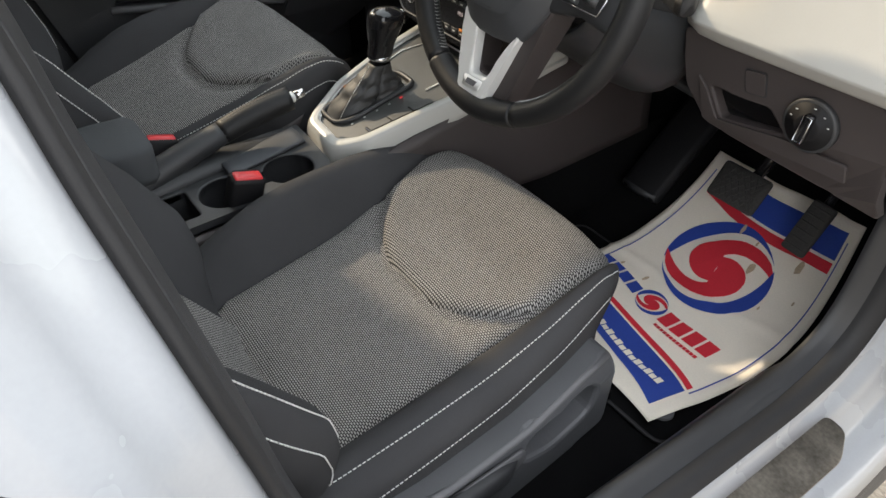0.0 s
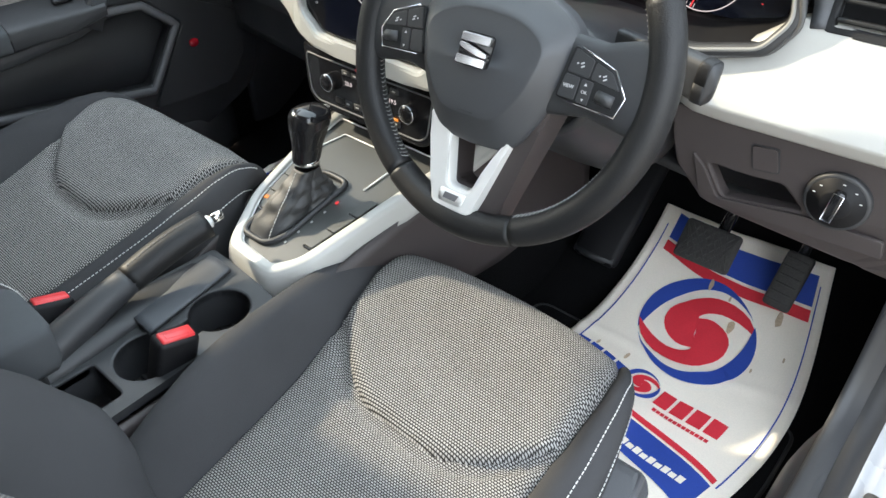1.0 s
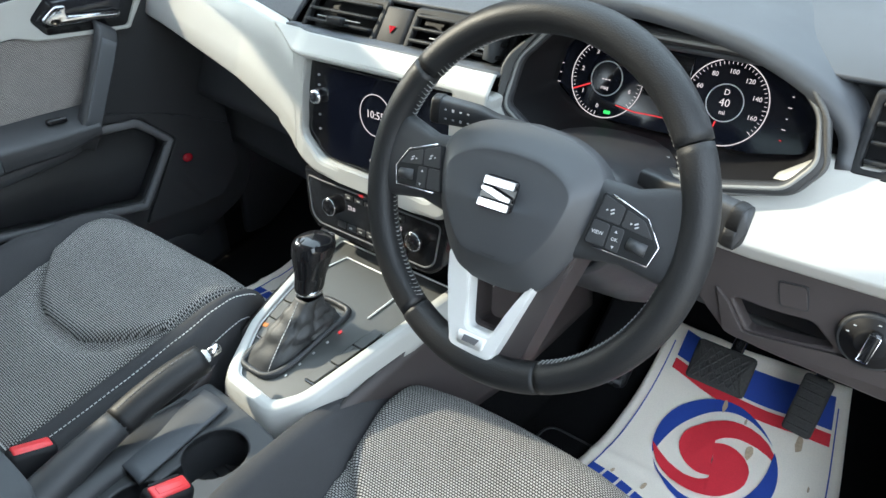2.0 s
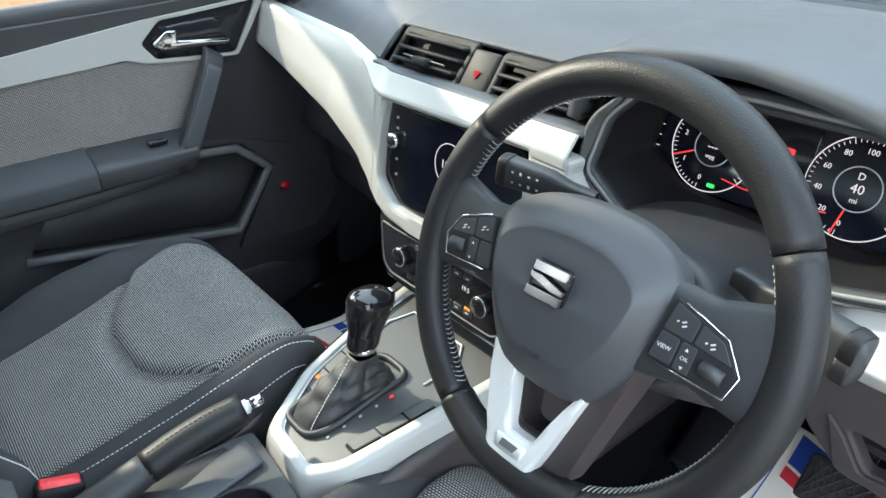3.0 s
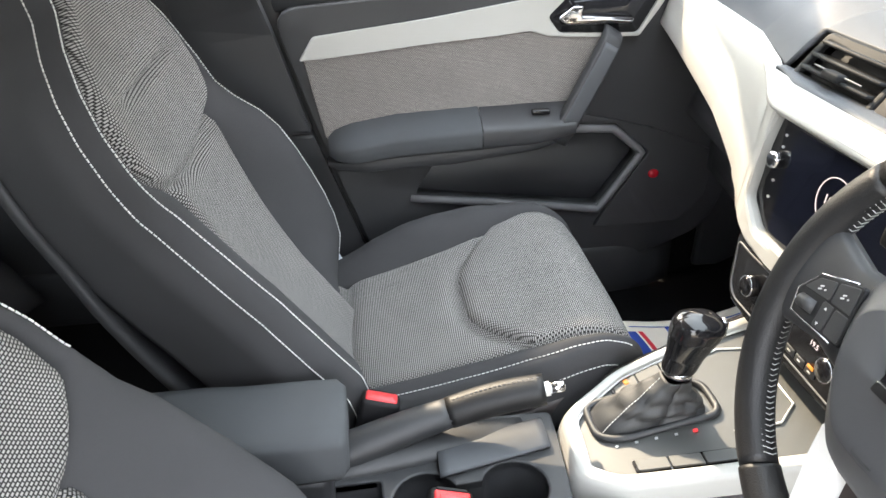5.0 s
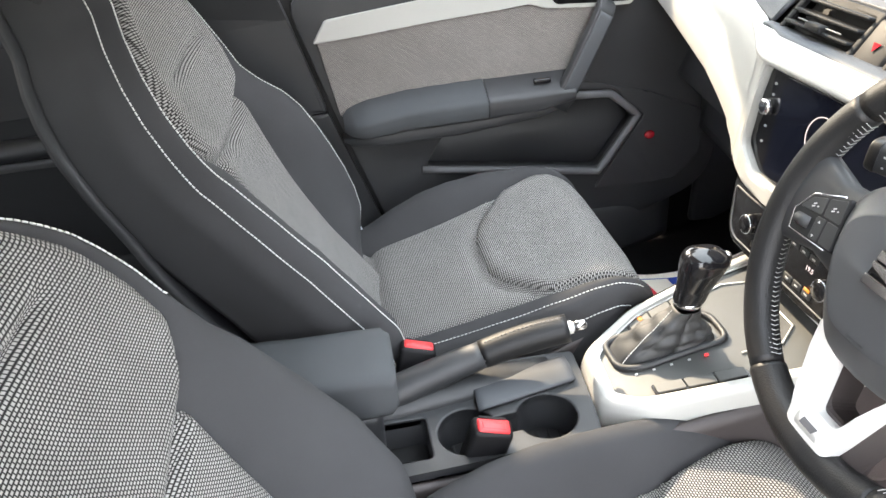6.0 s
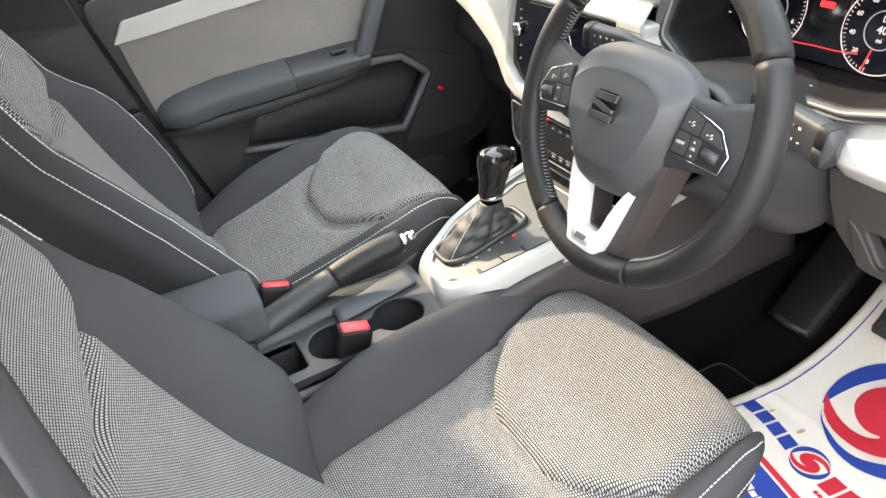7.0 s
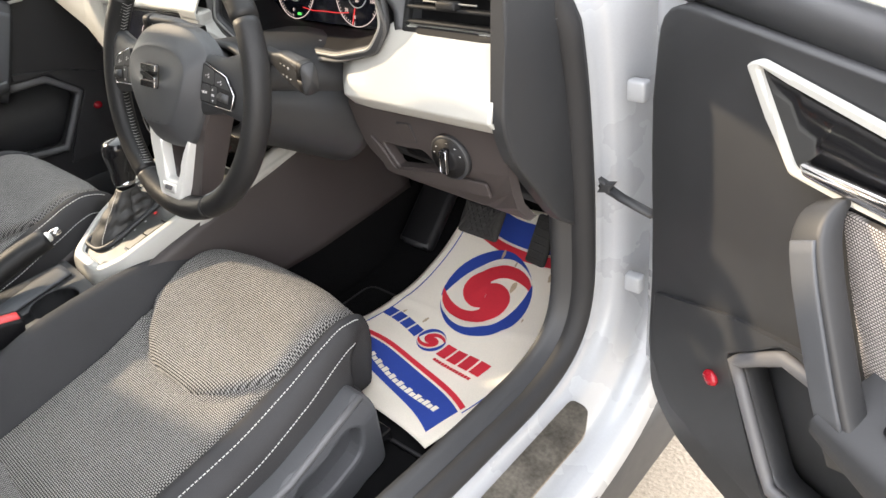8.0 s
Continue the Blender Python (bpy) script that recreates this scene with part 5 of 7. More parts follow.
def build_cluster():
    cl = thing("instrument_cluster", (0.36, 0.86, 1.03), "digital instrument cluster with two lit round dials under a hood", "instrument cluster")
    ring = dense(rounded(CLUSTER, 0.010, 4), 0.02)

    def f(a, b, h):
        return (a, 0.80 + 0.25 * (b - 1.0) - 0.032 * min(1.0, max(0.0, (0.34 - a) / 0.13)) - h, b)
    n = len(ring)

    def tunnel(u, v):
        i = round(u * n) % n
        a0, b0 = ring[i]
        t = v
        a, b = 0.364 + (a0 - 0.364) * (1.0 - 0.05 * t), 1.05 + (b0 - 1.05) * (1.0 - 0.16 * t)
        return (a, f(a0, b0, 0)[1] + (0.868 + 0.25 * (b - 1.03) - f(a0, b0, 0)[1]) * t - 0.004, b)
    part("shroud", grid(tunnel, n, 8, wrap=True), M_BLACK, cl, "dark shroud round the display", solid=0.004)
    part("rim", tube([f(a, b, 0.006) for a, b in ring], 0.0075, 8, closed=True), M_PLASTIC, cl, "dark raised rim")
    part("rim_line", tube([f(0.364 + (a - 0.364) * 0.985, 1.05 + (b - 1.05) * 0.98, 0.012) for a, b in ring], 0.0024, 6, closed=True), M_RIMGREY, cl, "thin satin metal line")
    def bezel(u, v):
        a0, b0 = ring[round(u * n) % n]
        k = 1.0 + 0.045 * v
        a, b = 0.364 + (a0 - 0.364) * k, 1.05 + (b0 - 1.05) * (1.0 + 0.08 * v)
        near = lerp(a0, [(0.17, 0.752), (0.30, 0.762), (0.50, 0.786), (0.56, 0.795)])
        far = f(a0, b0, 0.006)[1]
        low = min(1.0, max(0.0, (1.10 - b0) / 0.05))
        return (a, far + (min(far, near) - far) * low * v ** 0.8, b)
    part("outer_rim", grid(bezel, n, 6, wrap=True), M_RIM_GRAIN, cl, "grained grey outer surround", solid=0.004)

    def D(x, z, lift=0.0):
        return pose(x, 0.868 + 0.25 * (z - 1.03) - lift, z, 90 - 14, 0, 0)
    part("display", plate(dense(rounded([(0.195, 1.10), (0.205, 0.985), (0.51, 0.985), (0.52, 1.10)], 0.01, 3), 0.04), [], lambda a, b, h: (a, 0.868 + 0.25 * (b - 1.03) - h, b), 0.003), M_SCREEN, cl, "dark display", smooth=False)
    for x, nums, red in ((0.276, ["0", "1", "2", "3", "4", "5", "6"], 205), (0.418, ["0", "20", "40", "60", "80", "100", "120", "140", "160"], 258)):
        z = 1.030
        g = part("dial", tube([D(x, z, 0.004) @ Vector((0.046 * math.cos(a * math.pi / 32), 0.046 * math.sin(a * math.pi / 32), 0)) for a in range(64)], 0.0006, 5, closed=True), M_GLOW, cl, "white lit dial ring")
        part("inner_ring", tube([D(x, z, 0.004) @ Vector((0.02 * math.cos(a * math.pi / 24), 0.02 * math.sin(a * math.pi / 24), 0)) for a in range(48)], 0.0007, 5, closed=True), M_MARK, g)
        ticks = bmesh.new()
        for k in range(49):
            a = radians(262 - 300 * k / 48)
            box((0, 0, 0), (0.0028 if k % 6 else 0.005, 0.00055, 0.0004), 0, m=D(x, z, 0.004) @ pose(0.0425 * math.cos(a), 0.0425 * math.sin(a), 0, 0, 0, math.degrees(a)), bm=ticks)
        part("tick_marks", ticks, M_GLOW, g, "white tick marks", smooth=False)
        for k, s in enumerate(nums):
            a = radians(262 - 300 * k / (len(nums) - 1) * 0.93)
            part("numeral", writing(s, 0.0072, D(x, z, 0.0042) @ pose(0.0335 * math.cos(a), 0.0335 * math.sin(a), 0)), M_GLOW, g)
        a = radians(red)
        part("needle", box((0, 0, 0), (0.024, 0.0016, 0.0006), 0, m=D(x, z, 0.0044) @ pose(0.033 * math.cos(a), 0.033 * math.sin(a), 0, 0, 0, red)), M_GLOWRED, g, "red needle", smooth=False)
    part("gear_letter", writing("D", 0.009, D(0.418, 1.041, 0.0045)), M_GLOW, cl)
    part("range_digits", writing("40", 0.012, D(0.418, 1.030, 0.0045)), M_GLOW, cl)
    part("range_unit", writing("mi", 0.007, D(0.418, 1.020, 0.0045)), M_GLOW, cl)
    part("trip_dashes", writing("---", 0.012, D(0.276, 1.030, 0.0045)), M_GLOW, cl)
    part("trip_unit", writing("mpg", 0.006, D(0.276, 1.020, 0.0045)), M_GLOW, cl)
    part("clock_digits", writing("10:55", 0.007, D(0.385, 1.088, 0.0045)), M_GLOW, cl)
    part("selector_letter", writing("P", 0.008, D(0.345, 1.086, 0.0045)), M_GLOW, cl)
    part("mode_light", box((0, 0, 0), (0.008, 0.004, 0.0006), 0.001, m=D(0.286, 0.993, 0.0045)), M_GLOWGREEN, cl, "green indicator")
    part("red_line", tube([D(a, b, 0.0045) @ Vector((0, 0, 0)) for a, b in ((0.295, 1.003), (0.32, 1.0), (0.345, 1.001), (0.375, 1.001), (0.40, 1.003))], 0.0007, 5), M_GLOWRED, cl, "red line along the lower edge")
    part("centre_picture", box((0, 0, 0), (0.055, 0.05, 0.0006), 0.001, m=D(0.347, 1.045, 0.004)), M_PIANO, cl, "dark centre field")
    part("centre_car", box((0, 0, 0), (0.018, 0.007, 0.0006), 0.002, m=D(0.347, 1.045, 0.0046)), M_GLOWRED, cl, "red car symbol")
    for x, col in ((0.214, M_GLOW), (0.484, M_GLOW)):
        for k in range(7):
            part("scale_mark", box((0, 0, 0), (0.004 if k % 2 else 0.002, 0.0009, 0.0005), 0, m=D(x, 1.005 + 0.011 * k, 0.0045)), M_GLOWRED if (k == 6 and x < 0.3) or (k == 0 and x > 0.4) else col, cl)
    # hood over the cluster
    arch = spline([(x, 0, z) for x, z in ((0.166, 1.050), (0.180, 1.098), (0.210, 1.120), (0.27, 1.1275), (0.33, 1.126), (0.40, 1.117), (0.46, 1.102), (0.515, 1.076), (0.548, 1.045), (0.556, 1.010))], 48)

    def hood(u, v):
        p = arch[round(u * 48)]
        s = min(1.0, max(0.0, (p.z - 1.03) / 0.10))
        spread = 1.0 + 0.22 * v
        top = p.z + 0.014 * math.sin(min(1.0, v * 2) * math.pi / 2) * s - 0.020 * v * v
        return (0.362 + (p.x - 0.362) * spread, f(p.x, p.z, 0.016 * s)[1] - 0.024 * s + 0.36 * v, top)
    part("hood", grid(hood, 48, 16), M_PLASTIC_SOFT, cl, "grained grey hood", solid=0.014)


# ---- steering wheel ----
def build_wheel():
    WC, TILT, YAW = Vector((0.328, 0.610, 0.974)), 19.0, 2.0
    m = pose(*WC, 90 - TILT, 0, YAW)       # x right, y up the wheel, z towards the driver
    R, r = 0.1685, 0.0170
    w = thing("steering_wheel", WC, "black leather steering wheel with satin lower spoke and dark hub", "steering wheel")

    def rim_pt(a):
        return Vector((-0.002 + R * math.cos(a), 0.004 + 1.015 * R * math.sin(a), 0))
    segs = (("rim_top", 31, 143), ("rim_side", 143.6, 237), ("rim_side", -67, 30.4), ("rim_bottom", 237.6, 292.4))
    for nm, a0, a1 in segs:
        path = [m @ rim_pt(radians(a0 + (a1 - a0) * k / 40)) for k in range(41)]
        part(nm, tube(path, lambda t: r * (1 + 0.06 * math.sin(math.pi * t)) * (0.985 if t in (0, 1) else 1), 16, flat=0.92), M_LEATHER, w, "black grained leather rim")
    # cross-stitching on the inside of the side grips
    for a0, a1 in ((145, 236), (100, 142), (-50, 30), (32, 80), (294, 310)):
        bm = bmesh.new()
        n = int(abs(a1 - a0) / 1.7)
        for k in range(n):
            a = radians(a0 + (a1 - a0) * k / n)
            p, q = rim_pt(a), rim_pt(a + 0.012)
            d = -p.normalized()
            tube([m @ (p + d * r * 0.86 + Vector((0, 0, 0.007))), m @ (q + d * r * 1.0), m @ (p + d * r * 0.9 - Vector((0, 0, 0.006)))], 0.00045, 5, bm)
        part("cross_stitching", bm, M_THREAD, w, "pale cross stitching")
    # hub
    outline = spline([(0, 0.077, 0), (0.040, 0.073, 0), (0.070, 0.060, 0), (0.086, 0.042, 0), (0.087, 0.020, 0), (0.080, -0.012, 0), (0.067, -0.042, 0), (0.050, -0.068, 0), (0.032, -0.079, 0), (0, -0.082, 0)], 36)
    loop = [(p.x, p.y) for p in outline] + [(-p.x, p.y) for p in outline[-2:0:-1]]
    k = len(loop)

    prof = [(1.0, -0.012), (1.0, 0.006), (0.99, 0.0118), (0.972, 0.0145), (0.755, 0.0335), (0.742, 0.0346), (0.725, 0.0352), (0.35, 0.0383), (0.0, 0.039)]

    def hub(u, v):
        x, y = loop[round(u * k) % k]
        q = v * 8
        i = min(7, int(q))
        sc, z = (prof[i][j] + (prof[i + 1][j] - prof[i][j]) * (q - i) for j in (0, 1))
        sy = max(sc - 0.45 * min(1 - sc, sc, 0.26), 0.002)
        return m @ Vector((x * max(sc, 0.002) - 0.004, y * sy, z - 0.006 * max(0.0, y) / 0.07 * v))
    hb = part("hub", grid(hub, k, 40, wrap=True), M_HUB, w, "dark grey padded hub")
    part("emblem_field", plate(rounded([(-0.0185, 0.0158), (0.0185, 0.0158), (0.0185, -0.0158), (-0.0185, -0.0158)], 0.006, 4), [], lambda a, b, h: m @ Vector((a - 0.004 + 0.10 * b, b + 0.011, 0.0384 + h)), 0.002, 0.0008), M_PIANO, hb, "dark field round the emblem", smooth=False)
    em = bmesh.new()
    sk = lambda a, b, h: m @ Vector((0.90 * a - 0.004 + 0.08 * b, 0.70 * b + 0.011, 0.0402 + h))
    plate(rounded([(-0.019, 0.021), (0.019, 0.021), (0.019, 0.009), (-0.019, 0.009)], 0.002, 3), [], sk, 0.004, 0.001, em)
    plate(rounded([(-0.019, 0.0075), (-0.007, 0.0075), (0.019, -0.001), (0.019, -0.0075), (0.007, -0.0075), (-0.019, 0.001)], 0.002, 3), [], sk, 0.0045, 0.001, em)
    plate(rounded([(-0.019, -0.009), (0.019, -0.009), (0.019, -0.021), (-0.019, -0.021)], 0.002, 3), [], sk, 0.004, 0.001, em)
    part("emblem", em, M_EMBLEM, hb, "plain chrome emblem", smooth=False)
    part("airbag_mark", box((0, 0, 0), (0.018, 0.005, 0.0006), 0.001, m=m @ pose(-0.004, -0.046, 0.0352)), M_PLASTIC, hb)
    # side spokes with key pads
    for s in (-1, 1):
        def spoke(u, v):
            x = 0.06 + 0.098 * u
            a = 2 * math.pi * v
            hy = lerp(u, [(0, 0.040), (0.5, 0.034), (1, 0.046)])
            yc = lerp(u, [(0, 0.008), (1, 0.014)])
            c, q = math.cos(a), math.sin(a)
            return m @ Vector((s * x, yc + hy * math.copysign(abs(c) ** 0.6, c), -0.002 + 0.013 * math.copysign(abs(q) ** 0.6, q) + 0.006 * (1 - u)))
        sp = part("side_spoke", grid(spoke, 12, 20), M_PLASTIC, w, "dark side spoke")
        kp = rounded([(0.086, 0.038), (0.128, 0.024), (0.142, 0.004), (0.137, -0.014), (0.078, -0.010)], 0.004, 3)
        face = lambda a, b, h: m @ Vector((s * a, b, 0.0125 + 0.006 * (1 - (a - 0.06) / 0.1) + h))
        part("key_pad", plate(kp, [], face, 0.004, 0.001), M_VENT, sp, "satin black key pad", smooth=False)
        part("pad_trim", tube([face(a, b, 0.003) for a, b in [(0.094, 0.0365), (0.1285, 0.0245), (0.1425, 0.004), (0.1375, -0.0145), (0.088, -0.0115)]], 0.0009, 6), M_CHROME, sp, "thin chrome edge")
        for ring in ([(0.0885, 0.0355), (0.108, 0.0285), (0.106, 0.0125), (0.0845, 0.0145)], [(0.110, 0.0278), (0.127, 0.0218), (0.1365, 0.0085), (0.108, 0.0125)], [(0.0840, 0.0125), (0.0985, 0.0112), (0.0970, -0.0090), (0.0800, -0.0085)], [(0.1005, 0.0112), (0.112, 0.0102), (0.1105, -0.0108), (0.099, -0.0098)]):
            part("key", plate(rounded(ring, 0.002, 3), [], lambda a, b, h: face(a, b, 0.0032 + h), 0.0014, 0.0005), M_PLASTIC, sp, smooth=False)
        flat = m.to_3x3().to_4x4()
        for a, b in ((0.0965, 0.0225), (0.1195, 0.0165)):
            for da, db, n in ((-0.0035, 0.0005, 0.0018), (0.0010, 0.0014, 0.0036), (0.0018, -0.0014, 0.0036)):
                part("key_symbol", box((0, 0, 0), (n, 0.0013, 0.0004), 0.0003, m=Matrix.Translation(face(a + da, b + db, 0.0052)) @ flat @ pose(0, 0, 0, 0, 0, 30)), M_MARK, sp)
        if s > 0:
            part("key_word", writing("VIEW", 0.0046, Matrix.Translation(face(0.0895, 0.002, 0.0052)) @ flat), M_MARK, sp, smooth=False)
            part("key_word", writing("OK", 0.0042, Matrix.Translation(face(0.1055, 0.000, 0.0052)) @ flat), M_MARK, sp, smooth=False)
        for b in (0.0065, -0.0065):
            part("key_symbol", lathe([(0.0015, 0.0), (0.0015, 0.0005)], Matrix.Translation(face(0.1055, b, 0.0052)) @ flat @ pose(0, 0, 0, 0, 0, 90 if b > 0 else 30), 3), M_MARK, sp, smooth=False)
        part("roller", tube([face(0.117, 0.000, 0.003), face(0.1335, -0.002, 0.003)], 0.0058, 14), M_PLASTIC, sp, "ribbed roller")
    # lower spoke, an open satin frame
    lower = rounded([(-0.060, -0.058), (0.046, -0.058), (0.011, -0.158), (-0.038, -0.158)], 0.008, 4)
    win = rounded([(-0.031, -0.062), (0.0385, -0.062), (0.0055, -0.130), (-0.0205, -0.130)], 0.006, 4)
    part("lower_spoke", plate(dense(lower, 0.02), [dense(win, 0.02)], lambda a, b, h: m @ Vector((a, b, -0.002 + 0.05 * max(0, b + 0.12) + h)), 0.015, 0.004), M_SILVER, w, "satin silver open lower spoke", smooth=False)
    back = rounded([(-0.074, -0.020), (0.074, -0.020), (0.034, -0.160), (-0.040, -0.160)], 0.012, 4)
    hollow = rounded([(-0.034, -0.050), (0.036, -0.050), (0.006, -0.126), (-0.022, -0.126)], 0.008, 4)
    part("spoke_back", plate(dense(back, 0.02), [dense(hollow, 0.02)], lambda a, b, h: m @ Vector((a, b, -0.034 + 0.1 * (b + 0.156) * (h > 0.02) + h)), 0.030, 0.006), M_PLASTIC_BROWN, w, "brownish dark back of the lower spoke", smooth=False)
    part("spoke_badge", plate(rounded([(-0.028, -0.135), (0.006, -0.135), (0.002, -0.149), (-0.028, -0.149)], 0.003, 3), [], lambda a, b, h: m @ Vector((a, b, 0.0135 + h)), 0.001), M_SILVER, w, "small silver badge field")
    part("spoke_badge_mark", plate([(-0.020, -0.138), (-0.002, -0.138), (-0.006, -0.145), (-0.022, -0.145)], [], lambda a, b, h: m @ Vector((a, b, 0.0148 + h)), 0.0006), M_GREY, w, "plain dark mark", smooth=False)
    part("back_cover", lathe([(0.005, 0.01), (0.055, 0.008), (0.062, -0.02), (0.05, -0.055), (0.045, -0.07)], m, 28), M_PLASTIC, w, "dark back cover")
    # column with stalks
    col = thing("steering_column", WC + Vector((0, 0.12, -0.02)), "dark plastic steering column shroud", "steering column")

    def shroud(u, v):
        a = 2 * math.pi * v
        c, s = math.cos(a), math.sin(a)
        ry = lerp(u, [(0, 0.052), (0.4, 0.062), (1, 0.085)])
        low = lerp(u, [(0, 0.06), (0.35, 0.085), (1, 0.12)])
        return m @ Vector((0.078 * (1 + 0.5 * u) * math.copysign(abs(c) ** 0.7, c), (ry if s > 0 else low) * math.copysign(abs(s) ** 0.7, s), -0.05 - 0.20 * u))
    part("shroud", grid(shroud, 14, 28), M_PLASTIC, col, "dark column shroud", solid=0.006)
    for a, b in ((Vector((0.264, 0.700, 1.012)), Vector((0.168, 0.668, 1.022))), (Vector((0.405, 0.705, 0.994)), Vector((0.516, 0.684, 0.980)))):
        st = thing("column_stalk", a, "black control stalk with white symbols", "stalk", "column stalks")
        q = look(a, b)            # the stalk runs along its -z
        n = (b - a).length
        frm = q @ Matrix.Diagonal((1, 1, -1, 1))
        slim = 1.2 if b.x > 0.3 else 0.85
        secs = [(0.0, 0.007, 0.007), (0.25, 0.009, 0.008), (0.45, 0.015, 0.010), (0.9, 0.0175, 0.0115), (0.975, 0.0165, 0.0105), (0.995, 0.012, 0.007), (1.0, 0.0005, 0.0005)]

        def stem(u, v):
            wv, hv = lerp(u, [(x, y) for x, y, z in secs]), lerp(u, [(x, z) for x, y, z in secs])
            c, d = math.cos(2 * math.pi * v), math.sin(2 * math.pi * v)
            return frm @ Vector((hv * math.copysign(abs(c) ** 0.5, c), slim * wv * math.copysign(abs(d) ** 0.5, d), n * u))
        part("stem", grid(stem, 30, 24), M_PLASTIC, st, "black stem")
        part("end_cap", grid(lambda u, v: frm @ Vector((frm.inverted() @ Vector(stem(0.86 + 0.10 * u, v))) * Vector((1.03, 1.03, 1.0))), 6, 24), M_LEATHER, st, "black ribbed end", solid=0.0006)
        for i in range(4 if slim < 1.0 else 3):
            for j in (-1, 1):
                p = a.lerp(b, 0.50 + 0.085 * i)
                part("symbol", box((0, 0, 0), (0.0030, 0.0018 + 0.0014 * ((i + j) % 3 == 0), 0.0005), 0.0003, m=Matrix.Translation(p + Vector((0, -0.0118, 0.006 * slim * j))) @ pose(0, 0, 0, 90, 0, 0)), M_MARK, st)
    return w


def build_light_switch():
    p = Vector((0.627, 0.792, 0.851))
    m = pose(*p, 90 + 3, 0, 0)
    sw = thing("light_switch", p, "round black rotary light switch on the lower panel", "switch")
    part("bezel", lathe([(0.0325, -0.006), (0.0325, 0.001), (0.031, 0.003), (0.0285, 0.003)], m, 40), M_PLASTIC, sw, "black round bezel")
    d = part("dial", lathe([(0.0285, 0.0), (0.0285, 0.0035), (0.017, 0.0042), (0.016, 0.007), (0.0135, 0.0085)], m, 40), M_BLACK, sw, "matt black dial")
    part("grip", box((0, 0, 0), (0.0125, 0.038, 0.010), 0.004, m=m @ pose(0, 0, 0.0095, 0, 0, -8)), M_PIANO, sw, "raised grip")
    part("grip_trim", tube([m @ pose(0, 0, 0, 0, 0, -8) @ Vector(v) for v in ((-0.005, -0.017, 0.0142), (-0.005, 0.0165, 0.0142), (0.005, 0.0165, 0.0142), (0.005, -0.017, 0.0142))], 0.0007, 6, closed=True), M_CHROME, sw, "chrome edge on the grip")
    for a in (20, 50, 85, 140, 165):
        part("symbol", box((0, 0, 0), (0.0030, 0.0013, 0.0006), 0.0004, m=m @ pose(0.0235 * math.cos(radians(a)), 0.0235 * math.sin(radians(a)), 0.0042)), M_MARK, d)
    return sw


# ---- centre console ----
def deck(y):
    """Height of the selector deck, rising forwards."""
    return 0.622 + 0.40 * (y - 0.45) - 0.25 * (y - 0.45) ** 2


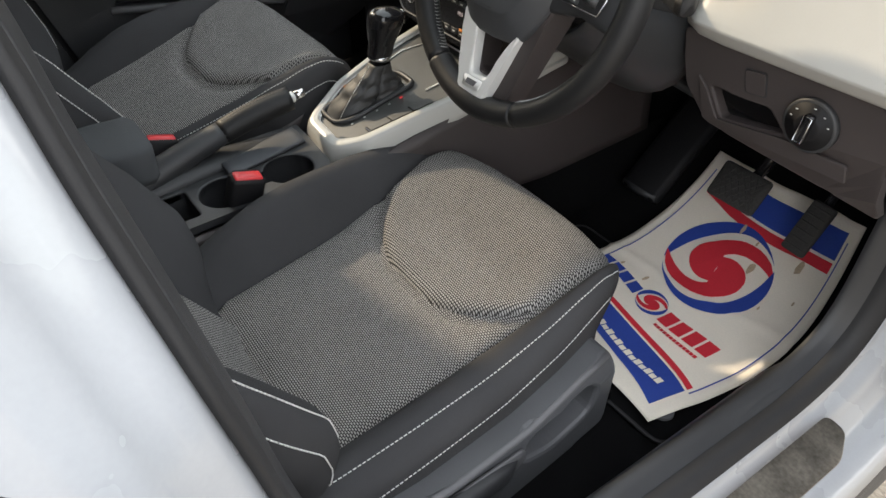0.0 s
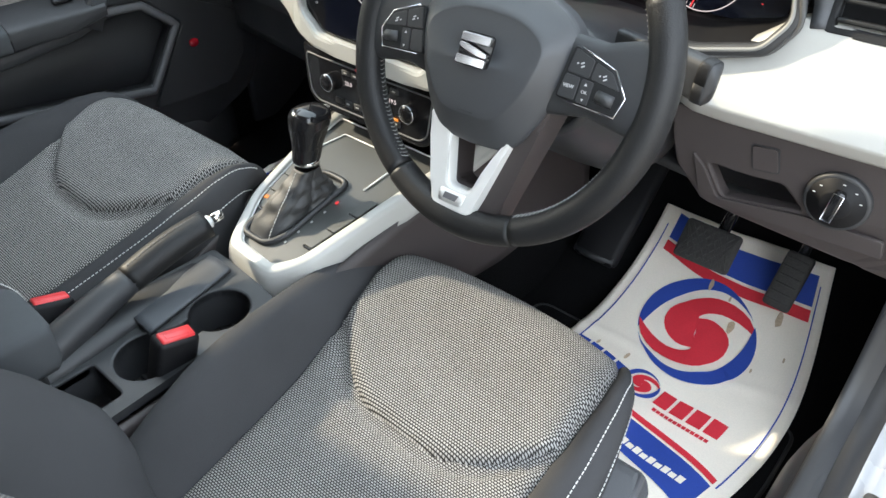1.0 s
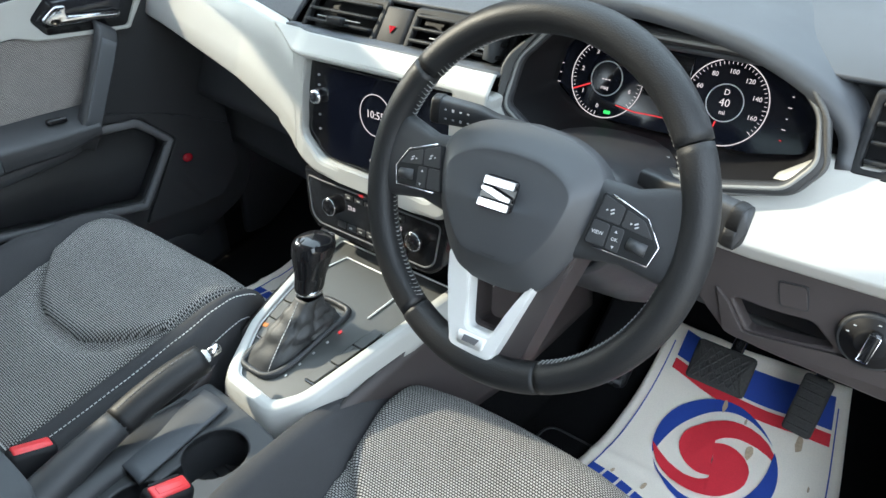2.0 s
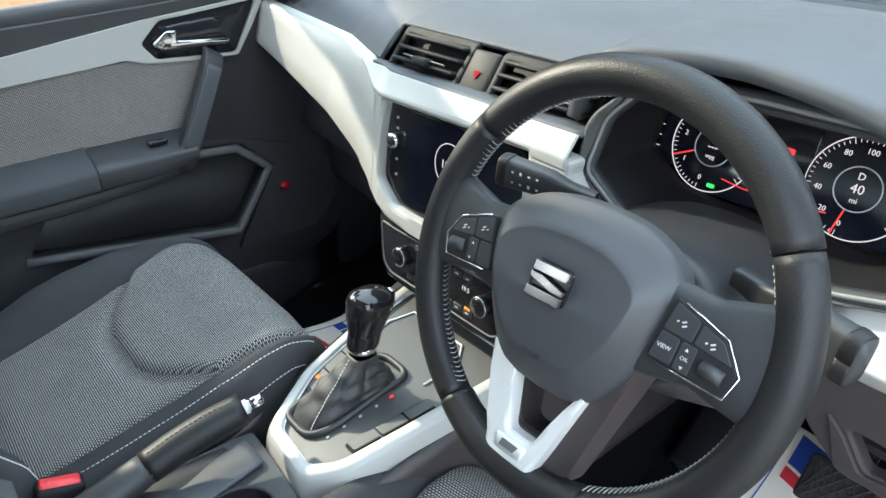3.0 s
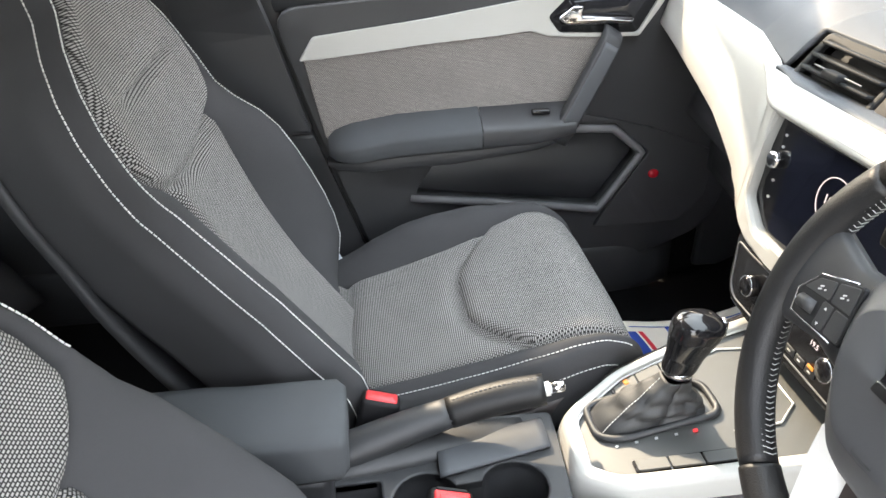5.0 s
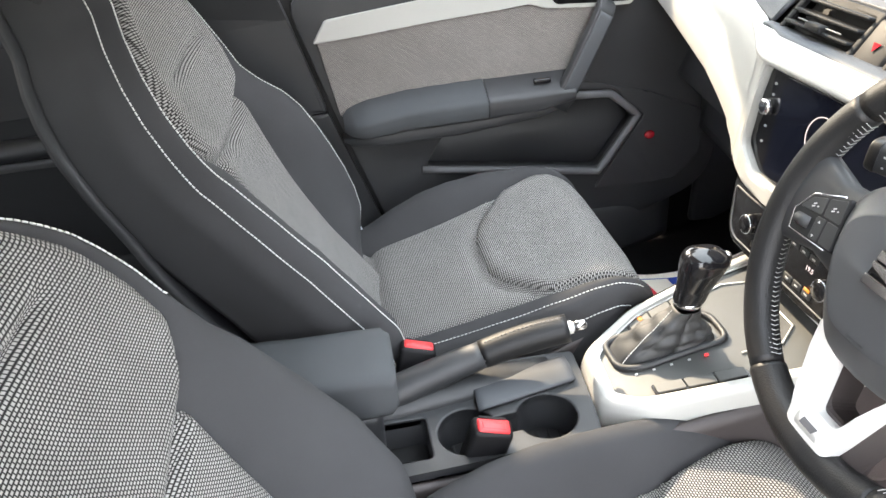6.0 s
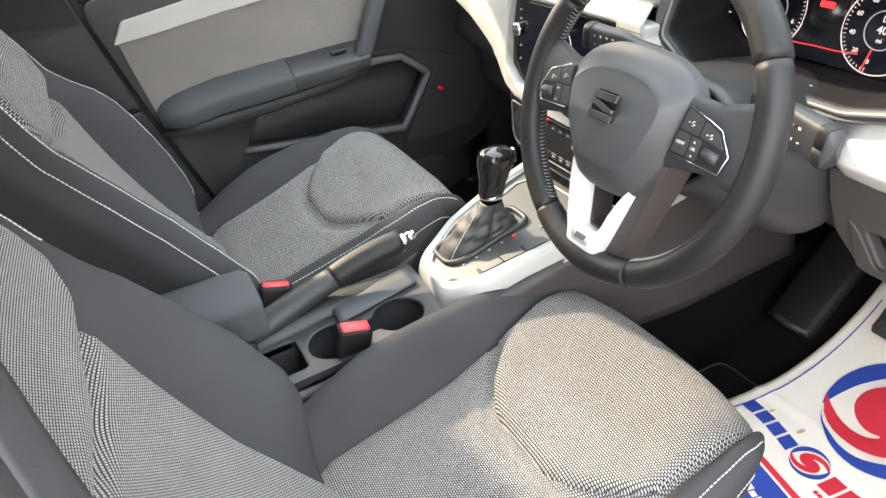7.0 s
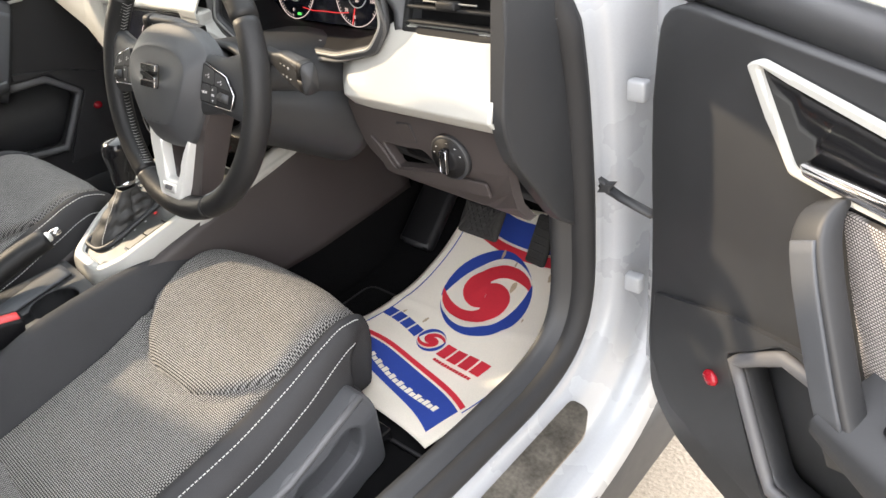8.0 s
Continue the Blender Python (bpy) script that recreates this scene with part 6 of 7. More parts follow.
def build_console():
    con = thing("centre_console", (0, 0.45, 0.40), "dark plastic centre console with an off-white selector surround", "centre console")
    for s in (-1, 1):
        def flank(u, v):
            y = 0.02 + 1.10 * u
            top = 0.60 if y < 0.46 else deck(min(0.88, y)) - 0.02
            low = lerp(y, [(0.0, 0.40), (0.62, 0.40), (0.76, 0.512), (1.13, 0.53)])
            return (s * (0.098 + 0.055 * min(1, max(0, (y - 0.45) / 0.4)) + 0.03 * (top - low) / (top - 0.40) * (1 - v)), y, low + (top - low) * v)
        part("side_panel", grid(flank, 40, 12), M_PLASTIC_BROWN, con, "brownish dark side panel", solid=0.008)
        part("side_carpet", grid(lambda u, v: (s * (0.148 + 0.014 * u + 0.022 * (1 - v)), 0.60 + 0.60 * u, 0.385 + 0.145 * v), 16, 6), M_CARPET, con, "black carpet along the foot", solid=0.006)
    part("screw_cover", lathe([(0.001, 0), (0.011, 0), (0.012, 0.003), (0.008, 0.005), (0.001, 0.005)], pose(0.152, 0.80, 0.60, 0, 90, 0), 18), M_PLASTIC, con, "round black screw cover")
    # rear tray with two cup holders and a coin slot
    c1, c2, rad = (0.042, 0.302), (0.040, 0.408), 0.040
    neck = 0.016
    up, lo = [], []
    for k in range(22):
        t = math.asin(neck / rad) + (2 * math.pi - 2 * math.asin(neck / rad)) * k / 21
        up.append((c2[0] + rad * math.sin(t + math.pi), c2[1] + rad * math.cos(t + math.pi)))
        lo.append((c1[0] + rad * math.sin(t), c1[1] + rad * math.cos(t)))
    cups = up + lo
    slot = rounded([(0.004, 0.185), (0.075, 0.185), (0.075, 0.250), (0.004, 0.250)], 0.006, 3)
    tray = rounded([(-0.085, 0.06), (0.102, 0.06), (0.096, 0.30), (0.084, 0.470), (-0.078, 0.482)], 0.01, 3)
    part("tray", plate(dense(tray, 0.03), [cups, dense(slot, 0.03)], lambda a, b, h: (a, b, 0.607 + 0.03 * (b - 0.3) + h), 0.012, 0.003), M_PLASTIC, con, "dark tray with two cup holders", smooth=False)

    def well(u, v):
        a, b = cups[round(u * len(cups)) % len(cups)]
        return (a, b, 0.617 + 0.03 * (b - 0.3) - 0.062 * v)
    part("cup_well", grid(well, len(cups), 4, wrap=True), M_PLASTIC, con, "deep cup wells")
    part("cup_floor", box((0.04, 0.355, 0.553), (0.10, 0.21, 0.008), 0.002), M_RUBBER, con, "ribbed black mat in the cup wells")
    ribs = bmesh.new()
    for i in range(12):
        box((0.03 + 0.003 * (i % 2), 0.27 + 0.015 * i, 0.559), (0.05, 0.004, 0.004), 0.001, bm=ribs)
    part("cup_ribs", ribs, M_RUBBER, con)
    part("coin_well", box((0.04, 0.217, 0.565), (0.078, 0.072, 0.006), 0.001), M_RUBBER, con, "ribbed floor of the coin slot")
    part("coin_wall", grid(lambda u, v: (*dense(slot, 0.03)[round(u * len(dense(slot, 0.03))) % len(dense(slot, 0.03))], 0.616 - 0.05 * v), len(dense(slot, 0.03)), 2, wrap=True), M_PLASTIC, con, "dark slot walls")
    part("sliding_lid", grid(lambda u, v: (-0.048 + 0.05 * u - 0.03 * (v - 0.5) * 0.9, 0.322 + 0.142 * v, 0.620 + 0.007 * math.sin(math.pi * (0.15 + 0.7 * u)) + 0.004 * v), 12, 12), M_PLASTIC_SOFT, con, "curved dark sliding lid", solid=0.006)
    part("brake_shroud", tube(spline([(-0.04, 0.08, 0.585), (-0.038, 0.20, 0.612), (-0.045, 0.32, 0.618), (-0.055, 0.44, 0.612)], 16), lambda t: 0.04 - 0.012 * t, 12, flat=0.55), M_PLASTIC, con, "dark raised shroud under the brake lever")
    # selector deck and its surround
    outer = [(-0.060, 0.500), (-0.045, 0.484), (0.052, 0.478), (0.090, 0.520), (0.112, 0.60), (0.138, 0.70), (0.158, 0.80), (0.165, 0.88), (-0.125, 0.88), (-0.118, 0.78), (-0.108, 0.66), (-0.094, 0.57)]
    inner = [(-0.046, 0.517), (-0.034, 0.504), (0.043, 0.499), (0.070, 0.526), (0.093, 0.605), (0.116, 0.70), (0.130, 0.76), (-0.096, 0.76), (-0.090, 0.66), (-0.077, 0.575)]

    def on_deck(lift):
        return lambda a, b, h: (a, b, deck(b) + lift + h)
    def ringed(pts, n):
        """n points at even steps along a closed outline."""
        P = [Vector(p) for p in pts] + [Vector(pts[0])]
        L = [0.0]
        for p, q in zip(P, P[1:]):
            L.append(L[-1] + (q - p).length)
        out = []
        for k in range(n):
            d = L[-1] * k / n
            i = max(j for j in range(len(L) - 1) if L[j] <= d)
            out.append(P[i].lerp(P[i + 1], (d - L[i]) / max(1e-9, L[i + 1] - L[i])))
        return out
    opening = [(-0.046, 0.517), (-0.034, 0.504), (0.043, 0.499), (0.070, 0.526), (0.093, 0.605), (0.116, 0.70), (0.134, 0.79), (0.142, 0.866), (-0.103, 0.866), (-0.098, 0.78), (-0.090, 0.66), (-0.077, 0.575)]
    RI, RO = ringed(rounded(opening, 0.010, 4), 160), ringed(rounded(outer, 0.014, 4), 160)
    rows = [(0.0, -0.012, 0.0), (0.02, 0.0025, 0.0), (0.10, 0.006, 0.0), (0.50, 0.0072, 0.0), (0.76, 0.0060, 0.0), (0.92, 0.0010, 0.0), (1.0, -0.008, 0.001), (1.0, -0.034, 0.005), (1.0, -0.042, 0.003)]

    def surround(u, v):
        p, q = RI[round(u * 160) % 160], RO[round(u * 160) % 160]
        k = v * (len(rows) - 1)
        i = min(int(k), len(rows) - 2)
        t, h, o = (rows[i][j] + (rows[i + 1][j] - rows[i][j]) * (k - i) for j in range(3))
        w = p.lerp(q, t) + (q - p).normalized() * o
        if h < -0.008 and t > 0.5:
            h *= lerp(w.y, [(0.55, 1.0), (0.72, 0.60), (0.88, 0.42)])
        return (w.x, w.y, deck(w.y) + h)
    part("surround", grid(surround, 160, 24, wrap=True), M_WHITE, con, "off-white selector surround")
    part("deck_panel", plate(dense(rounded(inner, 0.008, 3), 0.025), [], on_deck(-0.012), 0.010), M_DECK, con, "satin grey selector deck", smooth=False)
    part("front_tray", plate(dense(rounded([(-0.10, 0.762), (0.134, 0.762), (0.142, 0.90), (-0.105, 0.90)], 0.012, 3), 0.03), [], on_deck(-0.03), 0.012), M_PIANO, con, "black front storage tray", smooth=False)
    part("deck_line", tube([(a, b, deck(b) - 0.0005) for a, b in ((-0.062, 0.60), (-0.075, 0.70), (-0.06, 0.735), (0.045, 0.735), (0.066, 0.71), (0.058, 0.66))], 0.0013, 6), M_SILVER, con, "thin silver line")
    rim_left = lambda y: lerp(y, [(0.517, -0.046), (0.575, -0.077), (0.66, -0.090), (0.76, -0.096)])
    rim_right = lambda y: lerp(y, [(0.526, 0.070), (0.605, 0.093), (0.70, 0.116), (0.76, 0.130)])
    for q, rows in ((-1, (0.560, 0.592, 0.624, 0.656)), (1, (0.545, 0.580, 0.615, 0.650))):
        keys = []
        for y0, y1 in zip(rows, rows[1:]):
            y1 -= 0.002
            a0, a1 = (rim_left(y0) + 0.005, rim_left(y1) + 0.005) if q < 0 else (rim_right(y0) - 0.021, rim_right(y1) - 0.021)
            keys.append(((a0, y0), (a0 + 0.016, y0), (a1 + 0.016, y1), (a1, y1)))
        lo, hi = keys[0], keys[-1]
        part("key_bed", plate(rounded([(lo[0][0] - 0.002, lo[0][1] - 0.002), (lo[1][0] + 0.002, lo[1][1] - 0.002), (hi[2][0] + 0.002, hi[2][1] + 0.002), (hi[3][0] - 0.002, hi[3][1] + 0.002)], 0.003, 3), [], on_deck(-0.0015), 0.002), M_PIANO, con, "black gap round the keys", smooth=False)
        for key in keys:
            part("deck_key", plate(rounded(list(key), 0.002, 3), [], on_deck(0.0006), 0.0026, 0.0006), M_DECK, con, "grey key", smooth=False)
    part("deck_edge", tube([(a, b, deck(b) + 0.0005) for a, b in dense(rounded(inner, 0.008, 3), 0.02)], 0.0014, 6, closed=True), M_SILVER, con, "thin bright edge line")
    part("key_light", box((0, 0, 0), (0.008, 0.006, 0.001), 0.001, m=pose(-0.066, 0.577, deck(0.577) + 0.0036, 20, 0, 12)), M_GLOWORANGE, con, "orange indicator on the key")
    part("position_light", box((0, 0, 0), (0.0045, 0.0055, 0.001), 0.001, m=pose(0.041, 0.622, deck(0.622) + 0.001, 20, 0, -12)), M_GLOWRED, con, "red selector position light")
    for k in range(4):
        part("position_mark", box((0, 0, 0), (0.0035, 0.004, 0.0008), 0.0008, m=pose(0.036 - 0.004 * k, 0.602 - 0.022 * k, deck(0.602 - 0.022 * k) - 0.0012, 20, 0, -12)), M_MARK, con)
    # selector lever
    lev = thing("gear_selector", (0.0, 0.60, 0.68), "glossy black gear selector with a leather gaiter and chrome collar", "gear lever")

    def boot(u, v):
        a = 2 * math.pi * u
        c, s = math.cos(a), math.sin(a)
        c2_, s2_ = math.copysign(abs(c) ** 0.6, c), math.copysign(abs(s) ** 0.6, s)
        t = v
        crease = abs(math.sin(2.5 * a + 4 * t)) ** 0.6 + 0.7 * abs(math.sin(3.5 * a - 6 * t + 1)) ** 0.7
        fold = 0.0055 * (crease - 0.9) * math.sin(math.pi * min(1.0, t * 1.15)) + 0.0025 * math.sin(math.pi * 7 * t + 2 * math.sin(a)) * t * (1 - t) * 4
        rx = 0.0150 + 0.019 * (1 - t) ** 1.5 + fold * (1 - 0.6 * t)
        ry = 0.0155 + 0.049 * (1 - t) ** 1.25 + fold * (1 - 0.6 * t)
        y = 0.584 + ry * s2_ + 0.023 * t
        x = -0.014 + rx * c2_ + 0.016 * t + 0.18 * (y - 0.588) * (1 - t)
        base = deck(y) - 0.004
        return (x, y, base * (1 - t) + 0.736 * t)
    part("gaiter", grid(boot, 72, 26), M_BOOT, lev, "creased black leather gaiter", solid=0.002)
    part("gaiter_frame", tube([(-0.012 + 0.035 * math.copysign(abs(math.cos(a)) ** 0.45, math.cos(a)) + 0.013 * math.sin(a), 0.588 + 0.070 * math.copysign(abs(math.sin(a)) ** 0.45, math.sin(a)), deck(0.588 + 0.070 * math.copysign(abs(math.sin(a)) ** 0.45, math.sin(a))) + 0.001) for a in [2 * math.pi * k / 40 for k in range(40)]], 0.0048, 8, closed=True), M_PLASTIC, lev, "gloss black gaiter frame")
    part("stitching", stitches([Vector(boot(0.83 - 0.10 * t / 20, t / 20)) + Vector((0.002, -0.001, 0.001)) for t in range(21)], 0.005, 0.0035, 0.0006), M_STITCH, lev, "pale seam stitching")
    part("collar", lathe([(0.0165, -0.006), (0.0185, -0.005), (0.0190, 0.0), (0.0175, 0.002)], pose(0.002, 0.607, 0.748, -4, 0, 0), 24), M_CHROME, lev, "chrome collar")

    def knob(u, v):
        a = 2 * math.pi * u
        h = [(0.0, 0.0175), (0.06, 0.0190), (0.28, 0.0200), (0.48, 0.0235), (0.66, 0.0268), (0.82, 0.0275), (0.90, 0.0255), (0.96, 0.0195), (1.0, 0.001)]
        r_ = lerp(v, h)
        c, s = math.cos(a), math.sin(a)
        c, s = math.copysign(abs(c) ** 0.82, c), math.copysign(abs(s) ** 0.82, s)
        return (0.002 + 0.004 * v + r_ * 0.92 * c, 0.607 + 0.016 * v + r_ * 1.06 * s, 0.746 + 0.080 * v - 0.10 * r_ * s * v)
    kn = part("knob", grid(knob, 36, 40), M_PIANO, lev, "gloss black knob")
    part("knob_seam", tube([knob(0.25, 0.06 + 0.90 * t / 24) for t in range(25)] + [knob(0.75, 0.96 - 0.90 * t / 24) for t in range(25)], 0.0006, 5), M_BLACK, kn, "thin seam over the knob")
    part("release_button", box((0.006, 0.649, 0.806), (0.012, 0.008, 0.022), 0.002), M_CHROME, kn, "chrome release button")
    # armrest box
    arm = thing("armrest_box", (-0.005, 0.05, 0.62), "dark cloth-covered armrest box between the seats", "armrest")
    part("lid", grid_box(lambda x, y, z: (-0.003 + x * (0.060 - 0.004 * (y > 0)), 0.06 + y * 0.157 + 0.012 * z * 0, 0.703 + z * 0.030 + 0.006 * (1 - x * x) * (z > 0)), 0.25), M_ARMREST, arm, "padded dark grey lid")
    part("body", box((-0.003, 0.06, 0.635), (0.10, 0.27, 0.075), 0.012), M_PLASTIC, arm, "dark plastic box body")
    # handbrake
    hb = thing("handbrake_lever", (-0.045, 0.30, 0.63), "black leather handbrake lever with a chrome button", "handbrake lever")
    part("arm", tube(spline([(-0.032, 0.10, 0.590), (-0.036, 0.19, 0.622), (-0.046, 0.28, 0.648), (-0.052, 0.345, 0.664)], 14), lambda t: 0.030 - 0.010 * t, 14, flat=0.9), M_PLASTIC, hb, "dark plastic lever arm")
    gp = part("grip", tube(spline([(-0.052, 0.342, 0.663), (-0.052, 0.38, 0.674), (-0.050, 0.42, 0.684), (-0.046, 0.462, 0.692)], 14), lambda t: 0.0205 + 0.001 * math.sin(t * 3.1), 16, flat=0.95), M_LEATHER, hb, "black leather grip")
    part("button_collar", tube([(-0.046, 0.458, 0.6915), (-0.0445, 0.468, 0.694)], 0.0092, 16), M_SILVER, gp, "satin collar")
    part("button", tube([(-0.0445, 0.468, 0.694), (-0.0435, 0.478, 0.6962), (-0.043, 0.485, 0.6977), (-0.0428, 0.487, 0.698)], lambda t: 0.0074 * (1.0 if t < 0.6 else 0.95 if t < 0.9 else 0.6), 16), M_CHROME, gp, "chrome release button")
    part("stitching", stitches([(-0.052 + 0.001, 0.345, 0.6845), (-0.051, 0.38, 0.6955), (-0.049, 0.42, 0.7055), (-0.046, 0.455, 0.7125)], 0.006, 0.004, 0.0004), M_GREY, gp, "pale seam stitching")
    return con


def grid_box(f, e):
    """A soft box: the unit cube from -1 to 1, rounded by e, laid out by f."""
    b = bmesh.new()
    bmesh.ops.create_cube(b, size=2.0)
    bmesh.ops.subdivide_edges(b, edges=b.edges[:], cuts=7, use_grid_fill=True)
    for v in b.verts:
        c = v.co
        p = 16.0
        n = (abs(c.x) ** p + abs(c.y) ** p + abs(c.z) ** p) ** (1 / p)
        c = c / n * max(abs(c.x), abs(c.y), abs(c.z)) if n else c
        v.co = Vector(f(c.x, c.y, c.z))
    return b


def build_buckle(at, lean, label):
    bk = thing("seat_belt_buckle", at, label, "seat belt buckle", "belt buckles")
    m = pose(*at, 0, lean, 0) @ pose(0, 0, 0, -14, 0, 0) @ pose(0, 0, 0, 0, 0, 84)
    part("housing", box((0, 0, 0), (0.052, 0.030, 0.078), 0.007, m=m @ pose(0, 0, -0.034), seg=3), M_BLACK, bk, "black plastic housing")
    part("button", box((0, 0, 0), (0.042, 0.020, 0.010), 0.003, m=m @ pose(0, -0.001, 0.0025)), M_RED, bk, "red release button")
    part("slot", box((0, 0, 0), (0.036, 0.004, 0.004), 0.001, m=m @ pose(0, 0.0115, 0.004)), M_BLACK, bk, "black tongue slot")
    part("button_dish", box((0, 0, 0), (0.030, 0.011, 0.003), 0.0012, m=m @ pose(0, -0.002, 0.0068)), M_RED, bk, "dished red face")
    part("stalk", tube([m @ Vector((0, 0, -0.065)), m @ Vector((0, 0.006, -0.13))], 0.011, 10, flat=0.6), M_PLASTIC, bk, "dark stalk")
    return bk


# ---- footwell ----
MAT = [Vector((0.270, 0.715)), Vector((0.622, 0.655)), Vector((0.606, 1.180)), Vector((0.308, 1.182))]


def on_mat(lift, C):
    """Lays mat coordinates (0..1 across, 0..1 up the sheet) onto the footwell floor; length runs on over the slope."""
    def f(a, b, h):
        p = C[0].lerp(C[1], a).lerp(C[3].lerp(C[2], a), b)
        wav = 0.0035 * math.sin(a * 7 + b * 3) + 0.003 * math.sin(b * 11 + 1) + 0.010 * max(0, b - 0.6) + 0.0025 * noise.noise((a * 5, b * 8, 2)) + 0.003 * math.exp(-((b - 0.42 - 0.15 * a) / 0.015) ** 2)
        edge = 0.010 * max(0.0, b - 0.2) * max(0.0, a - 0.9) * 10 * 0.6
        bow = (0.018 + 0.026 * a) * math.sin(math.pi * min(1.0, max(0.0, b)))
        return (p.x + bow, p.y + 0.004 * math.sin(9 * a), floor_z(p.y) + 0.021 + wav + edge + lift + h)
    return f


def build_mat(C, label):
    lay = lambda lift: on_mat(lift, C)
    mt = thing("paper_floor_mat", (C[0].x, 0.9, 0.40), label, "floor mat", "paper mats")
    g = lay(0.0)
    part("sheet", grid(lambda u, v: g(u, v, 0), 40, 60), M_PAPER, mt, "creased white paper sheet", solid=0.0012)

    def band(y0, y1, mat, name, lift, amp, x0=0.10, x1=0.93):
        lo = [(x0 + (x1 - x0) * k / 16, y0 + amp * math.sin(math.pi * k / 16) - 0.02 * k / 16) for k in range(17)]
        hi = [(x0 + (x1 - x0) * k / 16, y1 + amp * math.sin(math.pi * k / 16) - 0.02 * k / 16) for k in range(16, -1, -1)]
        part(name, plate(lo + hi, [], lay(lift), 0.0004), mat, mt, smooth=False)
    band(0.055, 0.175, M_BLUE, "blue_band", 0.002, 0.045)
    band(0.185, 0.205, M_PRINTRED, "red_stripe", 0.002, 0.045)
    band(0.90, 0.985, M_BLUE, "blue_band", 0.002, -0.02)
    band(0.855, 0.89, M_PRINTRED, "red_stripe", 0.002, -0.02)
    # two crescents round an S-shaped swirl
    c, rx = Vector((0.465, 0.640)), 0.285

    def swirl(name, centre, size, blue, lift):
        """Half of the round mark: an outer crescent or an inner comma, drawn in polar steps."""
        for turn in (0, 180):
            n = 26
            if blue:
                out = [(t, 1.0) for t in [38 + 174 * k / n for k in range(n + 1)]]
                inn = [(t, 1.0 - 0.27 * math.sin(math.pi * ((t - 38) / 174) ** 1.6) ** 0.75) for t in [38 + 174 * k / n for k in range(n - 1, 0, -1)]]
            else:
                steps = [20 + 270 * k / n for k in range(n + 1)]
                out = [(t, lerp(t, [(20, 1.0), (40, 0.96), (55, 0.89), (75, 0.77), (105, 0.65), (135, 0.59), (165, 0.60), (190, 0.58), (212, 0.50), (230, 0.42), (250, 0.35), (270, 0.29), (290, 0.26)])) for t in steps]
                inn = [(200, 0.012), (112, 0.02)] + [(t, lerp(t, [(20, 0.98), (35, 0.82), (50, 0.67), (70, 0.51), (90, 0.385), (112, 0.27)])) for t in steps[::-1] if 20 < t < 112]
            pts = [(centre[0] + size * r * math.cos(radians(t + turn)), centre[1] + size * 0.70 * r * math.sin(radians(t + turn))) for t, r in out + inn]
            part(name, plate(pts, [], lay(lift + 0.0003 * (turn > 0)), 0.0004), M_BLUE if blue else M_PRINTRED, mt, smooth=False)
    swirl("blue_crescent", c, rx, True, 0.0026)
    swirl("red_swirl", c, rx, False, 0.0028)
    # word marks as plain bars
    def blocks(x0, x1, y0, y1, n, tall, mat, lift, label, slope=-0.02):
        """A row of plain upright bars in place of a word."""
        for k in range(n):
            a0, a1 = x0 + (x1 - x0) * (k + 0.08) / n, x0 + (x1 - x0) * (k + 0.9) / n
            d0, d1 = slope * (a0 - x0), slope * (a1 - x0)
            part("word_bar", plate(dense([(a0, y0 + d0), (a1, y0 + d1), (a1, y1 + d1 - tall * (k % 2)), (a0, y1 + d0 - tall * (k % 2))], 0.03), [], lay(lift), 0.0004), mat, mt, label, smooth=False)
    blocks(0.055, 0.345, 0.318, 0.368, 4, 0.0, M_BLUE, 0.0022, "plain blue bar")
    blocks(0.515, 0.825, 0.312, 0.378, 4, 0.0, M_PRINTRED, 0.0022, "plain red bar")
    blocks(0.54, 0.80, 0.284, 0.296, 13, 0.0, M_PRINTRED, 0.0022, "small red bar", -0.03)
    blocks(0.30, 0.86, 0.122, 0.146, 17, 0.006, M_PAPER, 0.0036, "small white bar", -0.04)
    rnd = random.Random(4)
    for k in range(9):
        x, y, r = rnd.uniform(0.1, 0.9), rnd.uniform(0.35, 0.85), rnd.uniform(0.004, 0.014)
        part("stain", plate([(x + r * (1 + 0.5 * rnd.random()) * math.cos(radians(40 * j)), y + r * 1.6 * (1 + 0.5 * rnd.random()) * math.sin(radians(40 * j))) for j in range(9)], [], lay(0.0032), 0.0002), M_STAIN, mt, "brown dirt stain", smooth=False)
    swirl("small_crescent", (0.428, 0.348), 0.082, True, 0.0026)
    swirl("small_swirl", (0.428, 0.348), 0.082, False, 0.0028)
    # thin blue border lines
    for a in (0.055, 0.945):
        part("border_line", plate(dense([(a, 0.16), (a + 0.006, 0.16), (a + 0.006, 0.94), (a, 0.94)], 0.03), [], lay(0.002), 0.0004), M_BLUE, mt, smooth=False)
    return mt


def build_carpet_mat():
    """A black carpet mat with a bound edge, under the paper one."""
    cm = thing("carpet_floor_mat", (0.45, 0.9, 0.39), "black carpet floor mat with bound edge under the paper", "floor mat")
    ring = dense(rounded([(0.215, 0.640), (0.656, 0.650), (0.670, 0.80), (0.669, 0.925), (0.215, 0.925)], 0.025, 4), 0.03)
    part("carpet", plate(ring, [], lambda a, b, h: (a, b, floor_z(b) + 0.005 + h), 0.007, 0.002), M_CARPET, cm, "black carpet pile", smooth=False)
    part("binding", tube([(a, b, floor_z(b) + 0.010) for a, b in ring], 0.0035, 6, closed=True), M_RUBBER, cm, "black bound edge")
    part("fastener", lathe([(0.001, 0.004), (0.015, 0.004), (0.017, 0.0), (0.017, -0.006)][::-1], pose(0.616, 0.698, floor_z(0.698) + 0.014), 24), M_GREY, cm, "round grey fastener")


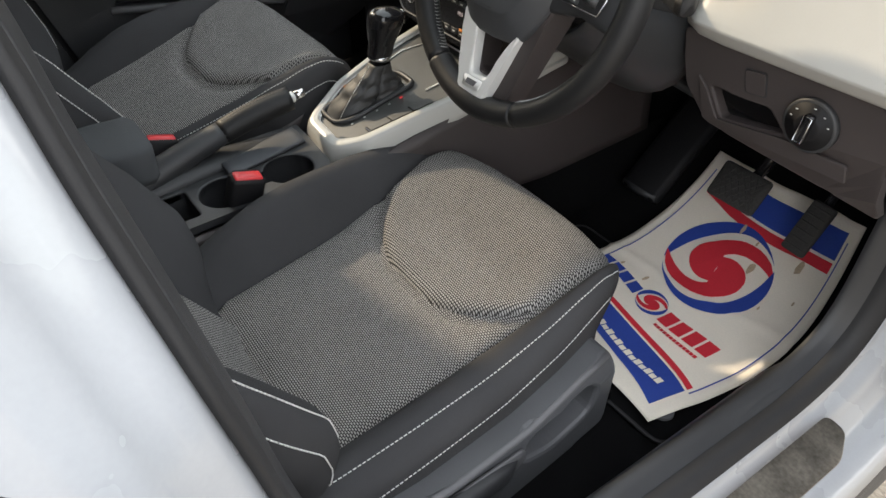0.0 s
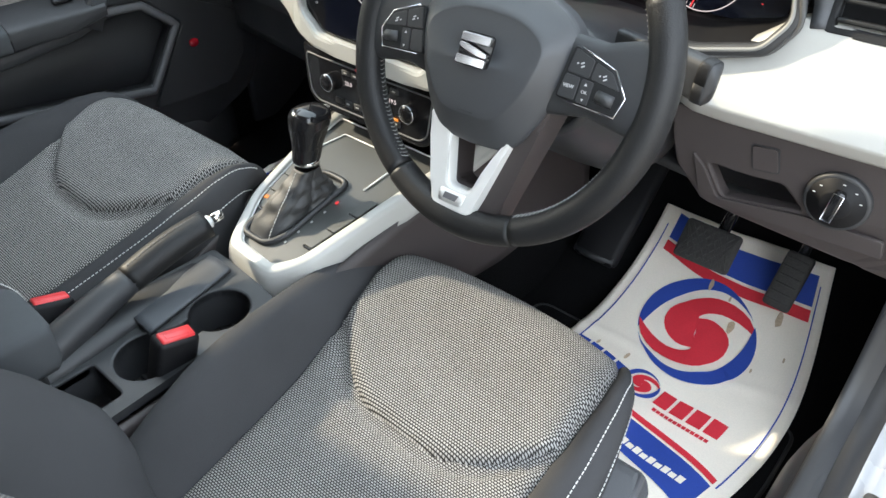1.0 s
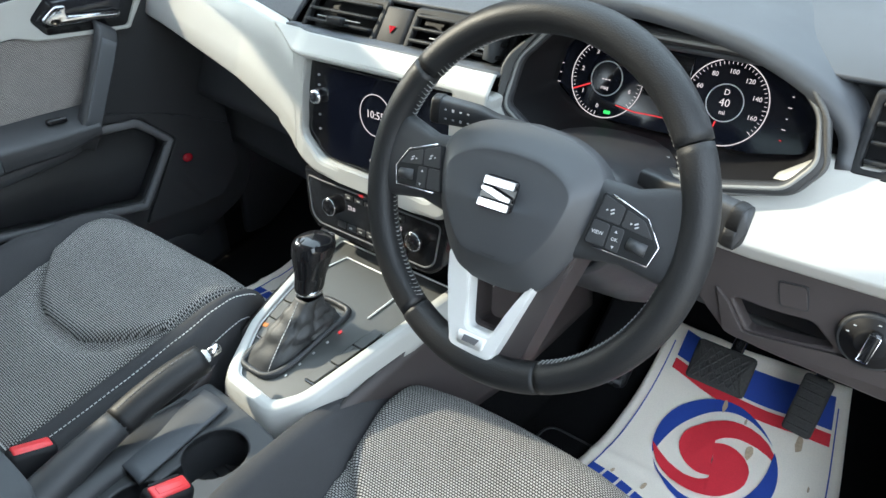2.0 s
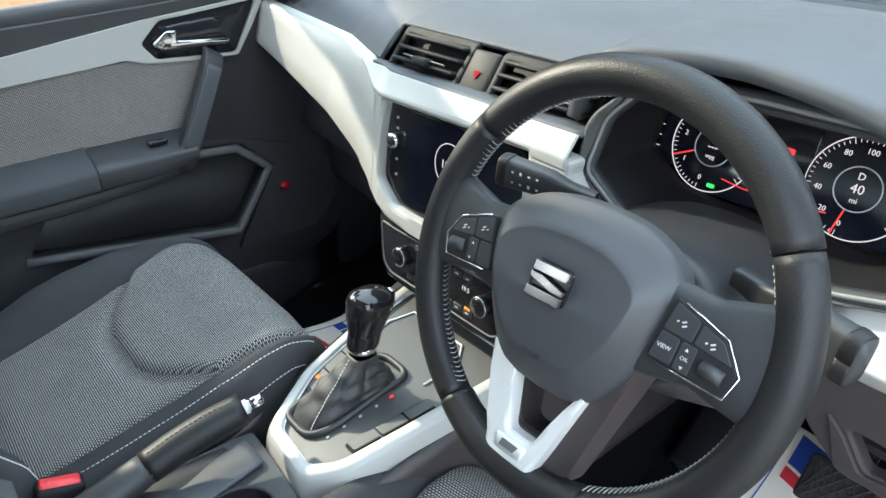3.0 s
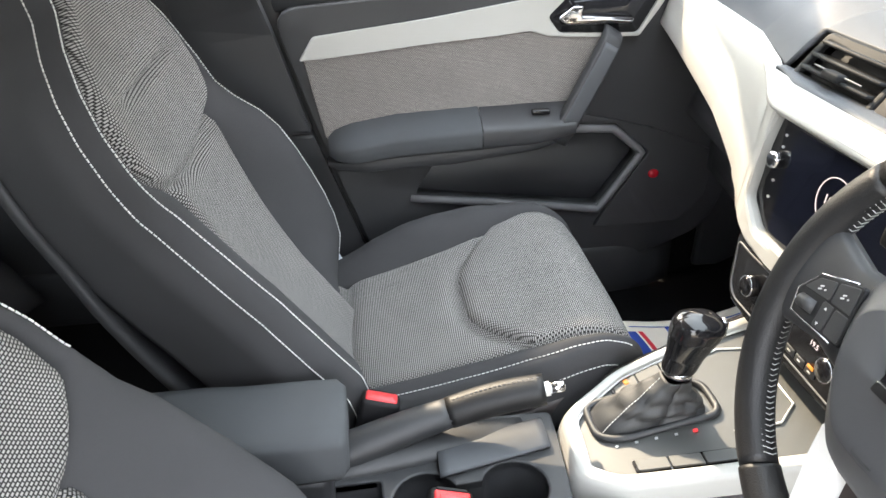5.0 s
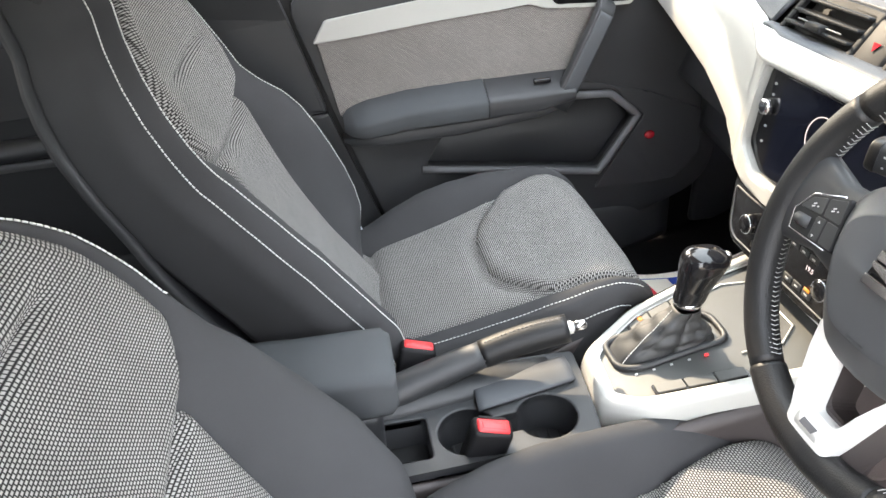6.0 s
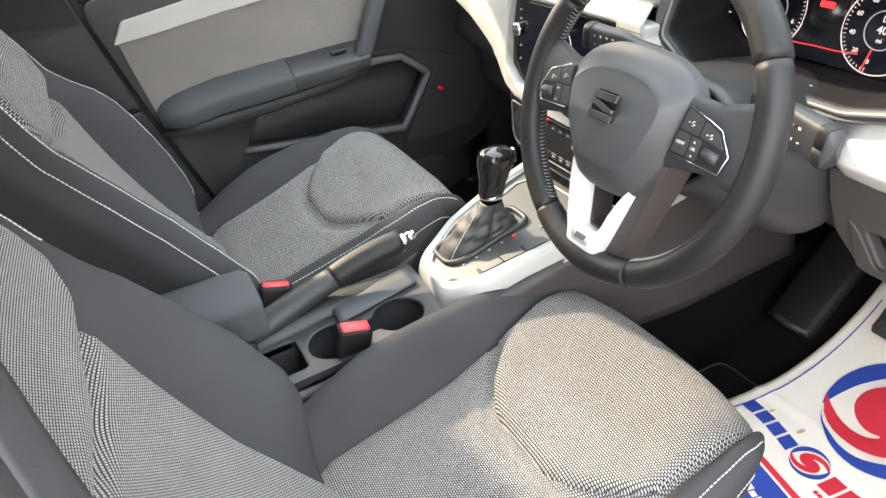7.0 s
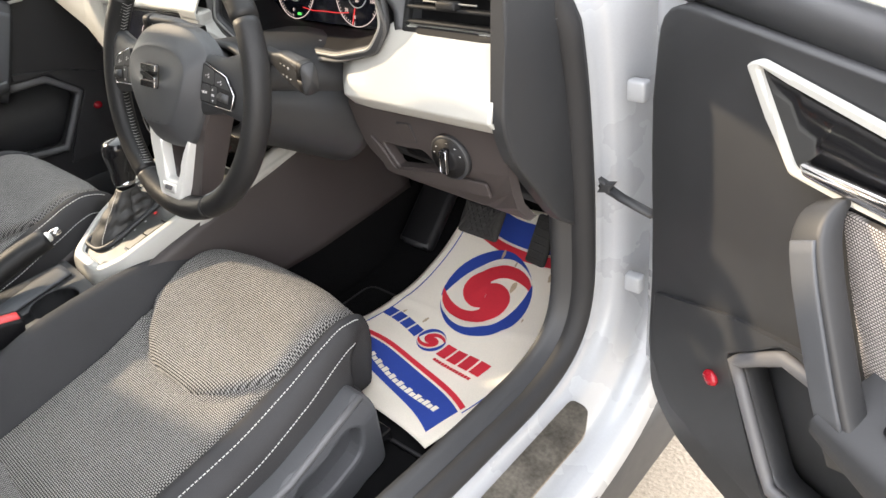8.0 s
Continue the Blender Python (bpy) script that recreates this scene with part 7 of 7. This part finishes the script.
def build_pedals():
    br = thing("brake_pedal", (0.435, 1.05, 0.55), "black rubber brake pedal with a diamond tread", "pedal", "pedals")
    m = pose(0.437, 1.05, 0.560, 52, 0, 0)
    pad = part("pad", box((0, 0, 0), (0.092, 0.066, 0.016), 0.006, m=m), M_PEDAL, br, "worn black rubber pad")
    tread = bmesh.new()
    for s in (-1, 1):
        for k in range(-3, 4):
            box((0, 0, 0), (0.0035, 0.066, 0.004), 0.001, m=m @ pose(0.014 * k, 0, 0.009, 0, 0, s * 38), bm=tread)
    for v in list(tread.verts):
        q = m.inverted() @ v.co
        v.co = m @ Vector((max(-0.042, min(0.042, q.x)), max(-0.03, min(0.03, q.y)), q.z))
    part("tread", tread, M_PEDAL, pad, "raised diamond tread")
    part("arm", tube([m @ Vector((0.01, 0.02, -0.008)), (0.45, 1.15, 0.65), (0.45, 1.2, 0.80)], 0.010, 8), M_PIANO, br, "black steel arm")
    ac = thing("accelerator_pedal", (0.565, 1.06, 0.55), "narrow black accelerator pedal", "pedal", "pedals")
    m = pose(0.566, 1.062, 0.548, 58, 0, -6)
    pad = part("pad", box((0, 0, 0), (0.042, 0.092, 0.014), 0.005, m=m), M_PEDAL, ac, "dusty black pad")
    rib = bmesh.new()
    for k in range(6):
        box((0, 0, 0), (0.034, 0.003, 0.003), 0.001, m=m @ pose(0, -0.035 + 0.014 * k, 0.0075), bm=rib)
    part("tread", rib, M_PEDAL, pad)
    part("arm", tube([m @ Vector((0, 0.035, -0.006)), (0.57, 1.15, 0.66), (0.57, 1.22, 0.78)], 0.009, 8), M_PIANO, ac, "black arm")
    fr = thing("foot_rest", (0.27, 1.12, 0.45), "black footrest beside the pedals", "foot rest")
    part("pad", box((0, 0, 0), (0.09, 0.24, 0.03), 0.012, m=pose(0.245, 1.13, 0.52, 42, 0, 0)), M_BLACK, fr, "worn black footrest pad")
    part("heel_edge", tube([(0.205, 1.045, 0.452), (0.245, 1.040, 0.450), (0.285, 1.045, 0.452)], 0.008, 8), M_PLASTIC, fr, "moulded lower edge")


build_ground()
build_parked_car(-3.55, 0.2)
build_body()
build_door("passenger_door", "closed front door with grey cloth insert and off-white strip", pose(-0.70, 1.03, 0), 1, "front doors", M_RUBBER)
build_door("driver_door", "open front door with dark panel and off-white handle frame", pose(0.845, 0.91, -0.046, 0, 0, 61), -1, "front doors", M_PAINT)
build_seat("driver_seat", "dark cloth driver's seat with grey woven inserts and pale stitching", 0.335, 0.0, 1)
build_seat("passenger_seat", "dark cloth passenger's seat with grey woven inserts and pale stitching", -0.338, -0.040, -1, 0.065, rise=[(0.10, 0.006), (0.22, 0.018), (0.30, 0.038), (0.38, 0.060), (0.46, 0.075), (0.52, 0.080), (0.65, 0.083)], seam=0.165)
build_rear_seat()
build_rear_door(1)
build_rear_door(-1)
build_dashboard()
vent("centre_vent", -0.173, -0.028, 1.028, 1.090, 0.776, 0.70, "dark centre air vent with level slats", tab=-0.100, skew=0.12)
vent("centre_vent", 0.026, 0.188, 1.028, 1.088, 0.776, 0.70, "dark centre air vent with level slats", skew=0.0, tab=0.112)
vent("side_vent", 0.560, 0.728, 1.008, 1.080, 0.812, 0.45, "dark side air vent by the driver's door", slats=4, tab=0.64)
vent("side_vent", -0.72, -0.56, 1.052, 1.092, 0.890, 1.45, "dark side air vent by the passenger's door")
build_centre_stack()
build_cluster()
build_wheel()
build_light_switch()
build_console()
build_buckle((0.079, 0.326, 0.655), 8, "black belt buckle with a red button beside the driver's seat")
build_buckle((-0.096, 0.258, 0.656), -8, "black belt buckle with a red button beside the passenger's seat")
build_carpet_mat()
build_mat(MAT, "creased white paper floor mat with blue and red print")
build_mat([Vector((-0.545, 0.700)), Vector((-0.165, 0.700)), Vector((-0.165, 1.165)), Vector((-0.545, 1.165))], "white printed paper floor mat in the passenger footwell")
build_pedals()
